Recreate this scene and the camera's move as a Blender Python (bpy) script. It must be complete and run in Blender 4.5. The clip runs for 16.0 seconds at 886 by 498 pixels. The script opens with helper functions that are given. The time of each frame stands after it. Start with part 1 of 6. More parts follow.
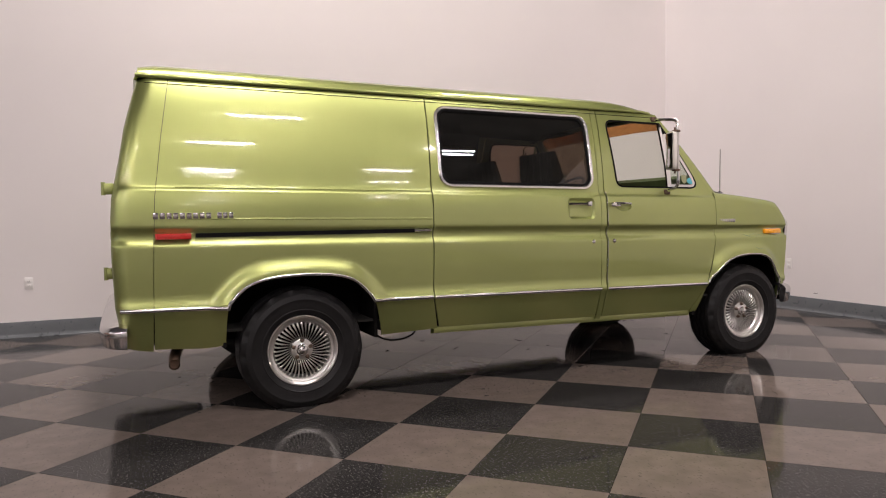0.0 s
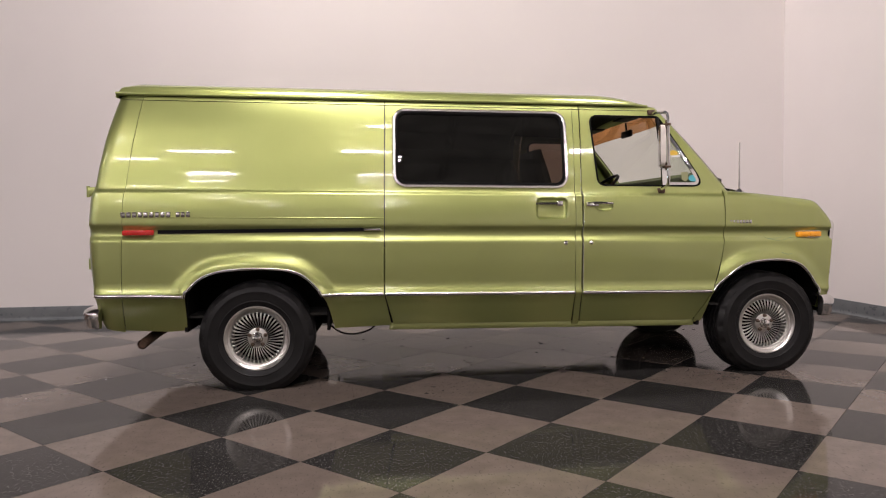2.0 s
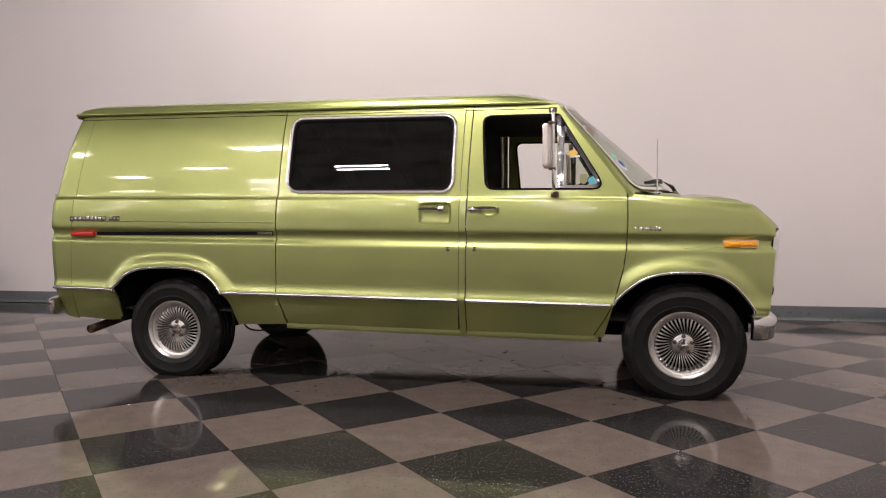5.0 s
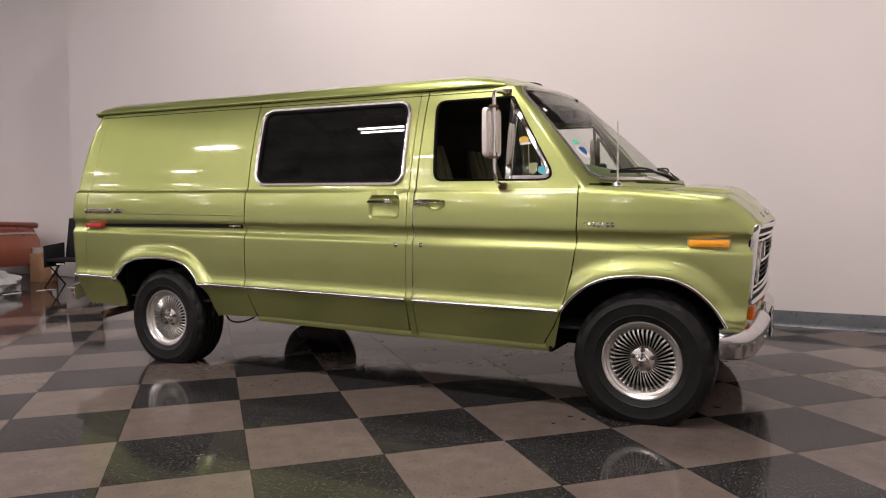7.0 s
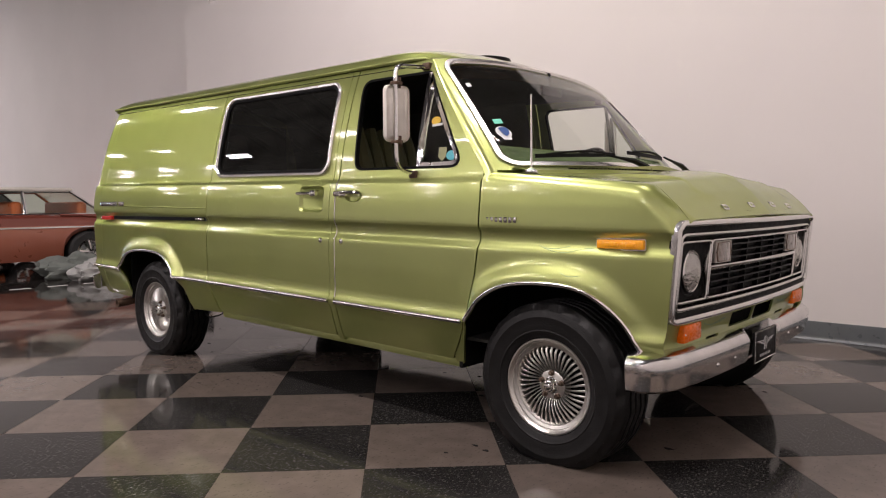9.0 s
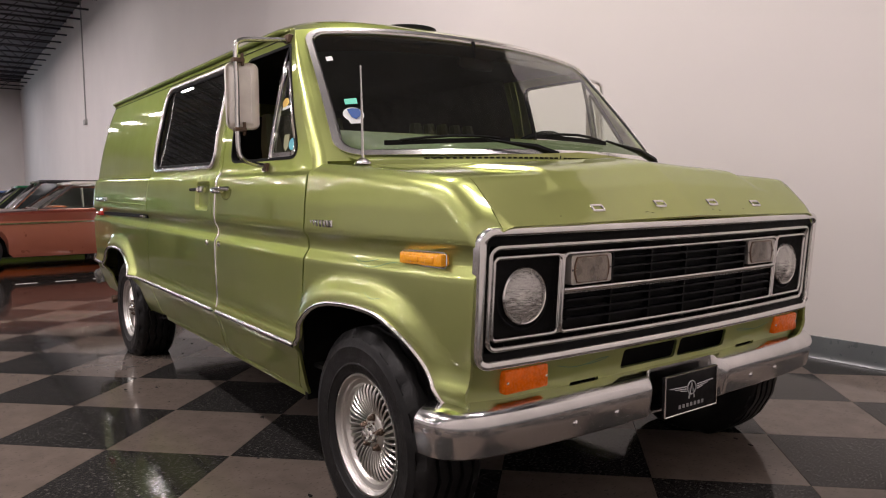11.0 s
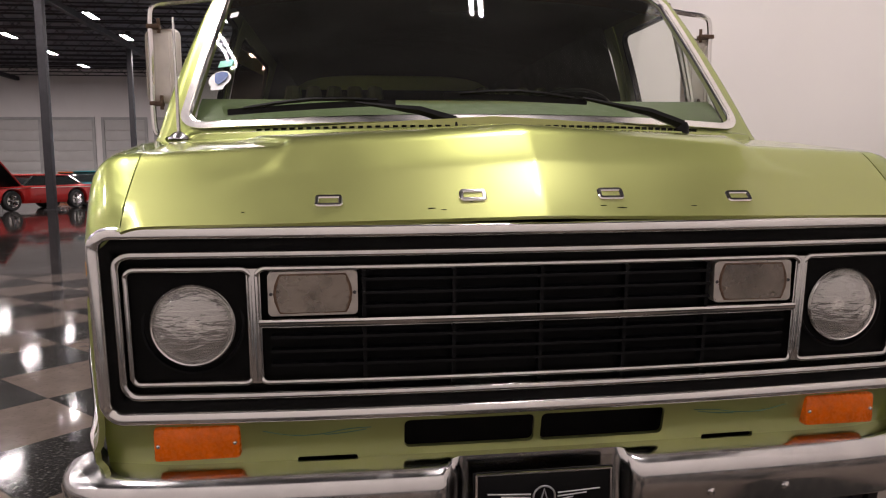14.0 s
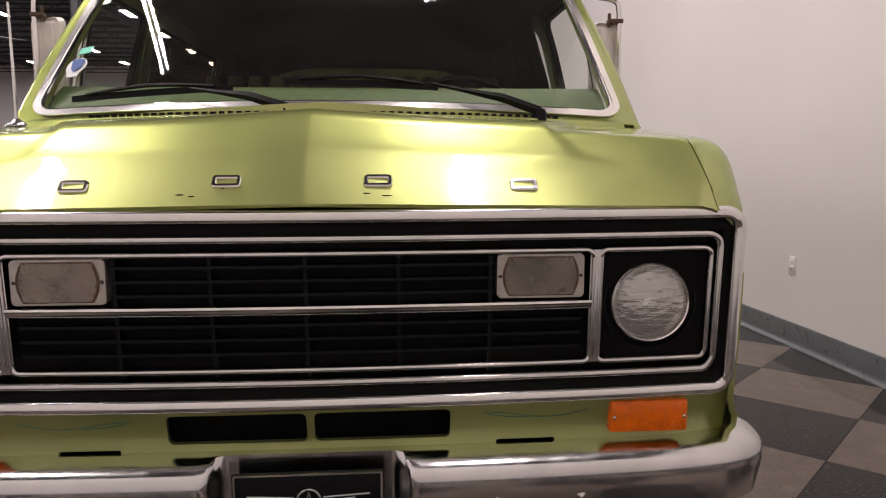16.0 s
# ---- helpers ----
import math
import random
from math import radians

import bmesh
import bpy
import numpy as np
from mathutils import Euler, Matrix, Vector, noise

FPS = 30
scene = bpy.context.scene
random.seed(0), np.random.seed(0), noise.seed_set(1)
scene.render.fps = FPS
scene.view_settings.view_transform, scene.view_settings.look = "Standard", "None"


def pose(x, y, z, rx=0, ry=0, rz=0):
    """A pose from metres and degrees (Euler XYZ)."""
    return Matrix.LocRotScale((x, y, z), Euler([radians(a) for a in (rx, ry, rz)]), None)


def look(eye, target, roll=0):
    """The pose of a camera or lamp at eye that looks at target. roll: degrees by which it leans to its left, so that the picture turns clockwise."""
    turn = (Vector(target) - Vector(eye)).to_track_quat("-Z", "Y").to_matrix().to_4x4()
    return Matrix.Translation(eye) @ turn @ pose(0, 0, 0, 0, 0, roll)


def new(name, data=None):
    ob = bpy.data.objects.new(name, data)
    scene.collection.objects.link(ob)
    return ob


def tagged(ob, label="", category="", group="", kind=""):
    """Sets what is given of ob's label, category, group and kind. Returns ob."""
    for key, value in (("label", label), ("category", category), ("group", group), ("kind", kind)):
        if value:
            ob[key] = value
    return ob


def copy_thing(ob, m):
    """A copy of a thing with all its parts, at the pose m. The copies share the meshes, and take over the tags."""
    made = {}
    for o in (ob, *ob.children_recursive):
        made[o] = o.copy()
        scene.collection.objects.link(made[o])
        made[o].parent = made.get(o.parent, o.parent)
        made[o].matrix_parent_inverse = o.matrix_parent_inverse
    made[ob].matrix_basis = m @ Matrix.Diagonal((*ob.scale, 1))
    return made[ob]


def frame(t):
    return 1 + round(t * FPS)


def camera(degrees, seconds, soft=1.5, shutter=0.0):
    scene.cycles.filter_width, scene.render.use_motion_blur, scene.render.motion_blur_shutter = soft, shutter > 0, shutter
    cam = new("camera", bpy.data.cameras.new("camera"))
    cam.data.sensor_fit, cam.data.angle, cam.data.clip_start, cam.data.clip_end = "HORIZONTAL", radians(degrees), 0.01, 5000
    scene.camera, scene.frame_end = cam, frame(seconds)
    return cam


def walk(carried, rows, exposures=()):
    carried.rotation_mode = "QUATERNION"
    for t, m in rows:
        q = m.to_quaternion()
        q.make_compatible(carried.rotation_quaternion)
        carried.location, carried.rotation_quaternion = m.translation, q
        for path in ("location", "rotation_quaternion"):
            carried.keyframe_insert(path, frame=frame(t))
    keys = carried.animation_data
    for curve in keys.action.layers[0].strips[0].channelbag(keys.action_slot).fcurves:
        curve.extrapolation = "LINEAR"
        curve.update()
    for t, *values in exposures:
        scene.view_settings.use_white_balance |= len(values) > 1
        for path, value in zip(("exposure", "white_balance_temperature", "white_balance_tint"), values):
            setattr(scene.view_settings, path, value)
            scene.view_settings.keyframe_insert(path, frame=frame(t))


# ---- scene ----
cam = camera(64.0, 16.0, soft=1.1)
PATH = [
    (0, (-2.66, -5.148, 1.12), (-1.858, -3.318, 1.026), -0.8),
    (0.5, (-2.278, -5.342, 1.125), (-1.619, -3.456, 1.03), -0.8),
    (1, (-1.876, -5.464, 1.117), (-1.346, -3.538, 1.019), -0.6),
    (1.5, (-1.466, -5.581, 1.112), (-1.079, -3.621, 1.019), -0.6),
    (2, (-1.082, -5.656, 1.101), (-0.85, -3.671, 1.013), -0.6),
    (2.5, (-0.676, -5.694, 1.114), (-0.587, -3.698, 1.028), -0.6),
    (3, (-0.276, -5.746, 1.122), (-0.321, -3.748, 1.036), -0.5),
    (3.5, (0.13, -5.712, 1.12), (-0.031, -3.721, 1.037), -0.5),
    (4, (0.53, -5.723, 1.132), (0.273, -3.741, 1.048), -0.5),
    (4.5, (0.895, -5.645, 1.114), (0.556, -3.675, 1.031), -0.4),
    (4.7, (1.047, -5.6, 1.12), (0.669, -3.638, 1.036), -0.4),
    (6.8, (2.387, -4.87, 1.149), (1.523, -3.071, 1.029), -0.3),
    (7, (2.494, -4.768, 1.144), (1.59, -2.988, 1.03), -0.3),
    (7.5, (2.787, -4.507, 1.141), (1.788, -2.779, 1.022), -0.2),
    (8, (3.025, -4.213, 1.108), (1.924, -2.547, 0.99), -0.1),
    (8.2, (3.124, -4.076, 1.12), (1.975, -2.443, 1.0), -0.2),
    (10.3, (3.717, -2.684, 1.136), (2.163, -1.434, 0.994), -0.4),
    (10.5, (3.768, -2.532, 1.148), (2.185, -1.319, 1.004), -0.5),
    (11, (3.828, -2.163, 1.153), (2.211, -0.995, 0.998), -0.6),
    (11.5, (3.831, -1.838, 1.143), (2.158, -0.755, 0.969), -0.4),
    (12, (3.823, -1.504, 1.153), (2.068, -0.567, 0.948), -0.3),
    (12.5, (3.813, -1.175, 1.162), (1.984, -0.395, 0.948), -0.4),
    (13, (3.798, -0.906, 1.177), (1.911, -0.279, 0.958), -0.3),
    (13.5, (3.788, -0.634, 1.167), (1.845, -0.212, 0.95), -0.4),
    (14, (3.771, -0.406, 1.158), (1.799, -0.148, 0.946), -0.4),
    (14.5, (3.759, -0.229, 1.159), (1.778, -0.061, 0.938), -0.4),
    (15, (3.756, -0.087, 1.148), (1.775, 0.07, 0.919), -0.4),
    (15.5, (3.749, 0.054, 1.147), (1.769, 0.21, 0.914), -0.0),
    (16, (3.745, 0.177, 1.134), (1.762, 0.32, 0.912), -0.2),
]
walk(cam, [(t, look(eye, target, roll)) for t, eye, target, roll in PATH])

# ---- world and exposure ----
scene.view_settings.exposure = 0.1
world = bpy.data.worlds.new("hall_air")
world.use_nodes = True
world.node_tree.nodes["Background"].inputs[0].default_value = (0.9, 0.87, 0.85, 1)
world.node_tree.nodes["Background"].inputs[1].default_value = 0.02
scene.world = world


# ---- materials ----
def material(name, color, rough=0.5, metal=0.0, coat=0.0, spread=0.06, scale=6.0, bump=0.0, bump_scale=60.0,
             rough_spread=0.08, emission=None, strength=0.0, spec=0.5, per_object=0.0, transmission=0.0, alpha=1.0, specks=None):
    m = bpy.data.materials.new(name)
    m.use_nodes = True
    nt = m.node_tree
    b = nt.nodes["Principled BSDF"]
    b.inputs["Roughness"].default_value = rough
    b.inputs["Metallic"].default_value = metal
    b.inputs["Specular IOR Level"].default_value = spec
    b.inputs["Coat Weight"].default_value = coat
    b.inputs["Coat Roughness"].default_value = 0.032
    b.inputs["Transmission Weight"].default_value = transmission
    b.inputs["Alpha"].default_value = alpha
    b.inputs["Base Color"].default_value = (*color, 1)
    tc = nt.nodes.new("ShaderNodeTexCoord")
    geo = nt.nodes.new("ShaderNodeNewGeometry")
    if spread > 0:
        n1 = nt.nodes.new("ShaderNodeTexNoise")
        n1.inputs["Scale"].default_value = scale
        n1.inputs["Detail"].default_value = 6
        nt.links.new(geo.outputs["Position"], n1.inputs["Vector"])
        ramp = nt.nodes.new("ShaderNodeMapRange")
        ramp.inputs[1].default_value, ramp.inputs[2].default_value = 0.3, 0.7
        ramp.inputs[3].default_value, ramp.inputs[4].default_value = 1 - spread, 1 + spread
        nt.links.new(n1.outputs["Fac"], ramp.inputs[0])
        factor = ramp.outputs[0]
        if per_object:
            info = nt.nodes.new("ShaderNodeObjectInfo")
            r2 = nt.nodes.new("ShaderNodeMapRange")
            r2.inputs[3].default_value, r2.inputs[4].default_value = 1 - per_object, 1 + per_object
            nt.links.new(info.outputs["Random"], r2.inputs[0])
            mul = nt.nodes.new("ShaderNodeMath")
            mul.operation = "MULTIPLY"
            nt.links.new(factor, mul.inputs[0])
            nt.links.new(r2.outputs[0], mul.inputs[1])
            factor = mul.outputs[0]
        mix = nt.nodes.new("ShaderNodeVectorMath")
        mix.operation = "SCALE"
        mix.inputs[0].default_value = color
        nt.links.new(factor, mix.inputs["Scale"])
        out = mix.outputs[0]
        if specks:
            sp, sscale, lo = specks
            n3 = nt.nodes.new("ShaderNodeTexNoise")
            n3.inputs["Scale"].default_value = sscale
            n3.inputs["Detail"].default_value = 2
            st = nt.nodes.new("ShaderNodeVectorMath")
            st.operation = "MULTIPLY"
            st.inputs[1].default_value = (1.0, 0.45, 1.0)
            nt.links.new(geo.outputs["Position"], st.inputs[0])
            nt.links.new(st.outputs[0], n3.inputs["Vector"])
            r3 = nt.nodes.new("ShaderNodeMapRange")
            r3.inputs[1].default_value, r3.inputs[2].default_value = lo, lo + 0.06
            nt.links.new(n3.outputs["Fac"], r3.inputs[0])
            mc = nt.nodes.new("ShaderNodeMix")
            mc.data_type = "RGBA"
            nt.links.new(r3.outputs[0], mc.inputs["Factor"])
            nt.links.new(out, mc.inputs["A"])
            mc.inputs["B"].default_value = (*sp, 1)
            out = mc.outputs["Result"]
        nt.links.new(out, b.inputs["Base Color"])
        rr = nt.nodes.new("ShaderNodeMapRange")
        rr.inputs[1].default_value, rr.inputs[2].default_value = 0.3, 0.7
        rr.inputs[3].default_value, rr.inputs[4].default_value = max(0, rough - rough_spread), rough + rough_spread
        n2 = nt.nodes.new("ShaderNodeTexNoise")
        n2.inputs["Scale"].default_value = scale * 3.3
        n2.inputs["Detail"].default_value = 4
        nt.links.new(geo.outputs["Position"], n2.inputs["Vector"])
        nt.links.new(n2.outputs["Fac"], rr.inputs[0])
        nt.links.new(rr.outputs[0], b.inputs["Roughness"])
    if bump > 0:
        nb = nt.nodes.new("ShaderNodeTexNoise")
        nb.inputs["Scale"].default_value = bump_scale
        nb.inputs["Detail"].default_value = 3
        nt.links.new(geo.outputs["Position"], nb.inputs["Vector"])
        bn = nt.nodes.new("ShaderNodeBump")
        bn.inputs["Strength"].default_value = bump
        bn.inputs["Distance"].default_value = 0.01
        nt.links.new(nb.outputs["Fac"], bn.inputs["Height"])
        nt.links.new(bn.outputs[0], b.inputs["Normal"])
    if emission:
        b.inputs["Emission Color"].default_value = (*emission, 1)
        b.inputs["Emission Strength"].default_value = strength
    return m


PAINT = material("green_metallic_paint", (0.400, 0.445, 0.160), 0.35, 0.80, 1.0, 0.05, 1.6, rough_spread=0.04)


def orange_peel(m, strength, scale, rough):
    """A faintly uneven clear coat."""
    nt = m.node_tree
    b = nt.nodes["Principled BSDF"]
    geo = nt.nodes.new("ShaderNodeNewGeometry")
    tex = nt.nodes.new("ShaderNodeTexNoise")
    tex.inputs["Scale"].default_value, tex.inputs["Detail"].default_value = scale, 2
    nt.links.new(geo.outputs["Position"], tex.inputs["Vector"])
    bump = nt.nodes.new("ShaderNodeBump")
    bump.inputs["Strength"].default_value, bump.inputs["Distance"].default_value = strength, 0.002
    nt.links.new(tex.outputs["Fac"], bump.inputs["Height"])
    nt.links.new(bump.outputs[0], b.inputs["Coat Normal"])
    b.inputs["Coat Roughness"].default_value = rough


orange_peel(PAINT, 0.045, 22, 0.05)
# the bonnet's lacquer is hazed by wear and polishing
HOOD_PAINT = material("hazed_green_metallic_paint", (0.425, 0.455, 0.170), 0.32, 0.74, 0.85, 0.05, 1.6, rough_spread=0.04)
orange_peel(HOOD_PAINT, 0.06, 22, 0.055)
# metal flake darkens towards grazing angles
for m in (PAINT, HOOD_PAINT):
    m.node_tree.nodes["Principled BSDF"].inputs["Specular Tint"].default_value = (0.30, 0.42, 0.10, 1)
TRIM = material("polished_aluminium_trim", (0.86, 0.84, 0.81), 0.25, 1.0, 0, 0.03, 5, rough_spread=0.015)
CHROME = material("chrome", (0.80, 0.79, 0.77), 0.09, 1.0, 0, 0.04, 20, rough_spread=0.03)
BUMPER_CHROME = material("dulled_bumper_chrome", (0.66, 0.65, 0.64), 0.17, 1.0, 0, 0.10, 9, rough_spread=0.07)
GRILLE_CHROME = material("aged_grille_chrome", (0.60, 0.59, 0.575), 0.13, 1.0, 0, 0.10, 14, rough_spread=0.05)
DULL_CHROME = material("brushed_bright_trim", (0.76, 0.75, 0.73), 0.17, 1.0, 0, 0.03, 12, rough_spread=0.04)
BLACK = material("black_paint", (0.004, 0.004, 0.004), 0.6, 0, 0, 0.2, 15, spec=0.1)
BLACK_GLOSS = material("black_plastic", (0.005, 0.005, 0.0055), 0.42, 0, 0, 0.1, 15, spec=0.15)
# near-black: shade put into the colour under bodies and behind vents, also dirt crumbs
SHADOW = material("shade_and_dirt_black", (0.007, 0.0065, 0.006), 0.9, 0, 0, 0.3, 9, spec=0.1)
RUBBER = material("tyre_rubber", (0.0075, 0.0072, 0.0072), 0.46, 0, 0, 0.3, 9, bump=0.12, bump_scale=140, spec=0.27, rough_spread=0.12)
LUG = material("browned_lug_nut", (0.14, 0.10, 0.075), 0.4, 0.8, 0, 0.3, 60)
ALLOY = material("cast_alloy", (0.66, 0.645, 0.61), 0.33, 1.0, 0, 0.05, 25, rough_spread=0.04)
ORANGE = material("amber_lens", (1.0, 0.42, 0.02), 0.25, 0, 0.6, 0.08, 40)
TURN = material("orange_lens", (0.80, 0.15, 0.004), 0.28, 0, 0.1, 0.12, 40, bump=0.2, bump_scale=90, spec=0.3)
RED = material("red_lens", (0.5, 0.02, 0.015), 0.18, 0, 0.6, 0.08, 40)
LENS = material("ribbed_lamp_glass", (0.62, 0.60, 0.56), 0.12, 0.35, 1.0, 0.1, 28)
REFLECTOR = material("silver_reflector", (0.80, 0.78, 0.74), 0.12, 1.0, 0, 0.08, 20, bump=0.06, bump_scale=30)
FOG = material("fog_lamp_glass", (0.15, 0.125, 0.10), 0.22, 0.8, 1.0, 0.5, 9, bump=0.8, bump_scale=14, rough_spread=0.14)
BEZEL = material("dull_silver_bezel", (0.42, 0.39, 0.35), 0.35, 0.5, 0, 0.12, 40)
FOG_RIM = material("brown_lens_rim", (0.10, 0.055, 0.03), 0.5, 0, 0, 0.3, 50)
WALL = material("white_wall_paint", (0.74, 0.70, 0.68), 0.75, 0, 0, 0.025, 0.7, bump=0.03, bump_scale=90)
BASE = material("grey_vinyl_base", (0.11, 0.12, 0.125), 0.32, 0, 0, 0.1, 6)
TILE_LIGHT = material("taupe_floor_tile", (0.122, 0.099, 0.084), 0.065, 0, 0, 0.12, 9.0, rough_spread=0.035, per_object=0.06, specks=((0.085, 0.070, 0.062), 85, 0.61), spec=0.11)
TILE_DARK = material("charcoal_floor_tile", (0.023, 0.0220, 0.0210), 0.085, 0, 0, 0.15, 3.0, rough_spread=0.04, per_object=0.1, specks=((0.070, 0.067, 0.063), 110, 0.60), spec=0.09)
CONCRETE = material("polished_concrete", (0.030, 0.0258, 0.0235), 0.06, 0, 0, 0.25, 0.8, rough_spread=0.03, spec=0.20)
CEIL = material("dark_roof_deck", (0.17, 0.165, 0.19), 0.8, 0, 0, 0.15, 1.5)
STEEL = material("dark_roof_steel", (0.055, 0.053, 0.058), 0.6, 0.3, 0, 0.1, 3)
TUBE = material("lamp_tube", (0.9, 0.9, 0.9), 0.4, spread=0, emission=(1.0, 0.888, 0.895), strength=185)
TUBE_MID = material("medium_lamp_tube", (0.9, 0.9, 0.9), 0.4, spread=0, emission=(1.0, 0.888, 0.885), strength=205)
TUBE_AISLE = material("aisle_lamp_tube", (0.9, 0.9, 0.9), 0.4, spread=0, emission=(1.0, 0.888, 0.885), strength=155)
TUBE_BRIGHT = material("bright_lamp_tube", (0.9, 0.9, 0.9), 0.4, spread=0, emission=(1.0, 0.888, 0.885), strength=515)
MIRROR_WHITE = material("weathered_white_mirror_shell", (0.80, 0.75, 0.69), 0.4, 0.0, 0, 0.10, 12)
VINYL = material("olive_vinyl", (0.085, 0.095, 0.045), 0.5, 0, 0, 0.1, 8)
DASH = material("green_dash_pad", (0.075, 0.112, 0.034), 0.55, 0, 0, 0.1, 8)
CARPET = material("dark_carpet", (0.02, 0.019, 0.016), 0.95, 0, 0, 0.2, 20)
LINING = material("grey_van_lining", (0.075, 0.075, 0.066), 0.9, 0, 0, 0.2, 8)
SIDING = material("dark_metal_siding", (0.10, 0.10, 0.11), 0.7, 0.2, 0, 0.1, 1.5)
HEAD = material("dark_headliner", (0.05, 0.048, 0.04), 0.9, 0, 0, 0.1, 8)


def glass(name, color, rough=0.0, gloss=1.0, veil=0.0):
    m = bpy.data.materials.new(name)
    m.use_nodes = True
    nt = m.node_tree
    nt.nodes.remove(nt.nodes["Principled BSDF"])
    tr = nt.nodes.new("ShaderNodeBsdfTransparent")
    tr.inputs[0].default_value = (*color, 1)
    gl = nt.nodes.new("ShaderNodeBsdfGlossy")
    gl.inputs["Roughness"].default_value = rough
    gl.inputs[0].default_value = (gloss, gloss, gloss, 1)
    lw = nt.nodes.new("ShaderNodeLayerWeight")
    lw.inputs[0].default_value = 0.5
    pw = nt.nodes.new("ShaderNodeMath")
    pw.operation = "POWER"
    pw.inputs[1].default_value = 5.5
    nt.links.new(lw.outputs["Facing"], pw.inputs[0])
    fr = nt.nodes.new("ShaderNodeMapRange")
    fr.inputs[3].default_value, fr.inputs[4].default_value = 0.038, 0.85
    nt.links.new(pw.outputs[0], fr.inputs[0])
    mix = nt.nodes.new("ShaderNodeMixShader")
    nt.links.new(fr.outputs[0], mix.inputs[0])
    nt.links.new(tr.outputs[0], mix.inputs[1])
    nt.links.new(gl.outputs[0], mix.inputs[2])
    out = mix.outputs[0]
    # pale diffuse veil mixed in, standing in for the haze of hall reflections
    if veil:
        film = nt.nodes.new("ShaderNodeBsdfDiffuse")
        film.inputs[0].default_value = (0.62, 0.62, 0.56, 1)
        spots = nt.nodes.new("ShaderNodeTexNoise")
        spots.inputs["Scale"].default_value, spots.inputs["Detail"].default_value = 5, 5
        amount = nt.nodes.new("ShaderNodeMapRange")
        amount.inputs[1].default_value, amount.inputs[2].default_value = 0.3, 0.75
        amount.inputs[3].default_value, amount.inputs[4].default_value = veil * 0.6, veil * 1.6
        nt.links.new(spots.outputs["Fac"], amount.inputs[0])
        both_films = nt.nodes.new("ShaderNodeMixShader")
        nt.links.new(amount.outputs[0], both_films.inputs[0])
        nt.links.new(out, both_films.inputs[1])
        nt.links.new(film.outputs[0], both_films.inputs[2])
        out = both_films.outputs[0]
    nt.links.new(out, nt.nodes["Material Output"].inputs[0])
    return m


GLASS = glass("clear_glass", (0.84, 0.88, 0.82), 0.0, 0.8, 0.012)


def fluted(name):
    """Lamp glass with upright flutes: partly clear, partly scattering."""
    m = bpy.data.materials.new(name)
    m.use_nodes = True
    nt = m.node_tree
    b = nt.nodes["Principled BSDF"]
    b.inputs["Base Color"].default_value = (0.93, 0.91, 0.87, 1)
    b.inputs["Metallic"].default_value, b.inputs["Roughness"].default_value = 0.58, 0.16
    b.inputs["Coat Weight"].default_value = 1.0
    geo = nt.nodes.new("ShaderNodeNewGeometry")
    bend = nt.nodes.new("ShaderNodeVectorMath")
    bend.operation = "MULTIPLY"
    bend.inputs[1].default_value = (0.0, 0.45, 1.0)
    nt.links.new(geo.outputs["Position"], bend.inputs[0])
    tex = nt.nodes.new("ShaderNodeTexNoise")
    tex.inputs["Scale"].default_value, tex.inputs["Detail"].default_value = 75, 2
    nt.links.new(bend.outputs[0], tex.inputs["Vector"])
    bump = nt.nodes.new("ShaderNodeBump")
    bump.inputs["Strength"].default_value, bump.inputs["Distance"].default_value = 0.6, 0.012
    nt.links.new(tex.outputs["Fac"], bump.inputs["Height"])
    nt.links.new(bump.outputs[0], b.inputs["Normal"])
    tr = nt.nodes.new("ShaderNodeBsdfTransparent")
    tr.inputs[0].default_value = (0.93, 0.92, 0.90, 1)
    mix = nt.nodes.new("ShaderNodeMixShader")
    mix.inputs[0].default_value = 0.50
    nt.links.new(tr.outputs[0], mix.inputs[1])
    nt.links.new(b.outputs[0], mix.inputs[2])
    nt.links.new(mix.outputs[0], nt.nodes["Material Output"].inputs[0])
    return m


FLUTED = fluted("fluted_lamp_glass")
TINT = glass("dark_tinted_glass", (0.11, 0.075, 0.055), veil=0.016)


# ---- mesh helpers ----
def finish(ob, angle=35):
    me = ob.data
    for p in me.polygons:
        p.use_smooth = True
    me.set_sharp_from_angle(angle=radians(angle))
    return ob


def part(name, bm, mat, parent=None, label="", angle=35, solid=0.0, offset=-1.0):
    me = bpy.data.meshes.new(name)
    bmesh.ops.recalc_face_normals(bm, faces=bm.faces) if solid == 0 else None
    bm.to_mesh(me)
    bm.free()
    ob = new(name, me)
    me.materials.append(mat)
    finish(ob, angle)
    if parent:
        ob.parent = parent
    if solid:
        angle = 40
        mod = ob.modifiers.new("thickness", "SOLIDIFY")
        mod.thickness, mod.offset = solid, offset
        split = ob.modifiers.new("crisp_edges", "EDGE_SPLIT")
        split.split_angle = radians(angle)
    if label:
        ob["label"] = label
    return ob


def empty(name, m=None):
    ob = new(name)
    ob.empty_display_size = 0.1
    if m is not None:
        ob.matrix_basis = m
    return ob


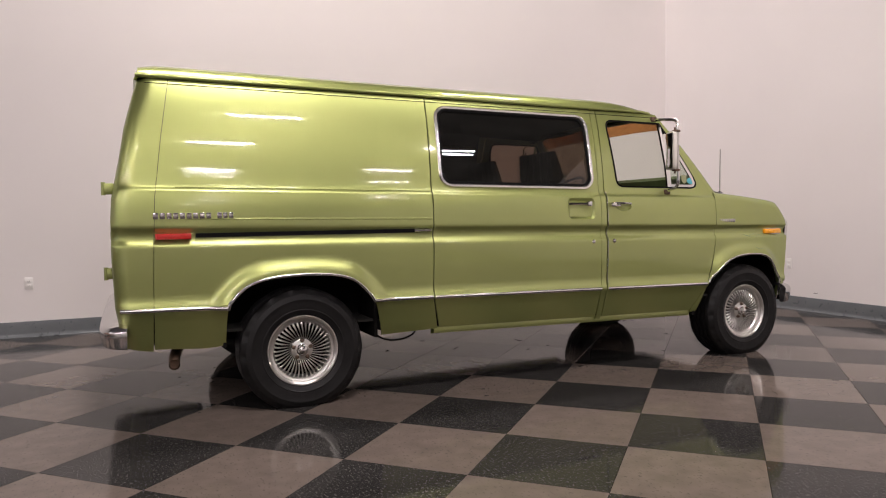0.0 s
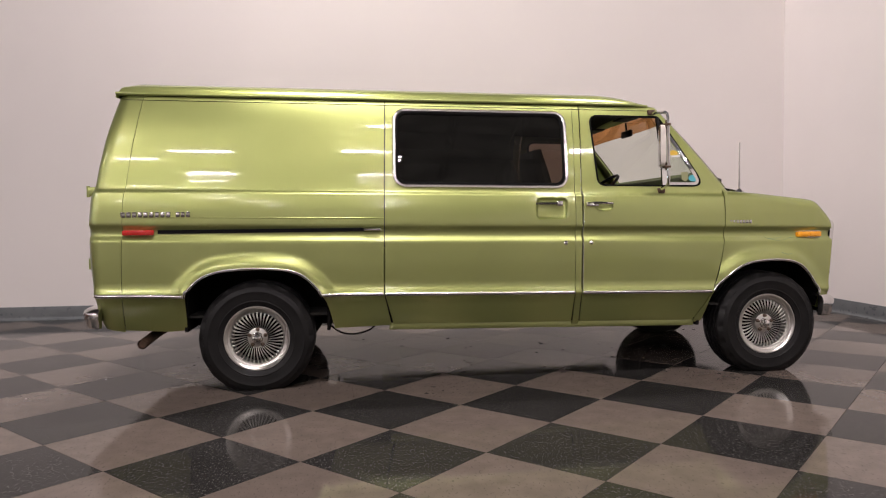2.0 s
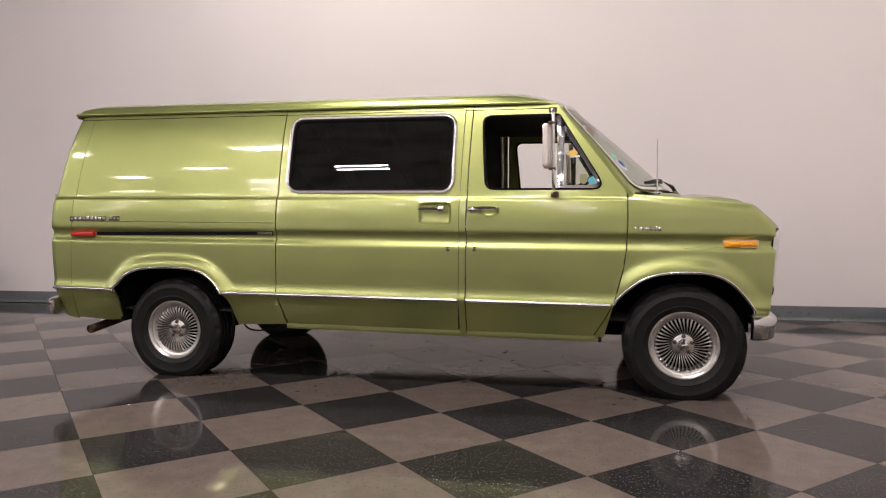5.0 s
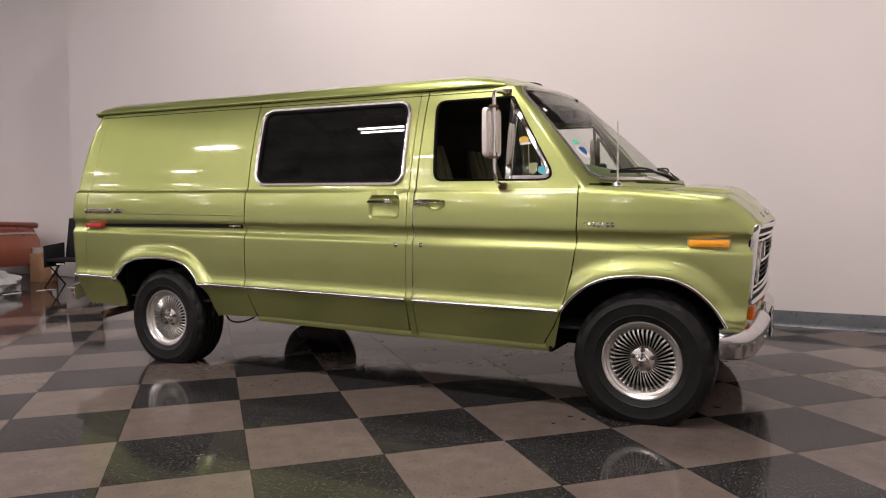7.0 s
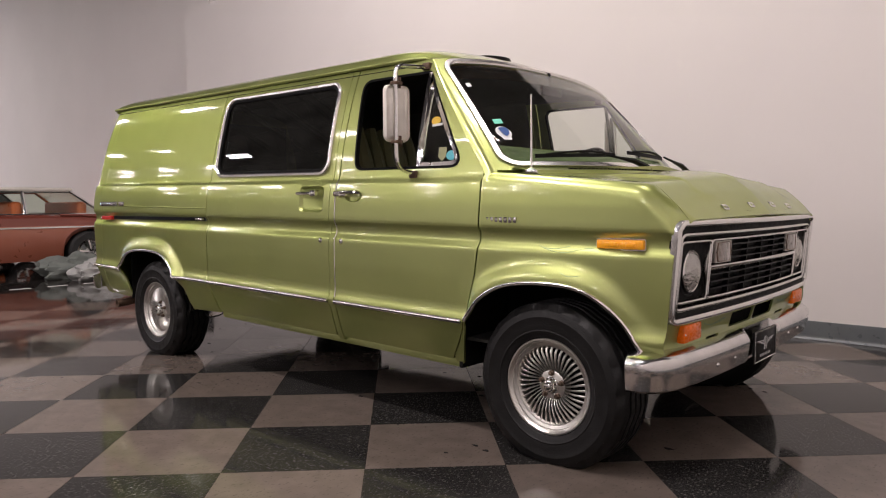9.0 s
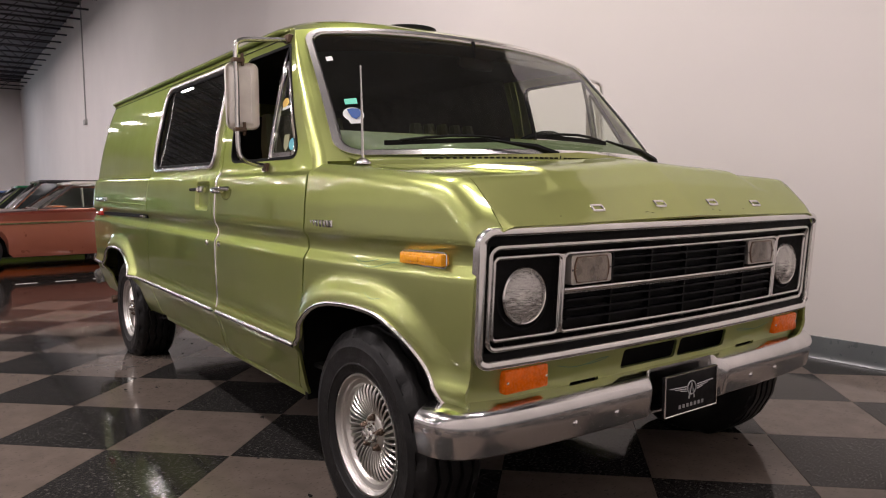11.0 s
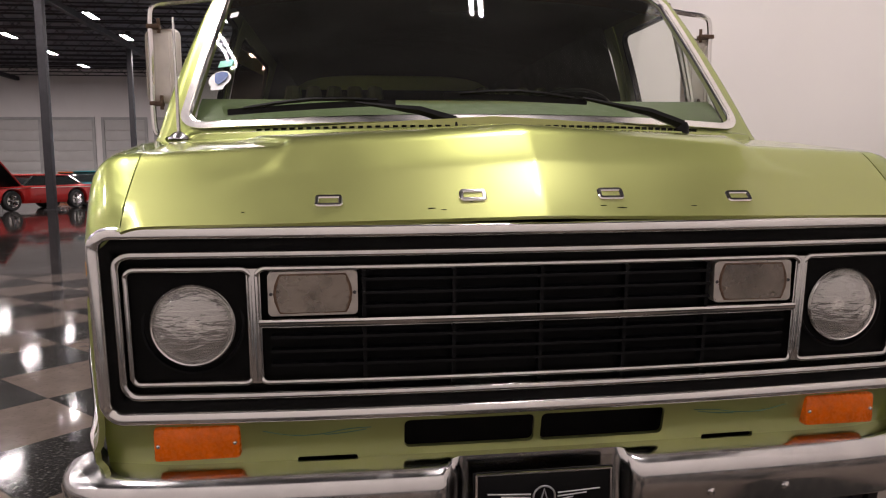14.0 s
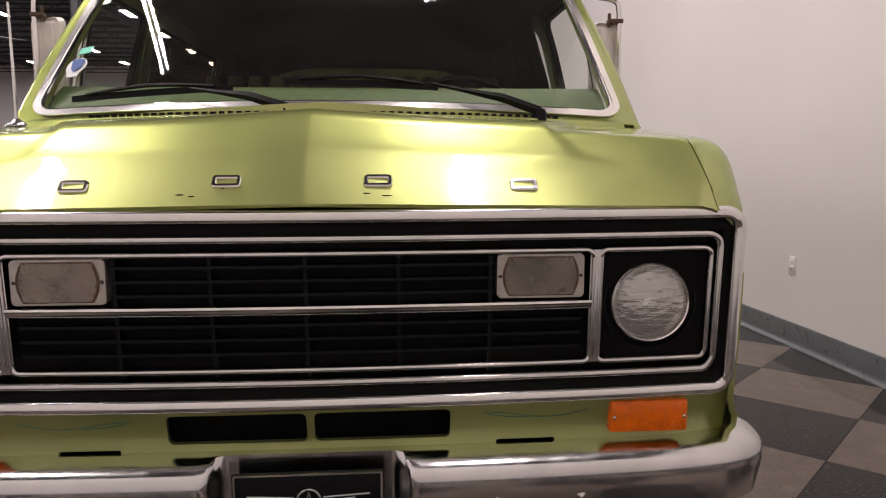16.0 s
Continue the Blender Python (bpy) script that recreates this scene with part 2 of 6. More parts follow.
def box(bm, x0, x1, y0, y1, z0, z1, bevel=0.0, segs=2):
    r = bmesh.ops.create_cube(bm, size=1)
    vs = r["verts"]
    for v in vs:
        v.co = Vector(((x0 + x1) / 2 + v.co.x * (x1 - x0), (y0 + y1) / 2 + v.co.y * (y1 - y0), (z0 + z1) / 2 + v.co.z * (z1 - z0)))
    if bevel > 0:
        es = list({e for v in vs for e in v.link_edges})
        r = bmesh.ops.bevel(bm, geom=es, offset=bevel, segments=segs, affect="EDGES", profile=0.5)
        vs = list({v for v in vs if v.is_valid} | set(r["verts"]))
    return vs


def boxed(x0, x1, y0, y1, z0, z1, bevel=0.0, segs=2):
    bm = bmesh.new()
    box(bm, x0, x1, y0, y1, z0, z1, bevel, segs)
    return bm


def tube(bm, pts, r, seg=8, closed=False, cap=True):
    """A round bar along points; r may be one radius or one for each point."""
    pts = [Vector(p) for p in pts]
    n = len(pts)
    rs = r if isinstance(r, (list, tuple)) else [r] * n
    rings, up = [], None
    for i, p in enumerate(pts):
        a = pts[i - 1] if (i > 0 or closed) else pts[i]
        b = pts[(i + 1) % n] if (i < n - 1 or closed) else pts[i]
        d = (b - a).normalized()
        if up is None:
            up = Vector((0, 0, 1)) if abs(d.z) < 0.9 else Vector((1, 0, 0))
        side = d.cross(up).normalized()
        up = side.cross(d).normalized()
        rings.append([bm.verts.new(p + (side * math.cos(t) + up * math.sin(t)) * rs[i]) for t in [2 * math.pi * k / seg for k in range(seg)]])
    m = n if closed else n - 1
    for i in range(m):
        A, B = rings[i], rings[(i + 1) % n]
        for k in range(seg):
            bm.faces.new((A[k], A[(k + 1) % seg], B[(k + 1) % seg], B[k]))
    if cap and not closed:
        bm.faces.new(rings[0][::-1])
        bm.faces.new(rings[-1])
    return rings


def sweep(bm, pts, profile, closed=False, up=(0, 0, 1)):
    """A flat profile of (side, up) pairs carried along points; closed profile."""
    pts = [Vector(p) for p in pts]
    n, rings, upv = len(pts), [], Vector(up)
    for i, p in enumerate(pts):
        a = pts[i - 1] if (i > 0 or closed) else pts[i]
        b = pts[(i + 1) % n] if (i < n - 1 or closed) else pts[i]
        d = (b - a).normalized()
        side = d.cross(upv).normalized()
        u2 = side.cross(d).normalized()
        rings.append([bm.verts.new(p + side * s + u2 * t) for s, t in profile])
    k = len(profile)
    for i in range(n if closed else n - 1):
        A, B = rings[i], rings[(i + 1) % n]
        for j in range(k):
            bm.faces.new((A[j], A[(j + 1) % k], B[(j + 1) % k], B[j]))
    if not closed:
        bm.faces.new(rings[0][::-1])
        bm.faces.new(rings[-1])


def lathe(bm, profile, seg=48, axis="y", center=(0, 0, 0)):
    """Turns (radius, along) pairs round an axis."""
    c = Vector(center)
    rings = []
    for r, h in profile:
        ring = []
        for k in range(seg):
            t = 2 * math.pi * k / seg
            a, b = r * math.cos(t), r * math.sin(t)
            ring.append(bm.verts.new(c + (Vector((a, h, b)) if axis == "y" else Vector((h, a, b)) if axis == "x" else Vector((a, b, h)))))
        rings.append(ring)
    for A, B in zip(rings, rings[1:]):
        for k in range(seg):
            bm.faces.new((A[k], A[(k + 1) % seg], B[(k + 1) % seg], B[k]))
    return rings


def interp(table):
    xs, ys = [p[0] for p in table], [p[1] for p in table]
    return lambda v: float(np.interp(v, xs, ys))


def smooth01(t):
    t = min(1.0, max(0.0, t))
    return t * t * (3 - 2 * t)


def rounded(x0, x1, z0, z1, r, n=6):
    """Outline of a rectangle with round corners."""
    out = []
    for cx, cz, a in ((x1 - r, z1 - r, 0), (x0 + r, z1 - r, 90), (x0 + r, z0 + r, 180), (x1 - r, z0 + r, 270)):
        for k in range(n + 1):
            t = radians(a + 90 * k / n)
            out.append((cx + r * math.cos(t), cz + r * math.sin(t)))
    return out


def round_poly(pts, r, n=5):
    """Rounds the corners of a polygon by radius r (one, or one a corner)."""
    out, m = [], len(pts)
    for i in range(m):
        p, a, b = Vector(pts[i]), Vector(pts[i - 1]), Vector(pts[(i + 1) % m])
        rr = r[i] if isinstance(r, (list, tuple)) else r
        if rr <= 0:
            out.append(tuple(p))
            continue
        da, db = (a - p), (b - p)
        half = da.angle(db) / 2
        d = min(rr / math.tan(half), 0.48 * da.length, 0.48 * db.length)
        s, e = p + da.normalized() * d, p + db.normalized() * d
        for k in range(n + 1):
            t = k / n
            out.append(tuple((1 - t) ** 2 * s + 2 * t * (1 - t) * p + t * t * e))
    return out


def densify(pts, step, closed=True):
    out, m = [], len(pts)
    for i in range(m if closed else m - 1):
        a, b = Vector(pts[i]), Vector(pts[(i + 1) % m])
        k = max(1, int(math.ceil((b - a).length / step)))
        out += [tuple(a.lerp(b, j / k)) for j in range(k)]
    if not closed:
        out.append(tuple(pts[-1]))
    return out


def inside_mask(P, poly):
    x, y = P[:, 0], P[:, 1]
    res = np.zeros(len(P), bool)
    q = np.array(poly)
    for (ax, ay), (bx, by) in zip(q, np.roll(q, -1, 0)):
        if ay == by:
            continue
        c = ((ay > y) != (by > y)) & (x < (bx - ax) * (y - ay) / (by - ay) + ax)
        res ^= c
    return res


def edge_distance(P, poly):
    d = np.full(len(P), 1e9)
    q = np.array(poly)
    for a, b in zip(q, np.roll(q, -1, 0)):
        ab = b - a
        L = max(1e-12, ab @ ab)
        t = np.clip(((P - a) @ ab) / L, 0, 1)
        d = np.minimum(d, np.hypot(*(P - a - t[:, None] * ab).T))
    return d


from mathutils.geometry import delaunay_2d_cdt


def sheet(outline, holes, place, us, vs, step=0.05, out=None):
    """A curved sheet: a flat outline with holes in (u, v), meshed along the levels us and vs, then put in space by place(u, v)."""
    def split(lp):
        """Adds outline points where it crosses the levels, so that creases run to the edge."""
        out = []
        for (ax, az), (bx, bz) in zip(lp, lp[1:] + lp[:1]):
            out.append((ax, az))
            hits = sorted((v - az) / (bz - az) for v in vs if min(az, bz) + 0.0015 < v < max(az, bz) - 0.0015) if abs(bz - az) > 0.004 else []
            out += [(ax + (bx - ax) * f, az + (bz - az) * f) for f in hits]
        return out

    loops = [split(densify(outline, step))] + [split(densify(h, step)) for h in holes]
    verts, edges = [], []
    for lp in loops:
        s = len(verts)
        verts += lp
        edges += [(s + i, s + (i + 1) % len(lp)) for i in range(len(lp))]
    G = np.array([(u, v) for u in us for v in vs], float).reshape(-1, 2)
    keep = inside_mask(G, loops[0])
    dist = edge_distance(G, loops[0])
    for h in loops[1:]:
        keep &= ~inside_mask(G, h)
        dist = np.minimum(dist, edge_distance(G, h))
    G = G[keep & (dist > 0.006)]
    verts += [tuple(g) for g in G]
    co, _, faces, *_ = delaunay_2d_cdt([Vector(v) for v in verts], edges, [], 0, 1e-6)
    C = np.array([[sum(co[i].x for i in f) / 3, sum(co[i].y for i in f) / 3] for f in faces])
    ok = inside_mask(C, loops[0])
    for h in loops[1:]:
        ok &= ~inside_mask(C, h)
    bm = bmesh.new()
    bv = [bm.verts.new(place(c.x, c.y)) for c in co]
    for f, k in zip(faces, ok):
        if k:
            try:
                bm.faces.new([bv[i] for i in f])
            except ValueError:
                pass
    bmesh.ops.delete(bm, geom=[v for v in bm.verts if not v.link_faces], context="VERTS")
    bm.normal_update()
    if out is not None:
        flip = sum(f.normal.dot(Vector(out)) * f.calc_area() for f in bm.faces) < 0
        if flip:
            bmesh.ops.reverse_faces(bm, faces=bm.faces)
    return bm


def mirrored(bm):
    b2 = bm.copy()
    for v in b2.verts:
        v.co.y = -v.co.y
    bmesh.ops.reverse_faces(b2, faces=b2.faces)
    return b2

# ---- hall: floor, walls, roof, lamps ----
BACK_Y, FRONT_X, HALL_Y, JOG_X, END_X, TOP = 2.74, 4.22, 3.2, -8.0, -52.0, 9.0
NEAR_Y = -34.0
STUDIO_TOP = 4.4


def structure(name, bm, mat, label):
    return tagged(part(name, bm, mat), label, kind="structure")


structure("floor", boxed(END_X, 14, NEAR_Y, 10, -0.2, -0.006), CONCRETE, "dark polished concrete floor of the hall")
structure("wall_north", boxed(JOG_X, FRONT_X + 0.2, BACK_Y, BACK_Y + 0.9, 0, STUDIO_TOP), WALL, "smooth white painted wall behind the van")
structure("wall_hall", boxed(END_X, JOG_X, HALL_Y, HALL_Y + 0.3, 0, TOP), WALL, "long white painted wall of the car hall")
structure("wall_east", boxed(FRONT_X, FRONT_X + 0.2, NEAR_Y, BACK_Y, 0, STUDIO_TOP), WALL, "smooth white painted wall in front of the van")
structure("wall_west", boxed(END_X - 0.3, END_X, NEAR_Y, HALL_Y + 0.3, 0, TOP), WALL, "far white end wall of the hall")
structure("wall_outer_north", boxed(END_X, 14.3, 10, 10.3, 0, TOP), SIDING, "dark metal siding of the outer wall")
structure("wall_outer_east", boxed(14, 14.3, NEAR_Y, 10, 0, TOP), SIDING, "dark metal siding of the outer end wall")
structure("wall_south", boxed(END_X, 14.3, NEAR_Y - 0.3, NEAR_Y, 0, TOP), WALL, "white painted side wall of the hall")
structure("ceiling", boxed(END_X, 14.3, NEAR_Y, 10.3, TOP, TOP + 0.2), CEIL, "dark corrugated roof deck")
COVE = [(0.001, 0.152), (0.010, 0.150), (0.012, 0.144), (0.012, 0.040), (0.016, 0.018), (0.028, 0.005), (0.034, 0.001), (0.001, 0.001)]
bm = bmesh.new()
for along in (False, True):
    ends = []
    for e in (0, 1):
        ring = []
        for d, z in COVE:
            if along:
                ring.append(bm.verts.new((JOG_X if e == 0 else FRONT_X - d, BACK_Y - d, z)))
            else:
                ring.append(bm.verts.new((FRONT_X - d, NEAR_Y + 0.01 if e == 0 else BACK_Y - d, z)))
        ends.append(ring)
    for i in range(len(COVE)):
        j = (i + 1) % len(COVE)
        bm.faces.new((ends[0][i], ends[0][j], ends[1][j], ends[1][i]))
    bm.faces.new(ends[0])
structure("baseboard", bm, BASE, "dark grey coved vinyl baseboard")

# high-bay lamps: a housing with two long tubes
def lamp_kind(tube_mat):
    ob = empty("high_bay_lamp")
    part("housing", boxed(-0.76, 0.76, -0.19, 0.19, 0.02, 0.10, 0.01), STEEL, ob)
    for y in (-0.085, 0.085):
        bm = bmesh.new()
        bm.faces.new([bm.verts.new(p) for p in ((-0.72, y - 0.036, 0.012), (-0.72, y + 0.036, 0.012), (0.72, y + 0.036, 0.012), (0.72, y - 0.036, 0.012))])
        part("tube", bm, tube_mat, ob)
    for x in (-0.5, 0.5):
        bm = bmesh.new()
        tube(bm, [(x, 0, 0.10), (x, 0, 1.0)], 0.008, 5)
        part("hanger", bm, STEEL, ob)
    return tagged(ob, "bright white two-tube high-bay lamp hung under the roof", "ceiling lamp", "high bay lamps")


studio = lamp_kind(TUBE_BRIGHT)
studio.matrix_basis = pose(-1.15, -4.4, 8.0)
copy_thing(studio, pose(-1.75, 1.3, 8.0))
aisle = lamp_kind(TUBE_AISLE)
aisle.matrix_basis = pose(-0.1, -9.0, 8.0)
for x, y in ((-0.7, -12.0), (-6.9, -10.7), (-4.8, -12.3), (-0.3, -18.3)):
    copy_thing(aisle, pose(x, y, 8.0))
front_lamp = lamp_kind(TUBE_MID)
front_lamp.matrix_basis = pose(2.35, -4.4, 8.0)
copy_thing(front_lamp, pose(2.85, 1.5, 8.0))
first = lamp_kind(TUBE)
first.matrix_basis = pose(-19.5, -1.5, 8.0)
for x, y in ((4.9, -11.6), (5.2, -17.6), (-5.6, -18.2), (-10.2, -14.0), (-7.0, -14.1), (-10.2, -18.4), (-12.8, -11.0)):
    copy_thing(first, pose(x, y, 8.0))
# the hall's regular rows
for row, start in ((-1.5, -24.45), (-5.8, -14.55), (-11.3, -19.5), (-16.8, -14.55), (-22.5, 0.3), (-28.0, 0.3)):
    x = start
    while x > -46:
        if (row, round(x)) != (-1.5, -39):
            copy_thing(first, pose(x, row, 8.0))
        x -= 4.95

# ---- the van ----
van = tagged(empty("van"), "lime-green metallic panel van from the seventies with chrome trim", "van")
RAKE = Matrix.Rotation(math.atan(0.0137), 4, "Y")

# half width of the side by height
_W = [(0.33, 0.956), (0.37, 0.979), (0.42, 1.001), (0.50, 1.026), (0.57, 1.047), (0.585, 1.060), (0.612, 1.063), (0.628, 1.055),
                (0.66, 1.050), (0.80, 1.055), (0.90, 1.056), (0.938, 1.0555), (0.945, 1.0535), (0.972, 1.0365), (0.979, 1.0345), (1.005, 1.035), (1.022, 1.040),
                (1.035, 1.052), (1.041, 1.0545), (1.055, 1.055), (1.14, 1.050), (1.20, 1.043), (1.243, 1.035), (1.249, 1.032), (1.262, 1.0185), (1.268, 1.0155), (1.29, 1.010), (1.45, 0.985),
                (1.60, 0.952), (1.72, 0.921), (1.82, 0.888), (1.90, 0.855)]
_UP = [(z, w) for z, w in _W if z >= 1.29]
_SLOPE = [(_UP[1][1] - _UP[0][1]) / (_UP[1][0] - _UP[0][0])] + [(c[1] - a[1]) / (c[0] - a[0]) for a, c in zip(_UP, _UP[2:])] + [(_UP[-1][1] - _UP[-2][1]) / (_UP[-1][0] - _UP[-2][0])]
_LOW = interp([(z, w - 0.006) for z, w in _W])


def WIDTH(v):
    """Half width at a height: straight runs and creases below the belt, one smooth curve above it."""
    if v <= 1.29 or v >= 1.90:
        return _LOW(v)
    i = max(k for k in range(len(_UP) - 1) if _UP[k][0] <= v)
    (z0, w0), (z1, w1) = _UP[i], _UP[i + 1]
    h = z1 - z0
    t = (v - z0) / h
    return (2 * t ** 3 - 3 * t * t + 1) * w0 + (t ** 3 - 2 * t * t + t) * h * _SLOPE[i] + (3 * t * t - 2 * t ** 3) * w1 + (t ** 3 - t * t) * h * _SLOPE[i + 1] - 0.006


LEVELS = [0.34, 0.37, 0.42, 0.47, 0.52, 0.57, 0.585, 0.60, 0.612, 0.628, 0.645, 0.66, 0.68, 0.70, 0.72, 0.74, 0.76, 0.78, 0.80, 0.82, 0.84, 0.86, 0.88, 0.90, 0.925, 0.938, 0.945, 0.958, 0.972, 0.979, 0.990, 1.005,
          1.022, 1.035, 1.041, 1.055, 1.08, 1.11, 1.14, 1.17, 1.20, 1.22, 1.235, 1.243, 1.249, 1.2555, 1.262, 1.268, 1.278, 1.29, 1.33, 1.38, 1.43, 1.48, 1.53, 1.58, 1.63, 1.68, 1.72, 1.76, 1.80, 1.84]
REAR_ARCH = [(-2.195, 0.33), (-2.19, 0.585), (-2.165, 0.635), (-2.10, 0.700), (-2.02, 0.738), (-1.92, 0.758), (-1.735, 0.768), (-1.57, 0.758), (-1.47, 0.728), (-1.40, 0.672), (-1.345, 0.605), (-1.30, 0.52), (-1.25, 0.33)]
FRONT_ARCH = [(1.258, 0.37), (1.298, 0.52), (1.322, 0.604), (1.348, 0.642), (1.42, 0.715), (1.50, 0.768), (1.60, 0.800), (1.74, 0.812), (1.88, 0.804), (1.97, 0.772), (2.05, 0.710), (2.12, 0.625), (2.165, 0.545), (2.185, 0.43)]


def curve_through(pts, n=5):
    """A smooth line through a few points."""
    P = [Vector(p) for p in pts]
    out = []
    for i in range(len(P) - 1):
        a, b, c, d = P[max(0, i - 1)], P[i], P[i + 1], P[min(len(P) - 1, i + 2)]
        for k in range(n):
            t = k / n
            out.append(tuple(0.5 * ((2 * b) + (c - a) * t + (2 * a - 5 * b + 4 * c - d) * t * t + (3 * b - a - 3 * c + d) * t ** 3)))
    out.append(tuple(P[-1]))
    return out


REAR_ARC = curve_through(REAR_ARCH)
FRONT_ARC = curve_through(FRONT_ARCH)


def line_distance(x, z, pts):
    best = 9.0
    for (ax, az), (bx, bz) in zip(pts, pts[1:]):
        dx, dz = bx - ax, bz - az
        t = max(0.0, min(1.0, ((x - ax) * dx + (z - az) * dz) / (dx * dx + dz * dz)))
        best = min(best, math.hypot(x - ax - t * dx, z - az - t * dz))
    return best


def flare(x, z):
    d, k = 9.0, 1.0
    if -2.5 < x < -1.0 and z < 0.95:
        d = line_distance(x, z, REAR_ARC)
    elif 1.1 < x < 2.4 and z < 0.98:
        d = line_distance(x, z, FRONT_ARC)
        k = smooth01((x - 1.315) / 0.10) * (0.25 + 0.75 * smooth01((2.14 - x) / 0.2))
        return k * 0.036 * (1 - smooth01((d - 0.022) / 0.075)) * smooth01((z - 0.38) / 0.12)
    return k * 0.036 * (1 - smooth01((d - 0.022) / 0.075)) * smooth01((z - 0.50) / 0.12)


REAR_X = interp([(0.33, -2.705), (0.45, -2.738), (0.62, -2.766), (0.85, -2.780), (1.05, -2.784), (1.20, -2.776), (1.32, -2.752), (1.60, -2.705), (1.90, -2.63)])
TAPER = interp([(1.35, 0.0), (1.50, 0.008), (1.65, 0.02), (1.80, 0.034), (2.00, 0.057), (2.10, 0.074), (2.18, 0.092), (2.24, 0.107), (2.28, 0.118), (2.305, 0.127), (2.318, 0.136)])
RC = 0.085


def side(u, v):
    """A point of the side and, round the corner, of the rear."""
    w = WIDTH(v) + flare(u, v)
    xc = REAR_X(v) + RC
    if u >= xc:
        return RAKE @ Vector((u, -w, v))
    s = xc - u
    a = min(s / RC, math.pi / 2)
    x, y = xc - RC * math.sin(a), w - RC * (1 - math.cos(a))
    if s > RC * math.pi / 2:
        y -= s - RC * math.pi / 2
    return RAKE @ Vector((x, -y, v))


SHOULDER = interp([(1.30, 1.292), (1.42, 1.290), (1.70, 1.270), (2.00, 1.242), (2.115, 1.2305), (2.135, 1.226), (2.15, 1.2175), (2.165, 1.2065), (2.18, 1.1945), (2.21, 1.169), (2.25, 1.132), (2.30, 1.085), (2.32, 1.065)])


def shoulder_radius(x):
    return 0.06 + 0.03 * smooth01((x - 2.02) / 0.22)


# the bonnet's raised middle panel: its height and half width
PANEL_RISE = interp([(1.80, 0.0), (1.83, 0.004), (1.87, 0.011), (1.90, 0.015), (2.06, 0.015), (2.085, 0.0135), (2.105, 0.0112), (2.12, 0.0088), (2.135, 0.0058), (2.15, 0.0036),
                     (2.165, 0.0040), (2.18, 0.0056), (2.195, 0.0078), (2.205, 0.0088), (2.212, 0.0088), (2.225, 0.0078), (2.30, 0.0)])
PANEL_EDGE = interp([(1.80, 0.715), (2.06, 0.566), (2.14, 0.560), (2.19, 0.60), (2.215, 0.70), (2.30, 0.78)])
PANEL_FADE = interp([(2.15, 0.036), (2.19, 0.06), (2.215, 0.22), (2.26, 0.55)])


def nose(x, v):
    """A point of the front wing and bonnet: v is the height on the side, then goes on over the shoulder to the middle."""
    top, rs = SHOULDER(x), shoulder_radius(x)
    z0 = top - rs
    w = WIDTH(min(v, 1.235)) - TAPER(x) + flare(x, v)
    xx = x
    if v > z0:
        w0 = WIDTH(min(z0, 1.235)) - TAPER(x)
        s = v - z0
        a = min(s / rs, math.pi / 2 * 0.94)
        y, z = w0 - rs * (1 - math.cos(a)), z0 + rs * math.sin(a)
        rest = s - rs * math.pi / 2 * 0.94
        if rest > 0:
            y -= rest
            k = max(0.0, min(1.0, 1 - y / 0.95))
            z += 0.047 * (0.96 * k + 0.04 * (1 - (1 - k) ** 2)) * smooth01((2.40 - x) / 0.3)
            # ridge along the middle
            z += 0.005 * max(0.0, 1 - abs(y) / 0.4) ** 2 * smooth01((2.40 - x) / 0.3) * smooth01((x - 1.80) / 0.25)
            # raised middle panel of the bonnet
            z += PANEL_RISE(x) * smooth01((PANEL_EDGE(x) - abs(y)) / PANEL_FADE(x))
        w, v = y, z
    c = min(1.0, w / 0.9)
    bow = 0.034 * (1 - c) * smooth01((x - 2.08) / 0.24)
    return RAKE @ Vector((xx + bow, -w, v))


def both(name, make, mat, label="", solid=0.012, parent=None, keep_far=True):
    bm = make()
    near_bm = bm.copy()
    far = part(name, mirrored(bm), mat, parent or van, label, solid=solid) if keep_far else None
    bm.free()
    return part(name, near_bm, mat, parent or van, label, solid=solid), far


G = 0.0034
XS = sorted([round(-4.2 + 0.06 * i, 3) for i in range(150)] + [round(-2.31 + 0.06 * i, 3) for i in range(19)] + [round(-2.295 + 0.03 * i, 3) for i in range(36)])
SIDE = (0, -1, 0)
GUTTER = 1.868
corner_seam = [(-2.475, GUTTER), (-2.52, 1.55), (-2.56, 1.2), (-2.572, 0.8), (-2.575, 0.36)]
END_U = -3.70
rear_us = [END_U + 0.1 * i for i in range(11)] + [-2.75 + 0.02 * i for i in range(14)] + [x for x in XS if x > -2.49]


def shift(pts, dx):
    return [(x + dx, z) for x, z in pts]


both("rear_corner", lambda: sheet([(END_U, 0.38), (-2.7, 0.38)] + shift(corner_seam[::-1], -0.0015) + [(-2.7, GUTTER), (END_U, GUTTER)], [], side, rear_us, LEVELS, out=SIDE), PAINT)
low_r = [(-2.57, 0.372), (-2.30, 0.358)]
quarter_outline = shift(corner_seam, 0.0015)[:-1] + low_r + REAR_ARC[1:-1] + [(-1.255, 0.368), (-0.888, 0.385), (-0.938 - G, 0.60), (-0.938 - G, 1.3), (-0.930 - G, GUTTER)]
quarter_panel = both("quarter_panel", lambda: sheet(quarter_outline, [], side, XS, LEVELS, 0.02, out=SIDE), PAINT)
SIDE_WINDOW = rounded(-0.868, 0.285, 1.305, 1.808, 0.075)
POCKET = rounded(0.068, 0.288, 1.085, 1.231, 0.032, 5)
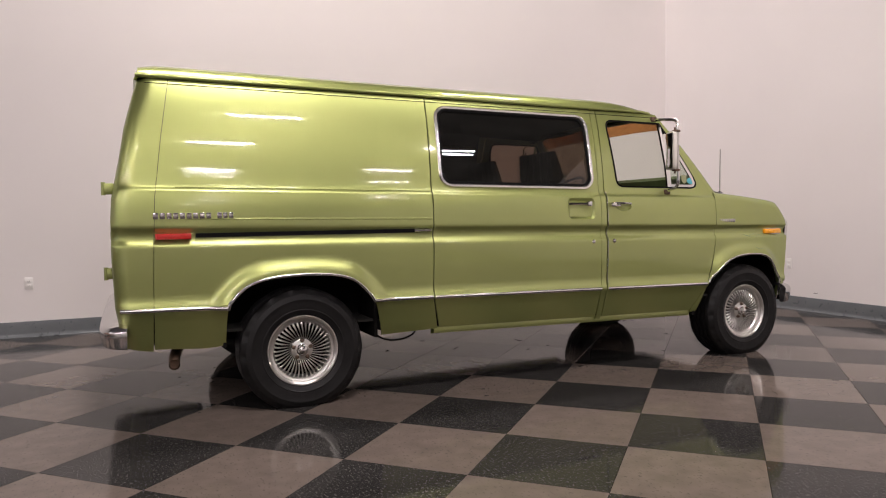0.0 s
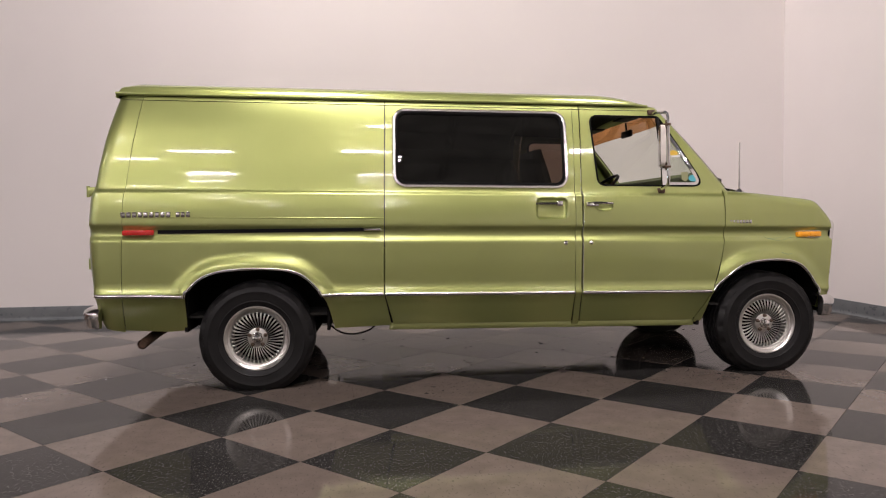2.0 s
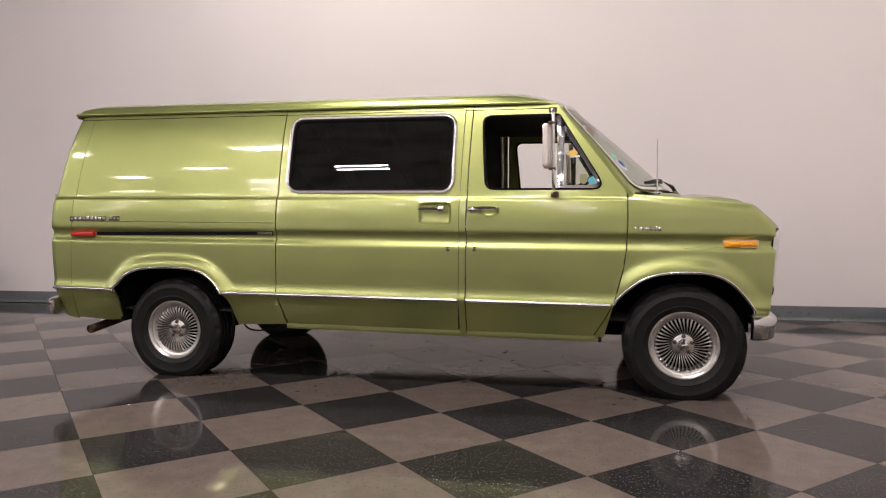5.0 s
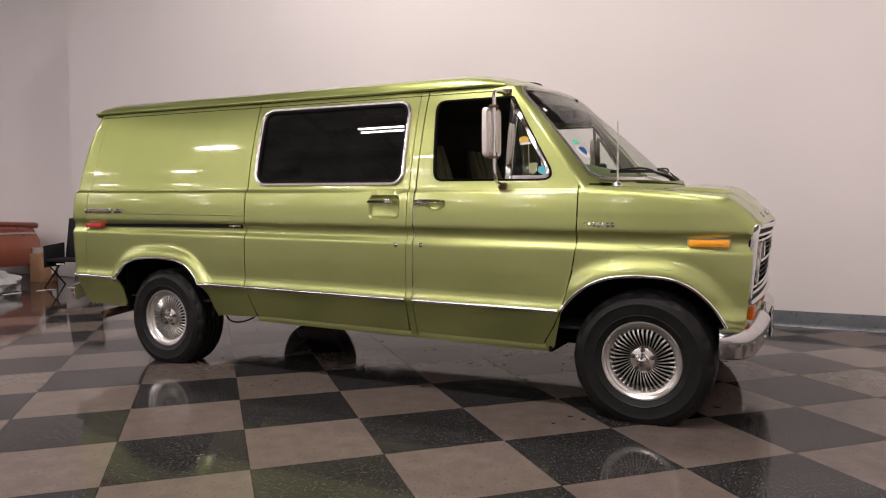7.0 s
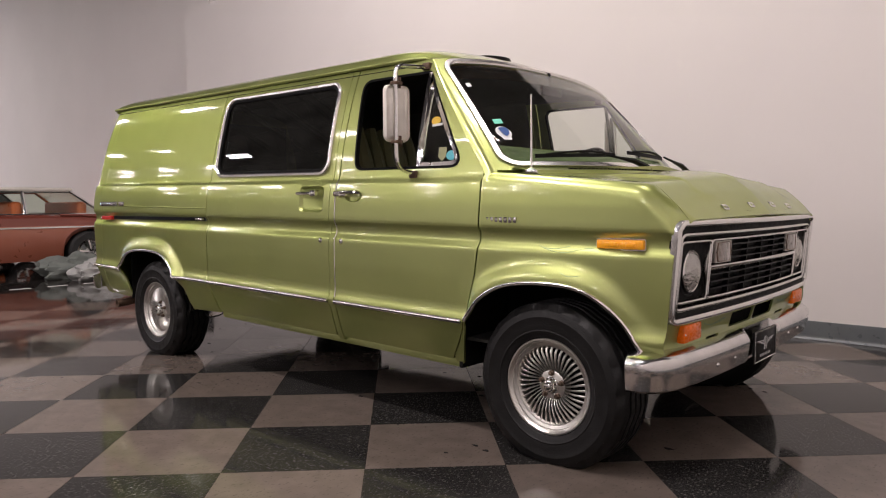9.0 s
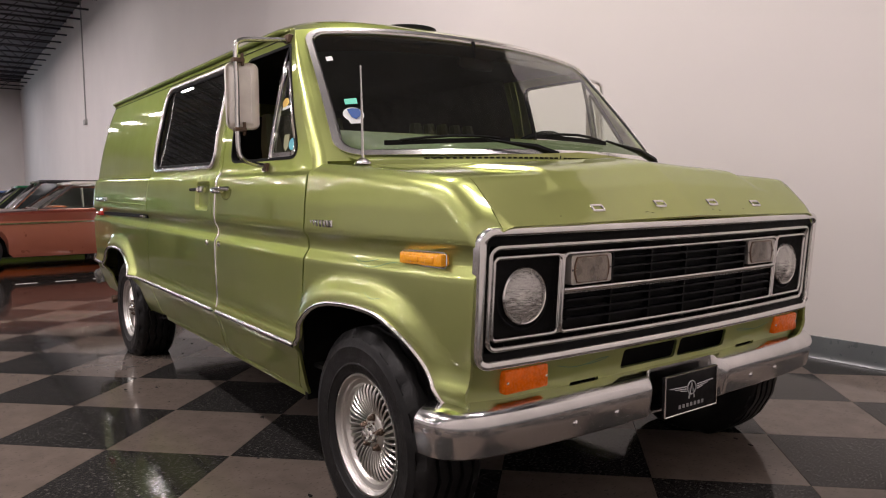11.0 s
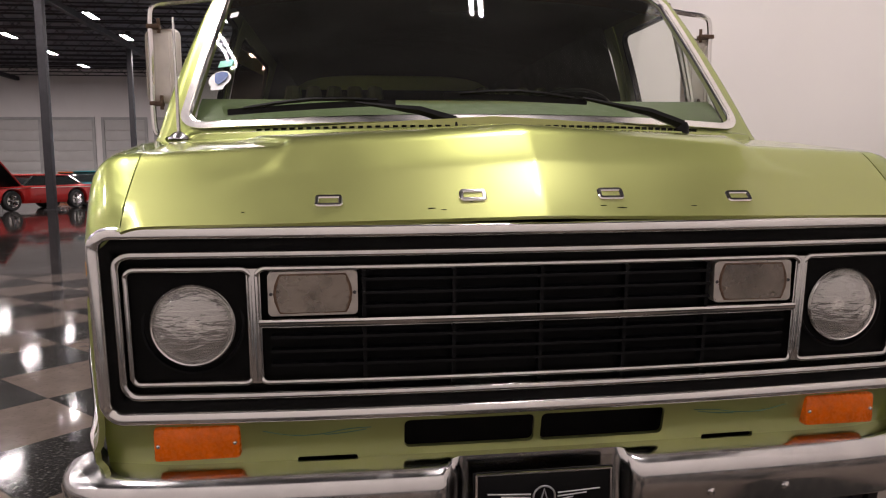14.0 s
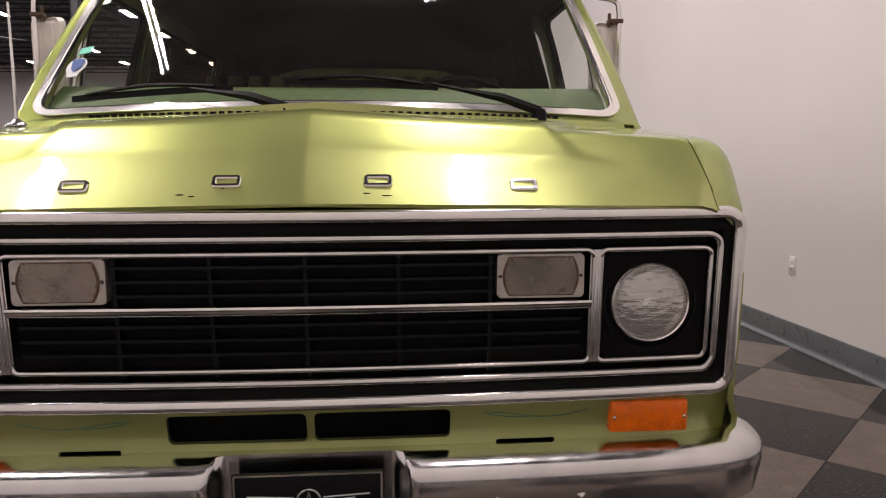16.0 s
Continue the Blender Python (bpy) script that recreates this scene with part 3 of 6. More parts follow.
sliding_outline = [(-0.930 + G, GUTTER), (-0.938 + G, 1.3), (-0.938 + G, 0.60), (-0.875, 0.393), (0.330, 0.393), (0.338, 0.6), (0.338, 1.3), (0.349, GUTTER)]
sliding_door, sliding_far = both("sliding_door", lambda: sheet(sliding_outline, [SIDE_WINDOW, POCKET], side, XS, LEVELS, 0.04, out=SIDE), PAINT)
pillar = both("door_pillar", lambda: sheet([(0.349 + G, GUTTER), (0.338 + G, 1.3), (0.338 + G, 0.372), (0.386 - G, 0.372), (0.386 - G, 1.3), (0.402 - G, GUTTER)], [], side, [0.36], LEVELS, 0.04, out=SIDE), PAINT)
DOOR_EDGE = [(1.388, 1.292), (1.392, 1.15), (1.388, 0.95), (1.370, 0.82), (1.335, 0.68), (1.312, 0.60), (1.262, 0.50), (1.205, 0.41)]
DOOR_WINDOW = round_poly([(0.468, 1.800), (0.963, 1.800), (1.262, 1.318), (0.505, 1.318)], [0.06, 0.03, 0.05, 0.06])
door_outline = [(0.402 + G, GUTTER), (0.386 + G, 1.3), (0.386 + G, 0.393), (1.196, 0.393)] + DOOR_EDGE[::-1] + [(0.945, GUTTER)]
DISH = [(0.535 + 0.066 * math.cos(2 * math.pi * k / 24), 1.176 + 0.033 * math.sin(2 * math.pi * k / 24)) for k in range(24)]
front_door, front_door_far = both("front_door", lambda: sheet(door_outline, [DOOR_WINDOW, DISH], side, XS, LEVELS, 0.04, out=SIDE), PAINT)

# sill under the doors
def sill():
    bm = bmesh.new()
    pts = [(x, -0.952, 0.370) for x in (-0.90, -0.3, 0.4, 1.22)]
    sweep(bm, pts, [(0.0, 0.025), (0.006, 0.0), (0.0, -0.02), (-0.05, -0.03), (-0.05, 0.025)])
    bm.transform(RAKE)
    return bm


both("sill", sill, PAINT, solid=0)

# front wings and bonnet
NOSE_XS = [1.38 + 0.05 * i for i in range(15)] + [2.10, 2.12, 2.14, 2.16, 2.18, 2.20, 2.22, 2.24, 2.26, 2.28, 2.288, 2.295]
NOSE_VS = [v for v in LEVELS if v < 1.1] + [1.08 + 0.012 * i for i in range(23)]


def seam_v(x):
    """v at which the bonnet's edge runs."""
    rs = shoulder_radius(x)
    z0 = SHOULDER(x) - rs
    w0 = WIDTH(min(z0, 1.235)) - TAPER(x)
    arc = rs * math.pi / 2 * 0.94
    y_end = w0 - rs * (1 - math.cos(math.pi / 2 * 0.94))
    target = interp([(1.4, 0.895), (2.15, 0.852), (2.32, 0.860)])(x)
    return z0 + arc + max(-0.07, y_end - target)


wing_top = [(x, seam_v(x) - 0.0014) for x in [1.395 + 0.035 * i for i in range(20)] + [2.075 + 0.0145 * i for i in range(16)]]
wing_edge = [(x + 2 * G, z) for x, z in DOOR_EDGE]
wing_outline = [(1.395, 1.30)] + wing_edge[1:] + [(1.212, 0.378), (1.256, 0.378)] + FRONT_ARC[1:-1] + [(2.185, 0.45), (2.222, 0.46), (2.236, 0.56), (2.246, 0.66), (2.268, 1.0)] + wing_top[::-1]
wing = both("front_wing", lambda: sheet(wing_outline, [], nose, sorted(NOSE_XS + [1.405 + 0.025 * i for i in range(28)]), NOSE_VS, 0.02, out=SIDE), PAINT)


def base_x(y):
    """The windscreen's foot."""
    return 1.72 - 0.295 * (abs(y) / 0.965) ** 2


def bonnet():
    bm = bmesh.new()
    xs = [1.43 + 0.015 * i for i in range(47)] + [2.125, 2.135, 2.142, 2.15, 2.157, 2.165, 2.172, 2.18, 2.19, 2.20, 2.206, 2.212, 2.217, 2.222, 2.228, 2.234, 2.238, 2.242, 2.25, 2.27, 2.282, 2.290, 2.297]
    grid = []
    for x in xs:
        a = seam_v(x) + 0.0014
        p0 = nose(x, a)
        row = []
        n = 90
        width = -p0.y
        for k in range(n + 1):
            row.append(nose(x, a + width * k / n))
        for q in row:
            q.y = min(q.y, 0.0)
        row[-1].y = 0
        rear = [base_x(q.y) + 0.075 for q in row]
        row = [Vector((max(q.x, r), q.y, q.z)) for q, r in zip(row, rear)]
        grid.append([bm.verts.new(q) for q in row] )
    m = len(grid[0])
    for A, B in zip(grid, grid[1:]):
        for k in range(m - 1):
            if (A[k].co - B[k].co).length > 1e-6 or (A[k + 1].co - B[k + 1].co).length > 1e-6:
                bm.faces.new((A[k], A[k + 1], B[k + 1], B[k]))
    geom = bm.verts[:] + bm.edges[:] + bm.faces[:]
    r = bmesh.ops.duplicate(bm, geom=geom)
    for g in r["geom"]:
        if isinstance(g, bmesh.types.BMVert):
            g.co.y = -g.co.y
    bmesh.ops.reverse_faces(bm, faces=[g for g in r["geom"] if isinstance(g, bmesh.types.BMFace)])
    bmesh.ops.remove_doubles(bm, verts=bm.verts, dist=0.0004)
    bmesh.ops.recalc_face_normals(bm, faces=bm.faces)
    bm.normal_update()
    if sum(f.normal.z for f in bm.faces) < 0:
        bmesh.ops.reverse_faces(bm, faces=bm.faces)
    for e in bm.edges:
        if all(abs(v.co.y) < 1e-4 for v in e.verts):
            e.smooth = False
    return bm


hood = part("hood", bonnet(), HOOD_PAINT, van, solid=0.012)

# roof
def roof_point(x, s):
    """s from -1 to 1 across."""
    y = 0.862 * s
    a = abs(s)
    z = 1.878 + 0.132 * (1 - a ** 4.2) ** 0.62 if a < 1 else 1.878
    xf = 1.035 - 0.085 * s * s
    t = max(0.0, (x - 0.50) / (xf - 0.50))
    z -= (z - (1.918 - 0.05 * a ** 3)) * min(1.0, t) ** 2.4
    return Vector((x, y, z))


def roof():
    bm = bmesh.new()
    ss = [math.sin(math.pi / 2 * k / 22) for k in range(-22, 23)]
    grid = []
    for i in range(60):
        f = i / 59
        row = []
        for s in ss:
            xf = 1.035 - 0.085 * s * s
            x = -2.63 + (xf + 2.63) * (1 - (1 - f) ** 1.5)
            p = roof_point(x, s)
            if i == 0:
                p.z -= 0.03 * (1 - s ** 4)
            row.append(bm.verts.new(RAKE @ p))
        grid.append(row)
    grid.insert(0, [bm.verts.new(RAKE @ Vector((-2.652, 0.862 * s, 1.862))) for s in ss])
    for A, B in zip(grid, grid[1:]):
        for k in range(len(ss) - 1):
            bm.faces.new((A[k], B[k], B[k + 1], A[k + 1]))
    bm.normal_update()
    if sum(f.normal.z for f in bm.faces) < 0:
        bmesh.ops.reverse_faces(bm, faces=bm.faces)
    return bm


part("roof", roof(), PAINT, van, solid=0.015)


def gutter():
    bm = bmesh.new()
    pts = [(x, -0.873, 1.879) for x in (-2.645, -2.2, -1.6, -1.0, -0.4, 0.2, 0.6, 0.80)] + [(0.90, -0.858, 1.872)]
    sweep(bm, pts, [(-0.016, 0.010), (-0.006, 0.0135), (0.001, 0.0135), (0.0055, 0.011), (0.008, 0.006), (0.0075, 0.001), (0.004, -0.004), (-0.003, -0.0065), (-0.016, -0.007)])
    bm.transform(RAKE)
    return bm


both("rain_gutter", gutter, PAINT, solid=0)
bm = bmesh.new()
lathe(bm, [(0.0, 0.03), (0.10, 0.028), (0.15, 0.02), (0.17, -0.03)], 20, "z", (0.72, -0.15, 1.972))
bm.transform(RAKE)
part("roof_vent", bm, BLACK, van)


# windscreen: s across, t up
def screen(s, t):
    a = min(1.0, abs(s))
    b = Vector((base_x(0.965 * s), 0.965 * s, 1.322 - 0.014 * a ** 2))
    c = Vector((1.035 - 0.085 * s * s, 0.862 * s, 1.918 - 0.05 * a ** 3))
    p = b.lerp(c, t)
    p.z += 0.006 * math.sin(math.pi * min(1, max(0, t)))
    p.x += 0.006 * math.sin(math.pi * min(1, max(0, t)))
    return RAKE @ p


SCREEN = rounded(-0.938, 0.938, 0.04, 0.955, 0.075, 8)
ss = [-1 + 0.05 * i for i in range(41)]
ts = [0.05 * i for i in range(21)]
part("screen_surround", sheet(rounded(-1.0, 1.0, -0.02, 1.0, 0.001, 1), [SCREEN], screen, ss, ts, 0.04, out=(1, 0, 0.3)), PAINT, van, solid=0.02)
windscreen = part("windscreen", sheet(SCREEN, [], screen, ss, ts, 0.04, out=(1, 0, 0.3)), GLASS, van, "clear windscreen glass")
bm = bmesh.new()
ring = [screen(s, t) for s, t in densify(SCREEN, 0.04)]
tube(bm, ring, 0.006, 6, closed=True)
band = sheet(rounded(-0.972, 0.972, 0.006, 0.985, 0.10, 8), [rounded(-0.945, 0.945, 0.035, 0.956, 0.08, 8)], lambda s, t: screen(s, t) + Vector((0.006, 0, 0.006)), [], [], 0.03, out=(1, 0, 0.3))
part("screen_trim_band", band, TRIM, van, solid=0.004)
part("screen_trim", bm, CHROME, van, "bright chrome windscreen trim")


def a_pillar():
    """From the door's slanting edge over to the windscreen's side."""
    bm = bmesh.new()
    rows = []
    for k in range(13):
        f = -0.08 + 1.08 * k / 12
        q = screen(-1.0, -0.02 + 1.02 * f)
        z = 1.292 + (GUTTER - 1.292) * f
        x = 1.388 + (0.945 - 1.388) * f
        p = RAKE @ Vector((x, -WIDTH(z), z))
        mid = p.lerp(q, 0.5) + Vector((0.012, -0.012, 0.006)) * min(1.0, (q - p).length / 0.06)
        row = []
        for j in range(7):
            h = j / 6
            row.append(bm.verts.new((1 - h) ** 2 * p + 2 * h * (1 - h) * mid + h * h * q))
        rows.append(row)
    for A, B in zip(rows, rows[1:]):
        for j in range(6):
            bm.faces.new((A[j], A[j + 1], B[j + 1], B[j]))
    bm.normal_update()
    if sum(f.normal.y for f in bm.faces) > 0:
        bmesh.ops.reverse_faces(bm, faces=bm.faces)
    return bm


both("windscreen_pillar", a_pillar, PAINT)


# cowl between bonnet and windscreen
def cowl():
    bm = bmesh.new()
    rows = []
    for i in range(41):
        s = 0.93 * (-1 + i / 20)
        a = screen(s, 0.01)
        y = a.y
        x = base_x(y) + 0.082
        front = RAKE @ Vector((x, y, 1.296 + 0.012 * (1 - s * s)))
        rows.append([bm.verts.new(a + Vector((-0.02, 0, 0.0))), bm.verts.new(a.lerp(front, 0.5) + Vector((0, 0, -0.002))), bm.verts.new(front), bm.verts.new(front + Vector((0.02, 0, -0.03)))])
    for A, B in zip(rows, rows[1:]):
        for j in range(3):
            bm.faces.new((A[j], A[j + 1], B[j + 1], B[j]))
    return bm


part("cowl", cowl(), PAINT, van)
for i in range(56):
    y = -0.66 + 1.32 * i / 55
    if abs(y + 0.10) < 0.013:
        continue
    x = base_x(y) + 0.052
    bm = boxed(x - 0.011, x + 0.011, y - 0.007, y + 0.007, 1.288, 1.3075 + 0.010 * (1 - (y / 0.9) ** 2))
    bm.transform(RAKE)
    part("vent_slot", bm, BLACK, van)


# front panel with grille
def front_plane(y, z, dx=0.0):
    return RAKE @ Vector((2.265 + 0.040 * (1 - (y / 0.9) ** 2) - 0.065 * (1.03 - z) + dx, y, z))


bm = sheet(rounded(-0.915, 0.915, 0.685, 1.062, 0.03), [], lambda y, z: front_plane(y, z, -0.03), [0.1 * i for i in range(-9, 10)], [0.7, 0.8, 0.9, 1.0], 0.08, out=(1, 0, 0))
grille = part("grille", bm, BLACK, van, "black grille with bright rectangular frames", solid=0.01)


def ring_strip(name, y0, y1, z0, z1, r, w, dx0, dx1, mat, parent=None):
    """A bright frame of width w with a rounded face, standing proud."""
    bm = bmesh.new()
    loops = []
    for k, dx in ((0, dx0), (0.0005, dx1 - 0.007), (w * 0.10, dx1 - 0.0028), (w * 0.28, dx1 - 0.0006), (w * 0.5, dx1), (w * 0.72, dx1 - 0.0006), (w * 0.90, dx1 - 0.0028), (w - 0.0005, dx1 - 0.007), (w, dx0)):
        pts = rounded(y0 + k, y1 - k, z0 + k, z1 - k, max(0.003, r - k), 6)
        pts2 = []
        m = len(pts)
        for i in range(m):
            a, b = Vector(pts[i]), Vector(pts[(i + 1) % m])
            nseg = 10 if i % 7 == 6 else 1
            pts2 += [tuple(a.lerp(b, j / nseg)) for j in range(nseg)]
        # the level rails face a little upwards
        tilt = [-0.185 * (z - (z0 + w / 2)) if z < z0 + w * 1.3 else -0.185 * (z - (z1 - w / 2)) if z > z1 - w * 1.3 else 0.0 for y, z in pts2]
        loops.append([bm.verts.new(front_plane(y, z, dx + e)) for (y, z), e in zip(pts2, tilt)])
    m = len(loops[0])
    for A, B in zip(loops, loops[1:]):
        for i in range(m):
            bm.faces.new((A[i], A[(i + 1) % m], B[(i + 1) % m], B[i]))
    return part(name, bm, mat, parent or grille, angle=60)


ring_strip("outer_frame", -0.930, 0.930, 0.671, 1.089, 0.050, 0.027, -0.010, 0.022, DULL_CHROME)
ring_strip("surround", -0.922, 0.922, 0.683, 1.072, 0.040, 0.040, -0.05, 0.006, BLACK)
ring_strip("middle_frame", -0.888, 0.888, 0.719, 1.038, 0.040, 0.017, -0.03, 0.010, GRILLE_CHROME)
ring_strip("lamp_frame", -0.868, -0.606, 0.748, 1.005, 0.024, 0.013, -0.03, 0.004, GRILLE_CHROME)
ring_strip("lamp_frame", 0.606, 0.868, 0.748, 1.005, 0.024, 0.013, -0.03, 0.004, GRILLE_CHROME)
ring_strip("centre_frame", -0.606, 0.606, 0.748, 1.005, 0.024, 0.013, -0.03, 0.004, GRILLE_CHROME)
for sgn in (-1, 1):
    bm = bmesh.new()
    sweep(bm, [front_plane(sgn * 0.606, 0.754, 0.0), front_plane(sgn * 0.606, 0.999, 0.0)], [(-0.014, -0.02), (0.014, -0.02), (0.014, 0.0), (0.006, 0.0025), (-0.006, 0.0025), (-0.014, 0.0)], up=(1, 0, 0))
    part("frame_post", bm, GRILLE_CHROME, grille)
bm = bmesh.new()
sweep(bm, [front_plane(-0.596 + 1.192 * k / 12, 0.883, 0.0) for k in range(13)], [(-0.03, -0.010), (0.0, -0.010), (0.006, -0.003), (0.007, 0.003), (0.004, 0.0075), (0.0, 0.009), (-0.03, 0.009)])
part("centre_bar", bm, GRILLE_CHROME, grille)
for z in (0.790, 0.820, 0.850, 0.914, 0.943, 0.972):
    bm = bmesh.new()
    half_w = 0.575 if z < 0.87 else 0.385
    pts = [front_plane(half_w * (k / 6 - 1), z, -0.014) for k in range(13)]
    sweep(bm, pts, [(-0.012, -0.004), (0.012, -0.003), (0.012, 0.003), (-0.012, 0.004)])
    part("grille_slat", bm, BLACK_GLOSS, grille)
for y in (-0.38, -0.19, 0.0, 0.19, 0.38):
    bm = bmesh.new()
    sweep(bm, [front_plane(y, 0.74, -0.018), front_plane(y, 0.99, -0.018)], [(-0.004, -0.012), (0.004, -0.012), (0.004, 0.012), (-0.004, 0.012)], up=(1, 0, 0))
    part("grille_post", bm, BLACK_GLOSS, grille)

for sgn in (-1, 1):
    y, hz = 0.735 * sgn, 0.877
    hole = [(y + 0.087 * math.cos(2 * math.pi * k / 32), hz + 0.087 * math.sin(2 * math.pi * k / 32)) for k in range(32)]
    bm = sheet(rounded(y - 0.121, y + 0.121, 0.757, 0.997, 0.018), [hole], lambda p, z: RAKE @ Vector((2.246 + 0.065 * (z - 0.88), p, z)), [], [], 0.05, out=(1, 0, 0))
    part("lamp_panel", bm, BLACK, grille, solid=0.012)
    # black cup round the lamp
    cup = bmesh.new()
    lathe(cup, [(0.0868, -0.045), (0.092, -0.012), (0.100, 0.002), (0.105, 0.001)], 48, "x", (2.246, y, hz))
    cup.transform(RAKE)
    part("lamp_cup", cup, BLACK_GLOSS, grille)
    hl = bmesh.new()
    lathe(hl, [(0.0, -0.058), (0.02, -0.0555), (0.04, -0.047), (0.06, -0.032), (0.072, -0.018), (0.081, -0.004)], 48, "x", (2.248, y, hz))
    hl.transform(RAKE)
    lamp = part("headlight", hl, REFLECTOR, van, "round sealed-beam glass headlight in a black panel")
    hg = bmesh.new()
    lathe(hg, [(0.0, 0.026), (0.02, 0.025), (0.04, 0.0215), (0.06, 0.015), (0.074, 0.006), (0.081, -0.003)], 48, "x", (2.256, y, hz))
    hg.transform(RAKE)
    part("lens", hg, FLUTED, lamp, "fluted clear glass lens")
    # silvered cap over the filament
    cap = bmesh.new()
    lathe(cap, [(0.0, 0.004), (0.010, 0.002), (0.017, -0.004), (0.020, -0.014), (0.0205, -0.040)], 24, "x", (2.246, y, hz - 0.004))
    cap.transform(RAKE)
    part("filament_cap", cap, REFLECTOR, lamp)
    rim = bmesh.new()
    lathe(rim, [(0.0795, -0.006), (0.0805, 0.004), (0.0835, 0.0065), (0.0868, 0.004), (0.0872, -0.02)], 48, "x", (2.250, y, hz))
    rim.transform(RAKE)
    part("retaining_ring", rim, GRILLE_CHROME, lamp, "dark chrome retaining ring")
    for k in range(7):
        zz = hz + 0.036 - 0.0135 * k
        hh = math.sqrt(0.070 ** 2 - (zz - hz) ** 2)
        rb = bmesh.new()
        tube(rb, [(2.2565 + 0.026 * (1 - ((zz - hz) ** 2 + (hh * f) ** 2) / 0.0066), y + hh * f, zz) for f in (-0.9, -0.6, -0.3, 0, 0.3, 0.6, 0.9)], 0.0008, 4)
        rb.transform(RAKE)
        part("lens_rib", rb, FLUTED, lamp)
    bb = bmesh.new()
    lathe(bb, [(0.0, 0.004), (0.012, 0.002), (0.017, -0.006), (0.016, -0.022)], 16, "x", (2.228, y, hz))
    bb.transform(RAKE)
    part("bulb_shield", bb, DULL_CHROME, lamp)
    hr = bmesh.new()
    lathe(hr, [(0.0795, -0.004), (0.081, 0.003), (0.0835, 0.005), (0.086, 0.002), (0.0866, -0.012)], 48, "x", (2.254, y, hz))
    hr.transform(RAKE)
    part("rim", hr, DULL_CHROME, lamp)
    y, fz = 0.485 * sgn, 0.9455
    bm = sheet(rounded(y - 0.0915, y + 0.0915, fz - 0.046, fz + 0.046, 0.010, 4), [], lambda p, z: RAKE @ Vector((2.291, p, z)), [], [], 0.04, out=(1, 0, 0))
    fog = part("fog_lamp", bm, BEZEL, van, "small rectangular fog lamp in the grille", solid=0.03)
    barrel = [(y + sx * (0.066 + 0.012 * math.cos(v * math.pi / 2)), fz + 0.040 * v) for sx, vs in ((1, (-0.96, -0.8, -0.4, 0, 0.4, 0.8, 0.96)), (-1, (0.96, 0.8, 0.4, 0, -0.4, -0.8, -0.96))) for v in vs]
    bm = bmesh.new()
    tube(bm, [RAKE @ Vector((2.292, p, z)) for p, z in densify(barrel, 0.03)], 0.0032, 6, closed=True)
    part("rim", bm, FOG_RIM, fog, "browned rubber rim of the lens")
    bm = sheet(barrel, [], lambda p, z: RAKE @ Vector((2.2925 + 0.006 * (1 - ((p - y) / 0.08) ** 2), p, z)), [y - 0.05, y - 0.025, y, y + 0.025, y + 0.05], [fz - 0.02, fz, fz + 0.02], 0.02, out=(1, 0, 0))
    part("lens", bm, FOG, fog, "cloudy smoke-brown lens glass")
    for dy in (-0.085, 0.085):
        bm = bmesh.new()
        lathe(bm, [(0.0, 0.003), (0.003, 0.002), (0.004, 0)], 8, "x", (2.291, y + dy, fz))
        bm.transform(RAKE)
        part("screw", bm, STEEL, fog)

# lower front panel
def valance(y, z):
    a = abs(y) / 0.93
    x = 2.232 + 0.022 * (1 - a * a) - 0.03 * max(0, a - 0.85) / 0.15 + (z - 0.58) * 0.25
    return RAKE @ Vector((x, y, z))


VENTS = [rounded(-0.298, -0.008, 0.588, 0.656, 0.012, 3), rounded(0.008, 0.298, 0.588, 0.656, 0.012, 3)]
SLOTS = [rounded(-0.53, -0.40, 0.567, 0.577, 0.004, 2), rounded(0.40, 0.53, 0.567, 0.577, 0.004, 2)]
part("front_apron", sheet([(-0.935, 0.46), (0.935, 0.46), (0.935, 0.69), (-0.935, 0.69)], VENTS + SLOTS, valance, [0.05 * i for i in range(-18, 19)], [0.48, 0.52, 0.56, 0.60, 0.64, 0.67], 0.04, out=(1, 0, 0)), PAINT, van, solid=0.01)
# plate added behind the vents, near-black in place of the shade inside
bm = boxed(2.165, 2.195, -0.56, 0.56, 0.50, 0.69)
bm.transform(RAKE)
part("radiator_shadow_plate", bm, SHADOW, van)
for sgn in (-1, 1):
    y = 0.735 * sgn
    bm = boxed(2.236, 2.270, y - 0.088, y + 0.088, 0.590, 0.663, 0.008)
    bm.transform(RAKE)
    ts_lamp = part("turn_signal", bm, TURN, van, "orange front turn signal lens")
    for dy in (-0.078, 0.078):
        bm = bmesh.new()
        lathe(bm, [(0.0, 0.003), (0.004, 0.002), (0.005, 0)], 8, "x", (2.270, y + dy, 0.626))
        bm.transform(RAKE)
        part("screw", bm, DULL_CHROME, ts_lamp)

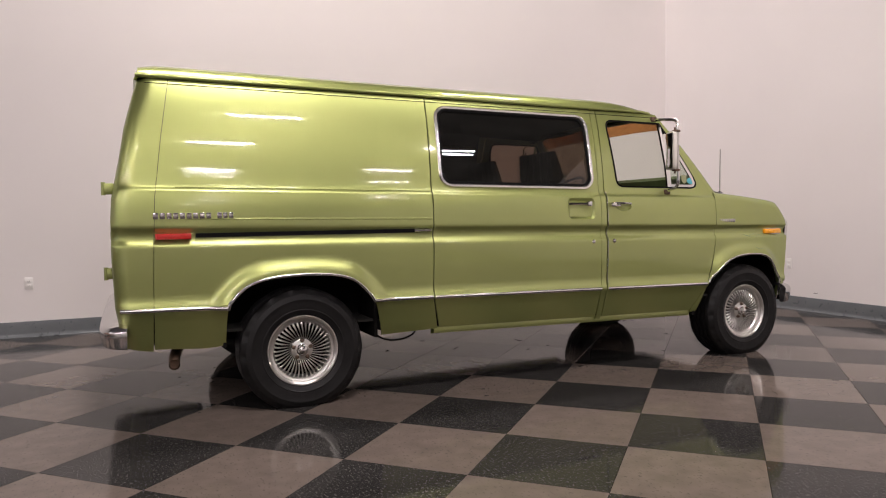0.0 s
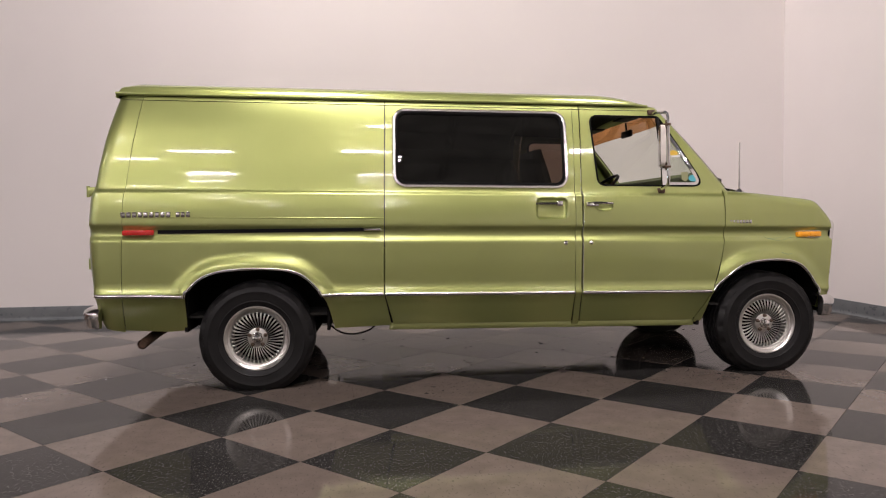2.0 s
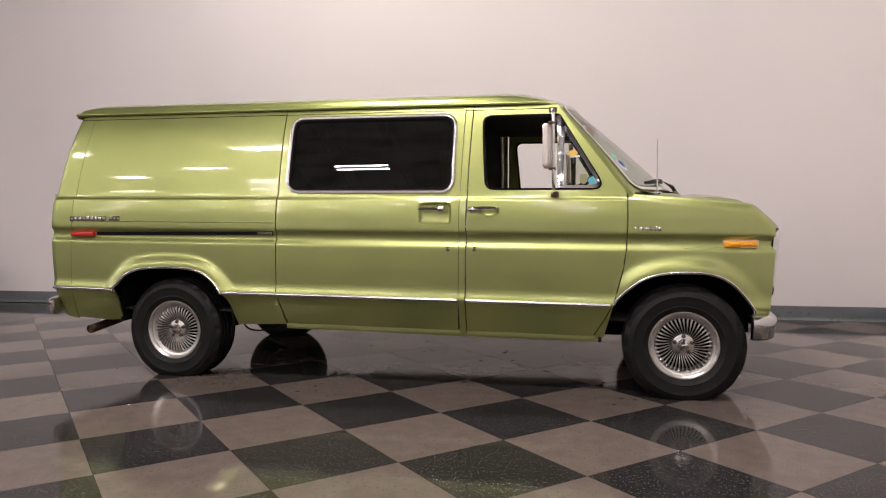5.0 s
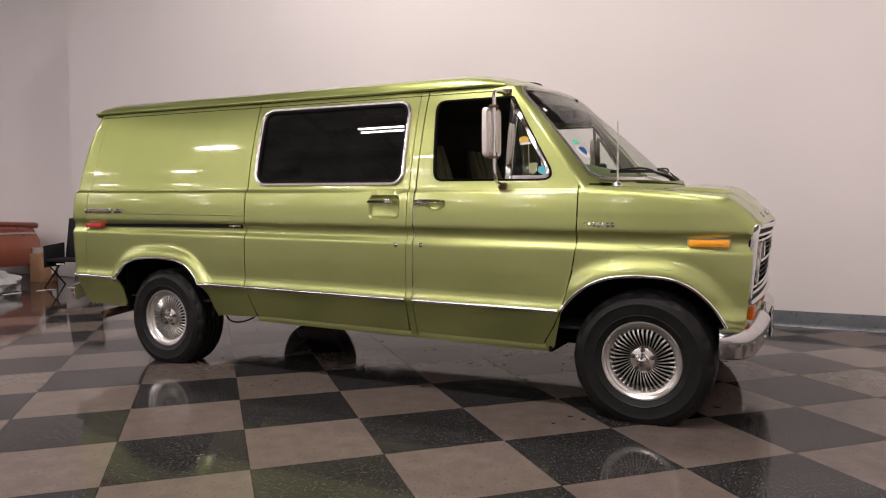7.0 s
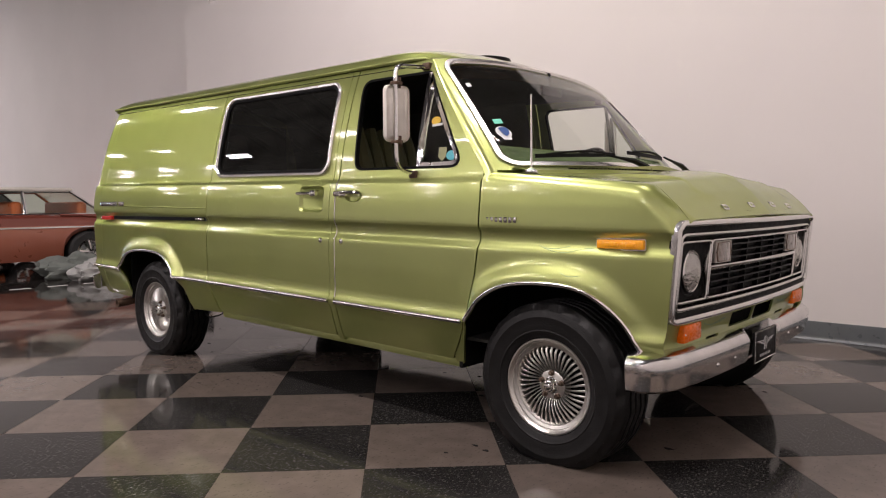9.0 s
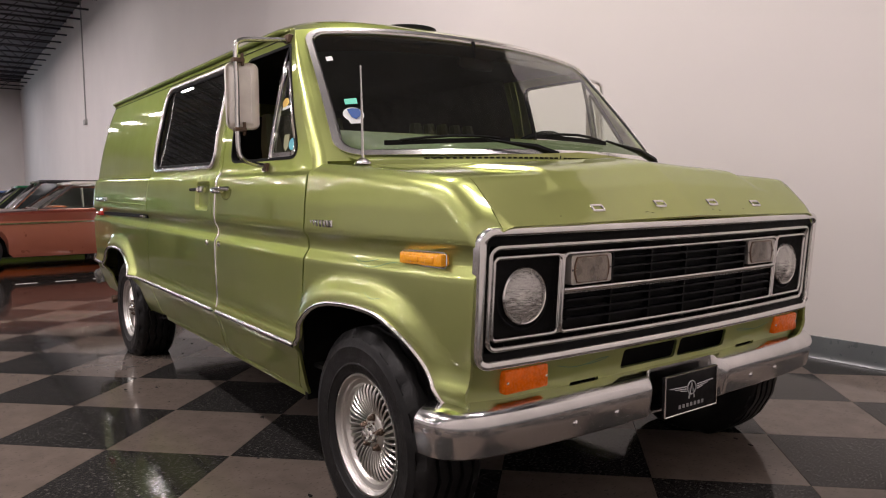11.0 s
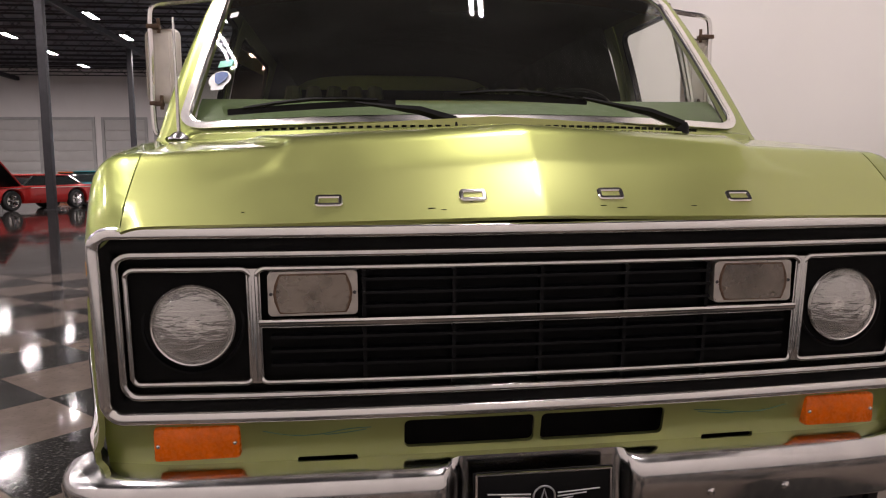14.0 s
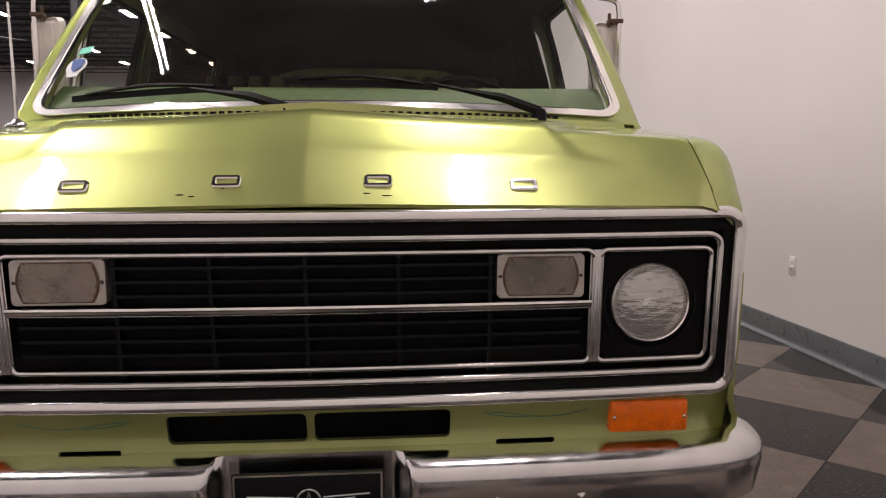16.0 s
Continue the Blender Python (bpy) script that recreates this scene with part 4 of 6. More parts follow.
# hood badges: four plain bright hollow blocks lying on the slope
for y in (-0.449, -0.150, 0.150, 0.449):
    e = 0.004
    vb = seam_v(2.262)
    wide = -nose(2.262, vb).y
    c = nose(2.262, vb + wide - abs(y))
    c.y = y
    ahead, aside = nose(2.262 + e, vb + wide - abs(y)) - nose(2.262 - e, vb + wide - abs(y)), Vector((0, 1, 0))
    ahead = Vector((ahead.x, 0, ahead.z)).normalized()
    up = ahead.cross(aside).normalized()
    up = up if up.z > 0 else -up
    bm = bmesh.new()
    loops = []
    for k, h in ((0.0, -0.004), (0.0, 0.003), (0.0022, 0.0055), (0.0075, 0.0055), (0.0095, 0.003), (0.0095, -0.004)):
        loops.append([bm.verts.new(c + ahead * q + aside * p + up * h) for p, q in rounded(-0.029 + k, 0.029 - k, -0.0165 + k, 0.0165 - k, max(0.002, 0.009 - k), 4)])
    for A, B in zip(loops, loops[1:]):
        for i in range(len(A)):
            bm.faces.new((A[i], A[(i + 1) % len(A)], B[(i + 1) % len(A)], B[i]))
    part("badge_block", bm, CHROME, van, "small bright badge block")

# short dark scratches along the bonnet's front edge
for y, half, x in ((-0.238, 0.008, 2.280), (-0.214, 0.006, 2.283), (-0.155, 0.003, 2.272), (0.128, 0.007, 2.281), (0.168, 0.010, 2.284), (0.335, 0.007, 2.280), (-0.62, 0.003, 2.276)):
    vb = seam_v(x)
    wide = -nose(x, vb).y
    bm = bmesh.new()
    ring = []
    for dy, dx in ((-half, 0.0), (0.0, -0.0004), (half, 0.0), (0.0, 0.0004)):
        q = nose(x + dx, vb + wide - abs(y + dy))
        q.y = y + dy
        ring.append((q + Vector((0.0010, 0, 0.0010)), q - Vector((0.002, 0, 0.002))))
    top = [bm.verts.new(a) for a, b in ring]
    low = [bm.verts.new(b) for a, b in ring]
    bm.faces.new(top)
    bm.faces.new(low[::-1])
    for k in range(4):
        bm.faces.new((top[k], low[k], low[(k + 1) % 4], top[(k + 1) % 4]))
    part("paint_scratch", bm, BLACK, hood, "short dark scratch in the paint")

# bumpers
def bumper(sign):
    bm = bmesh.new()
    pts = []
    if sign > 0:
        plan = [(2.125, -1.020), (2.175, -1.010), (2.215, -0.985), (2.246, -0.93), (2.266, -0.85), (2.281, -0.7), (2.291, -0.5), (2.296, -0.30), (2.297, -0.23), (2.297, -0.20), (2.298, -0.17), (2.298, -0.10)]
        plan = plan + [(2.298, 0.0)] + [(x, -y) for x, y in plan[::-1]]
    else:
        plan = [(-2.705, -1.035), (-2.74, -1.03), (-2.775, -1.005), (-2.80, -0.95), (-2.815, -0.8), (-2.82, 0), (-2.815, 0.8), (-2.80, 0.95), (-2.775, 1.005), (-2.705, 1.035)]
        plan = plan[::-1]
    pts = [(x, y, 0.502 if sign > 0 else 0.468) for x, y in curve_through(plan, 4)]
    prof = [(-0.075, 0.050), (-0.064, 0.069), (-0.034, 0.067), (-0.008, 0.060), (0.014, 0.050), (0.028, 0.036), (0.034, 0.018), (0.030, -0.02), (0.018, -0.078), (0.004, -0.088), (-0.02, -0.084), (-0.02, 0.045)]
    if sign < 0:
        prof = [(a, b * 0.85) for a, b in prof]
    sweep(bm, pts, prof)
    if sign > 0:
        # hollow in the middle for the plate
        for v in bm.verts:
            n = smooth01((0.225 - abs(v.co.y)) / 0.05)
            if v.co.x > 2.275:
                v.co.x += (2.285 - v.co.x) * n
                v.co.z += 0.012 * n if v.co.z > 0.54 else 0
    bm.transform(RAKE)
    return bm


fb = part("front_bumper", bumper(1), BUMPER_CHROME, van, "wrap-around chrome front bumper")
rb = part("rear_bumper", bumper(-1), BUMPER_CHROME, van, "wrap-around chrome rear bumper")
for y in (-0.575, -0.39, 0.39, 0.575):
    bm = bmesh.new()
    lathe(bm, [(0.0, 0.012), (0.008, 0.010), (0.012, 0.004), (0.013, 0)], 12, "x", (2.320 - 0.03 * y * y, y, 0.472))
    bm.transform(RAKE)
    part("bolt", bm, CHROME, fb)
bm = boxed(2.318, 2.328, -0.156, 0.156, 0.402, 0.550, 0.003)
bm.transform(RAKE)
plate = part("plate", bm, BLACK_GLOSS, van, "black dealer plate in a bright frame")

# wheels
def wheel_at(x, y, sgn):
    cz = 0.335
    hub = bmesh.new()
    lathe(hub, [(0.0, -0.02), (0.12, -0.02), (0.185, -0.025), (0.185, 0.10), (0.0, 0.10)], 32, "y")
    w = part("wheel", hub, BLACK, van)
    t = bmesh.new()
    R = 0.368
    prof = [(0.205, -0.105), (0.215, -0.12), (0.235, -0.128), (0.24, -0.130), (0.2425, -0.1325), (0.246, -0.1325), (0.2485, -0.1315), (0.27, -0.1345), (0.298, -0.1355), (0.3005, -0.1364), (0.305, -0.1364), (0.3075, -0.135), (0.322, -0.132), (0.333, -0.128), (0.336, -0.126), (0.350, -0.116), (R - 0.006, -0.104), (R - 0.001, -0.092)]
    for g in (-0.066, -0.022, 0.022, 0.066):
        prof += [(R, g - 0.008), (R - 0.014, g - 0.0055), (R - 0.014, g + 0.0055), (R, g + 0.008)]
    prof += [(R - 0.001, 0.092), (R - 0.006, 0.104), (0.336, 0.126), (0.31, 0.135), (0.26, 0.134), (0.215, 0.12), (0.205, 0.105)]
    rings = lathe(t, prof, 108, "y")
    for n, ring in enumerate(rings):
        for k, v in enumerate(ring):
            if 17 <= n <= 32:
                v.co.y += 0.0065 * (1 - abs(k % 6 - 3) / 1.5)
            if n in (14, 15, 34) and k % 6 in (0, 1):
                v.co *= 0.970
    for v in t.verts:
        if v.co.z < -cz:
            v.co.z = -cz
    part("tyre", t, RUBBER, w, "black road tyre with a worn zigzag tread", angle=28)
    rim = bmesh.new()
    lathe(rim, [(0.158, -0.030), (0.163, -0.070), (0.167, -0.082), (0.172, -0.086), (0.1745, -0.094), (0.188, -0.099), (0.1905, -0.106), (0.199, -0.112), (0.203, -0.1175), (0.209, -0.1175), (0.213, -0.108), (0.205, -0.09), (0.2, 0.0)], 64, "y")
    part("rim", rim, ALLOY, w, "turned alloy wheel rim")
    for k in range(40):
        a = 2 * math.pi * k / 40
        b = bmesh.new()
        rows = []
        for r, da, dep, hw in ((0.052, -0.20, -0.066, 0.0018), (0.085, -0.10, -0.082, 0.0030), (0.118, -0.035, -0.090, 0.0042), (0.148, 0.0, -0.088, 0.0052), (0.167, 0.0, -0.078, 0.0058)):
            c = Vector((r * math.cos(a + da), dep, r * math.sin(a + da)))
            tan = Vector((-math.sin(a + da), 0, math.cos(a + da)))
            rows.append([b.verts.new(c + tan * hw), b.verts.new(c + tan * hw * 0.4 + Vector((0, -0.004, 0))), b.verts.new(c - tan * hw * 0.4 + Vector((0, -0.004, 0))), b.verts.new(c - tan * hw), b.verts.new(c + Vector((0, 0.012, 0)))])
        for A, B in zip(rows, rows[1:]):
            for j in range(5):
                b.faces.new((A[j], A[(j + 1) % 5], B[(j + 1) % 5], B[j]))
        part("spoke", b, ALLOY, w)
    c = bmesh.new()
    lathe(c, [(0.0, -0.080), (0.056, -0.080), (0.064, -0.076), (0.067, -0.068), (0.067, -0.03)], 32, "y")
    part("hub_plate", c, ALLOY, w)
    c = bmesh.new()
    lathe(c, [(0.0, -0.122), (0.012, -0.1215), (0.018, -0.118), (0.020, -0.110), (0.0255, -0.108), (0.029, -0.102), (0.031, -0.090), (0.036, -0.088), (0.038, -0.078)], 24, "y")
    part("hub_cap", c, CHROME, w)
    for k in range(5):
        a = 2 * math.pi * k / 5 + 0.3
        c = bmesh.new()
        lathe(c, [(0.0, -0.102), (0.006, -0.101), (0.0095, -0.096), (0.0095, -0.088), (0.013, -0.086), (0.013, -0.07)], 8, "y", (0.0535 * math.cos(a), 0, 0.0535 * math.sin(a)))
        part("lug_nut", c, LUG, w)
    w.matrix_basis = Matrix.Translation((x, y, cz)) @ (Matrix.Rotation(math.pi, 4, "Z") if sgn > 0 else Matrix())
    return w


wheel_at(-1.753, -0.885, -1)
wheel_at(1.748, -0.885, -1)
wheel_at(-1.753, 0.885, 1)
wheel_at(1.748, 0.885, 1)

# inner wheel wells and underside, near-black: their deep shade is in the colour
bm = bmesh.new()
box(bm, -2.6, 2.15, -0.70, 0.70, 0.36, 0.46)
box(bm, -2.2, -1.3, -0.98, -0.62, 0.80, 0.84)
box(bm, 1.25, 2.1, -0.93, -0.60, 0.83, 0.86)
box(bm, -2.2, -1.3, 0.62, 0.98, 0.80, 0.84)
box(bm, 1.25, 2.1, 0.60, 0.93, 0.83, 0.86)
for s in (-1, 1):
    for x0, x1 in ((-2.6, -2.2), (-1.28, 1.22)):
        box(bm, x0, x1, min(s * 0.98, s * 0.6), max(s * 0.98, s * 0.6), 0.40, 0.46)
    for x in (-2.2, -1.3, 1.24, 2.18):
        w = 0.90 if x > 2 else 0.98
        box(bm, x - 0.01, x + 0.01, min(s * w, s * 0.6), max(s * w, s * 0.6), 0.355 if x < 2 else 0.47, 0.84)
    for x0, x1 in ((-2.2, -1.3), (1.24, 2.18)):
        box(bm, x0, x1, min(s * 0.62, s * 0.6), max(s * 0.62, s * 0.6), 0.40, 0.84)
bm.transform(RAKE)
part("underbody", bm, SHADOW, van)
bm = bmesh.new()
tube(bm, curve_through([(-1.8, -0.45, 0.40), (-2.2, -0.50, 0.395), (-2.39, -0.60, 0.375), (-2.45, -0.78, 0.340), (-2.468, -0.985, 0.315)], 4), 0.031, 14, cap=False)
tube(bm, [(-2.455, -0.86, 0.329), (-2.467, -0.975, 0.3165)], 0.025, 14)
part("exhaust_pipe", bm, material("rusty_exhaust", (0.12, 0.075, 0.05), 0.6, 0.6, 0, 0.3, 30), van, "brown rusty exhaust tailpipe")

# ---- trim, lamps and fittings of the van ----
TEAL = material("teal_pinstripe", (0.07, 0.23, 0.16), 0.4)
STICK_BLUE = material("blue_sticker", (0.0, 0.06, 0.27), 0.5)
STICK_WHITE = material("white_sticker", (0.72, 0.74, 0.74), 0.45)
STICK_TEAL = material("mint_sticker", (0.12, 0.62, 0.45), 0.45)
STICK_YELLOW = material("yellow_sticker", (0.75, 0.50, 0.06), 0.45)
STICK_CYAN = material("cyan_sticker", (0.10, 0.45, 0.52), 0.45)
STICK_OLIVE = material("olive_sticker", (0.30, 0.31, 0.16), 0.45)
RUST = material("rusty_bracket", (0.12, 0.075, 0.05), 0.6, 0.4, 0, 0.3, 40)
BAR = material("plate_silver_print", (0.55, 0.55, 0.56), 0.35, 0.6)


def along_side(pts, off=0.0, f=None):
    """Points on the body's skin, pushed out by off."""
    out = []
    for u, v in pts:
        p = (f or side)(u, v)
        e = 0.004
        n = ((f or side)(u + e, v) - p).cross((f or side)(u, v + e) - p)
        n = n.normalized() if n.length > 0 else Vector((0, -1, 0))
        if n.y > 0.2:
            n = -n
        out.append(p + n * off)
    return out


def strip(name, pts, w, h, mat, parent, f=None, off=0.0015, step=0.03):
    def make():
        bm = bmesh.new()
        sweep(bm, along_side(densify(pts, step, False), off, f), [(-w, -0.004), (-w, 0.0)] + [(-w * math.cos(math.pi * k / 8), h * math.sin(math.pi * k / 8)) for k in range(1, 8)] + [(w, 0.0), (w, -0.004)], up=(0, -1, 0))
        return bm
    return both(name, make, mat, solid=0, parent=parent)


TZ = 0.597
rear_run = [(-2.74, TZ), (-2.5, TZ), (-2.197, TZ - 0.004)]
strip("body_trim", rear_run, 0.012, 0.010, TRIM, van)
strip("trim_insert", [(x, z - 0.002) for x, z in rear_run], 0.0042, 0.0115, BLACK, van)
mid_run = [(-1.335, TZ), (-0.945, TZ)]
for run in (mid_run, [(-0.931, TZ), (0.334, TZ)], [(0.392, TZ), (1.30, TZ)]):
    strip("body_trim", run, 0.012, 0.010, TRIM, van)
    strip("trim_insert", [(x, z - 0.002) for x, z in run], 0.0042, 0.0115, BLACK, van)
strip("arch_trim", REAR_ARC[5:-9], 0.009, 0.008, TRIM, van, off=0.003)
strip("arch_trim", FRONT_ARC[10:], 0.009, 0.008, TRIM, van, f=nose, off=0.003)
strip("arch_insert", REAR_ARC[5:-9], 0.0030, 0.0092, BLACK, van, off=0.004)
strip("arch_insert", FRONT_ARC[10:], 0.0030, 0.0092, BLACK, van, f=nose, off=0.004)
strip("panel_ridge", [(-2.455, 1.090), (-0.946, 1.090)], 0.004, 0.003, PAINT, van)
strip("panel_ridge", [(-2.455, 1.262), (-0.946, 1.262)], 0.006, 0.003, PAINT, van)
strip("roof_joint", [(-2.60, 1.842), (0.95, 1.842)], 0.002, 0.001, BLACK, van)
strip("door_edge_guard", [(0.392, 1.27), (0.392, 0.62)], 0.003, 0.006, CHROME, van)


def ring_on_side(name, outline, w, h, mat, parent, off=0.0):
    def make():
        bm = bmesh.new()
        sweep(bm, along_side(densify(outline, 0.04), off), [(-w, -0.006), (-w, h * 0.5), (-w * 0.5, h), (w * 0.5, h), (w, h * 0.5), (w, -0.006)], closed=True, up=(0, -1, 0))
        return bm
    bm = make()
    return part(name, bm, mat, parent)


ring_on_side("window_frame", rounded(-0.872, 0.289, 1.301, 1.812, 0.078), 0.012, 0.015, TRIM, sliding_door, 0.002)
ring_on_side("window_seal", rounded(-0.853, 0.270, 1.320, 1.793, 0.065), 0.009, 0.005, BLACK, sliding_door)


def flat_pane(u, v):
    """The side window's flat pane, between the curved panel's foot and head."""
    return side(u, 1.311).lerp(side(u, 1.802), (v - 1.311) / 0.491) + Vector((0, 0.003, 0))


part("window_glass", sheet(rounded(-0.862, 0.279, 1.311, 1.802, 0.07), [], flat_pane, XS, LEVELS, 0.05, out=SIDE), TINT, sliding_door, "dark tinted side window glass")
for d, sgn in ((front_door, -1), (front_door_far, 1)):
    def flip(bm, sgn=sgn):
        if sgn > 0:
            m = mirrored(bm)
            bm.free()
            return m
        return bm
    bm = bmesh.new()
    sweep(bm, along_side(densify(DOOR_WINDOW, 0.04), 0.0), [(-0.006, -0.02), (-0.006, 0.003), (0.006, 0.003), (0.006, -0.02)], closed=True, up=(0, -1, 0))
    part("window_seal", flip(bm), BLACK, d)
    # quarter light: bright post, frame and glass
    post = [(0.972, 1.322), (0.968, 1.55), (0.962, 1.795)]
    bm = bmesh.new()
    sweep(bm, along_side(densify(post, 0.05, False), -0.004), [(-0.011, -0.01), (-0.011, 0.008), (0.011, 0.008), (0.011, -0.01)], up=(0, -1, 0))
    part("quarter_light_post", flip(bm), CHROME, d)
    tri = round_poly([(0.986, 1.332), (1.238, 1.332), (0.990, 1.735)], [0.01, 0.04, 0.012])
    bm = bmesh.new()
    sweep(bm, along_side(densify(tri, 0.03), -0.004), [(-0.011, -0.005), (-0.011, 0.006), (0.011, 0.006), (0.011, -0.005)], closed=True, up=(0, -1, 0))
    part("quarter_light_frame", flip(bm), CHROME, d)
    part("quarter_light_glass", flip(sheet(tri, [], lambda u, v: side(u, v) + Vector((0, 0.006, 0)), XS, LEVELS, 0.05, out=SIDE)), GLASS, d)


def patch(name, outline, mat, parent, off, f=None, thick=0.0012):
    bm = sheet(outline, [], lambda u, v: along_side([(u, v)], off, f)[0], [], [], 0.02, out=SIDE)
    return part(name, bm, mat, parent, solid=thick)


def disc(u, v, ru, rv, n=18):
    return [(u + ru * math.cos(2 * math.pi * k / n), v + rv * math.sin(2 * math.pi * k / n)) for k in range(n)]


patch("sticker", disc(1.185, 1.372, 0.035, 0.024), STICK_CYAN, front_door, 0.001)
patch("sticker", [(1.10, 1.365), (1.125, 1.345), (1.148, 1.365), (1.148, 1.412), (1.10, 1.412)], STICK_OLIVE, front_door, 0.001)
patch("sticker", disc(1.055, 1.545, 0.030, 0.020), STICK_YELLOW, front_door, 0.001)
patch("sticker", [(1.035, 1.515), (1.10, 1.52), (1.10, 1.532), (1.035, 1.527)], STICK_WHITE, front_door, 0.001)

# windscreen stickers, shade band
scr = lambda ds: (lambda s, t: screen(s, t) + Vector((0.003 * ds, 0, 0.003 * ds)))


def screen_patch(name, outline, mat, parent=windscreen):
    return part(name, sheet(outline, [], scr(1), [], [], 0.02, out=(1, 0, 0.3)), mat, parent, solid=0.001)


screen_patch("sticker", disc(-0.868, 0.285, 0.040, 0.050), STICK_WHITE)
screen_patch("sticker", [(-0.893, 0.245), (-0.843, 0.245), (-0.847, 0.222), (-0.889, 0.222)], STICK_WHITE)
part("sticker", sheet([(-0.890, 0.316), (-0.868, 0.325), (-0.845, 0.318), (-0.838, 0.296), (-0.846, 0.268), (-0.866, 0.246), (-0.880, 0.262), (-0.886, 0.288)], [], scr(2), [], [], 0.02, out=(1, 0, 0.3)), STICK_BLUE, windscreen, solid=0.001)
screen_patch("sticker", [(-0.888, 0.358), (-0.838, 0.362), (-0.836, 0.402), (-0.886, 0.398)], STICK_TEAL)
screen_patch("sticker", [(-0.905, 0.70), (-0.875, 0.705), (-0.875, 0.74), (-0.905, 0.735)], STICK_WHITE)
AMBER = glass("amber_shade_band", (0.55, 0.26, 0.10))
part("shade_band", sheet(round_poly([(-0.925, 0.80), (0.925, 0.80), (0.925, 0.95), (-0.925, 0.95)], [0.0, 0.0, 0.07, 0.07]), [], scr(-2), ss, ts, 0.05, out=(1, 0, 0.3)), AMBER, windscreen, "amber shade band along the top of the windscreen")

# handles, locks
def pocket():
    bm = bmesh.new()
    loops = []
    for k, off in ((0.0, 0.001), (0.006, -0.004), (0.014, -0.016), (0.022, -0.019)):
        loops.append([bm.verts.new(p) for p in along_side(rounded(0.068 + k, 0.288 - k, 1.085 + k, 1.231 - k, 0.032 - k * 0.8, 5), off)])
    for A, B in zip(loops, loops[1:]):
        for i in range(len(A)):
            bm.faces.new((A[i], A[(i + 1) % len(A)], B[(i + 1) % len(A)], B[i]))
    bm.faces.new(loops[-1])
    return bm


both("handle_recess", pocket, PAINT, solid=0)


def dish():
    bm = bmesh.new()
    loops = []
    for k, off in ((1.0, 0.001), (0.90, -0.006), (0.70, -0.013), (0.4, -0.016)):
        loops.append([bm.verts.new(p) for p in along_side([(0.535 + (u - 0.535) * k, 1.176 + (v - 1.176) * k) for u, v in DISH], off)])
    for A, B in zip(loops, loops[1:]):
        for i in range(len(A)):
            bm.faces.new((A[i], A[(i + 1) % len(A)], B[(i + 1) % len(A)], B[i]))
    bm.faces.new(loops[-1])
    return bm


both("handle_dish", dish, PAINT, solid=0)
bm = bmesh.new()
pz, px = 1.188, 0.172
tube(bm, [(px - 0.085, -1.050, pz), (px - 0.075, -1.066, pz), (px + 0.05, -1.068, pz)], 0.010, 8)
box(bm, px + 0.045, px + 0.088, -1.072, -1.035, pz - 0.017, pz + 0.017, 0.006)
part("door_handle", bm, CHROME, sliding_door, "chrome pull handle in a pressed recess")
for d, sgn in ((front_door, -1), (front_door_far, 1)):
    bm = bmesh.new()
    x = 0.515
    tube(bm, [(x - 0.06, -1.055, 1.190), (x, -1.072, 1.190), (x + 0.07, -1.066, 1.187), (x + 0.095, -1.045, 1.185)], [0.011, 0.010, 0.010, 0.009], 8)
    box(bm, x - 0.095, x - 0.045, -1.072, -1.035, 1.166, 1.196, 0.007)
    box(bm, x - 0.05, x - 0.005, -1.062, -1.035, 1.168, 1.184, 0.004)
    part("door_handle", mirrored(bm) if sgn > 0 else bm, CHROME, d)
for d, x in ((sliding_door, 0.283), (front_door, 0.458)):
    bm = bmesh.new()
    lathe(bm, [(0.0, -0.009), (0.009, -0.008), (0.014, -0.004), (0.015, 0.003)], 16, "y", (x, -1.050, 0.926))
    part("lock", bm, CHROME, d)

# side marker lamps
bm = boxed(-2.548, -2.362, -1.062, -1.02, 1.010, 1.044, 0.008)
part("side_marker", bm, RED, van, "red rear side marker lamp")
bm = boxed(1.972, 2.168, -0.984, -0.94, 0.941, 0.978, 0.006)
bm.transform(Matrix.Translation((2.07, -0.95, 0)) @ Matrix.Rotation(radians(5.5), 4, "Z") @ Matrix.Translation((-2.07, 0.95, 0)))
mk = part("side_marker", bm, ORANGE, van, "amber front side marker lamp")
for x, y in ((1.985, -0.9765), (2.155, -0.9605)):
    bm = bmesh.new()
    lathe(bm, [(0.0, -0.004), (0.006, -0.003), (0.008, 0.002)], 10, "y", (x, y, 0.9595))
    part("screw", bm, DULL_CHROME, mk)

for x0, x1 in ((2.004, 2.066), (2.074, 2.136)):
    bm = boxed(x0, x1, -0.988, -0.95, 0.950, 0.969, 0.003)
    bm.transform(Matrix.Translation((2.07, -0.95, 0)) @ Matrix.Rotation(radians(5.5), 4, "Z") @ Matrix.Translation((-2.07, 0.95, 0)))
    part("reflector_cell", bm, ORANGE, mk)
bm = bmesh.new()
tube(bm, [(x, -0.962 - 0.004, z) for x, z in densify(rounded(1.968, 2.172, 0.937, 0.982, 0.008, 3), 0.05)], 0.0028, 5, closed=True)
bm.transform(Matrix.Translation((2.07, -0.95, 0)) @ Matrix.Rotation(radians(5.5), 4, "Z") @ Matrix.Translation((-2.07, 0.95, 0)))
part("bezel", bm, DULL_CHROME, mk)
bm = bmesh.new()
tube(bm, curve_through([(-1.30, -0.86, 0.40), (-1.22, -0.90, 0.345), (-1.12, -0.92, 0.335), (-1.02, -0.90, 0.36), (-0.98, -0.86, 0.40)], 5), 0.006, 6)
part("brake_cable", bm, BLACK, van, "thin black cable hanging under the sill")

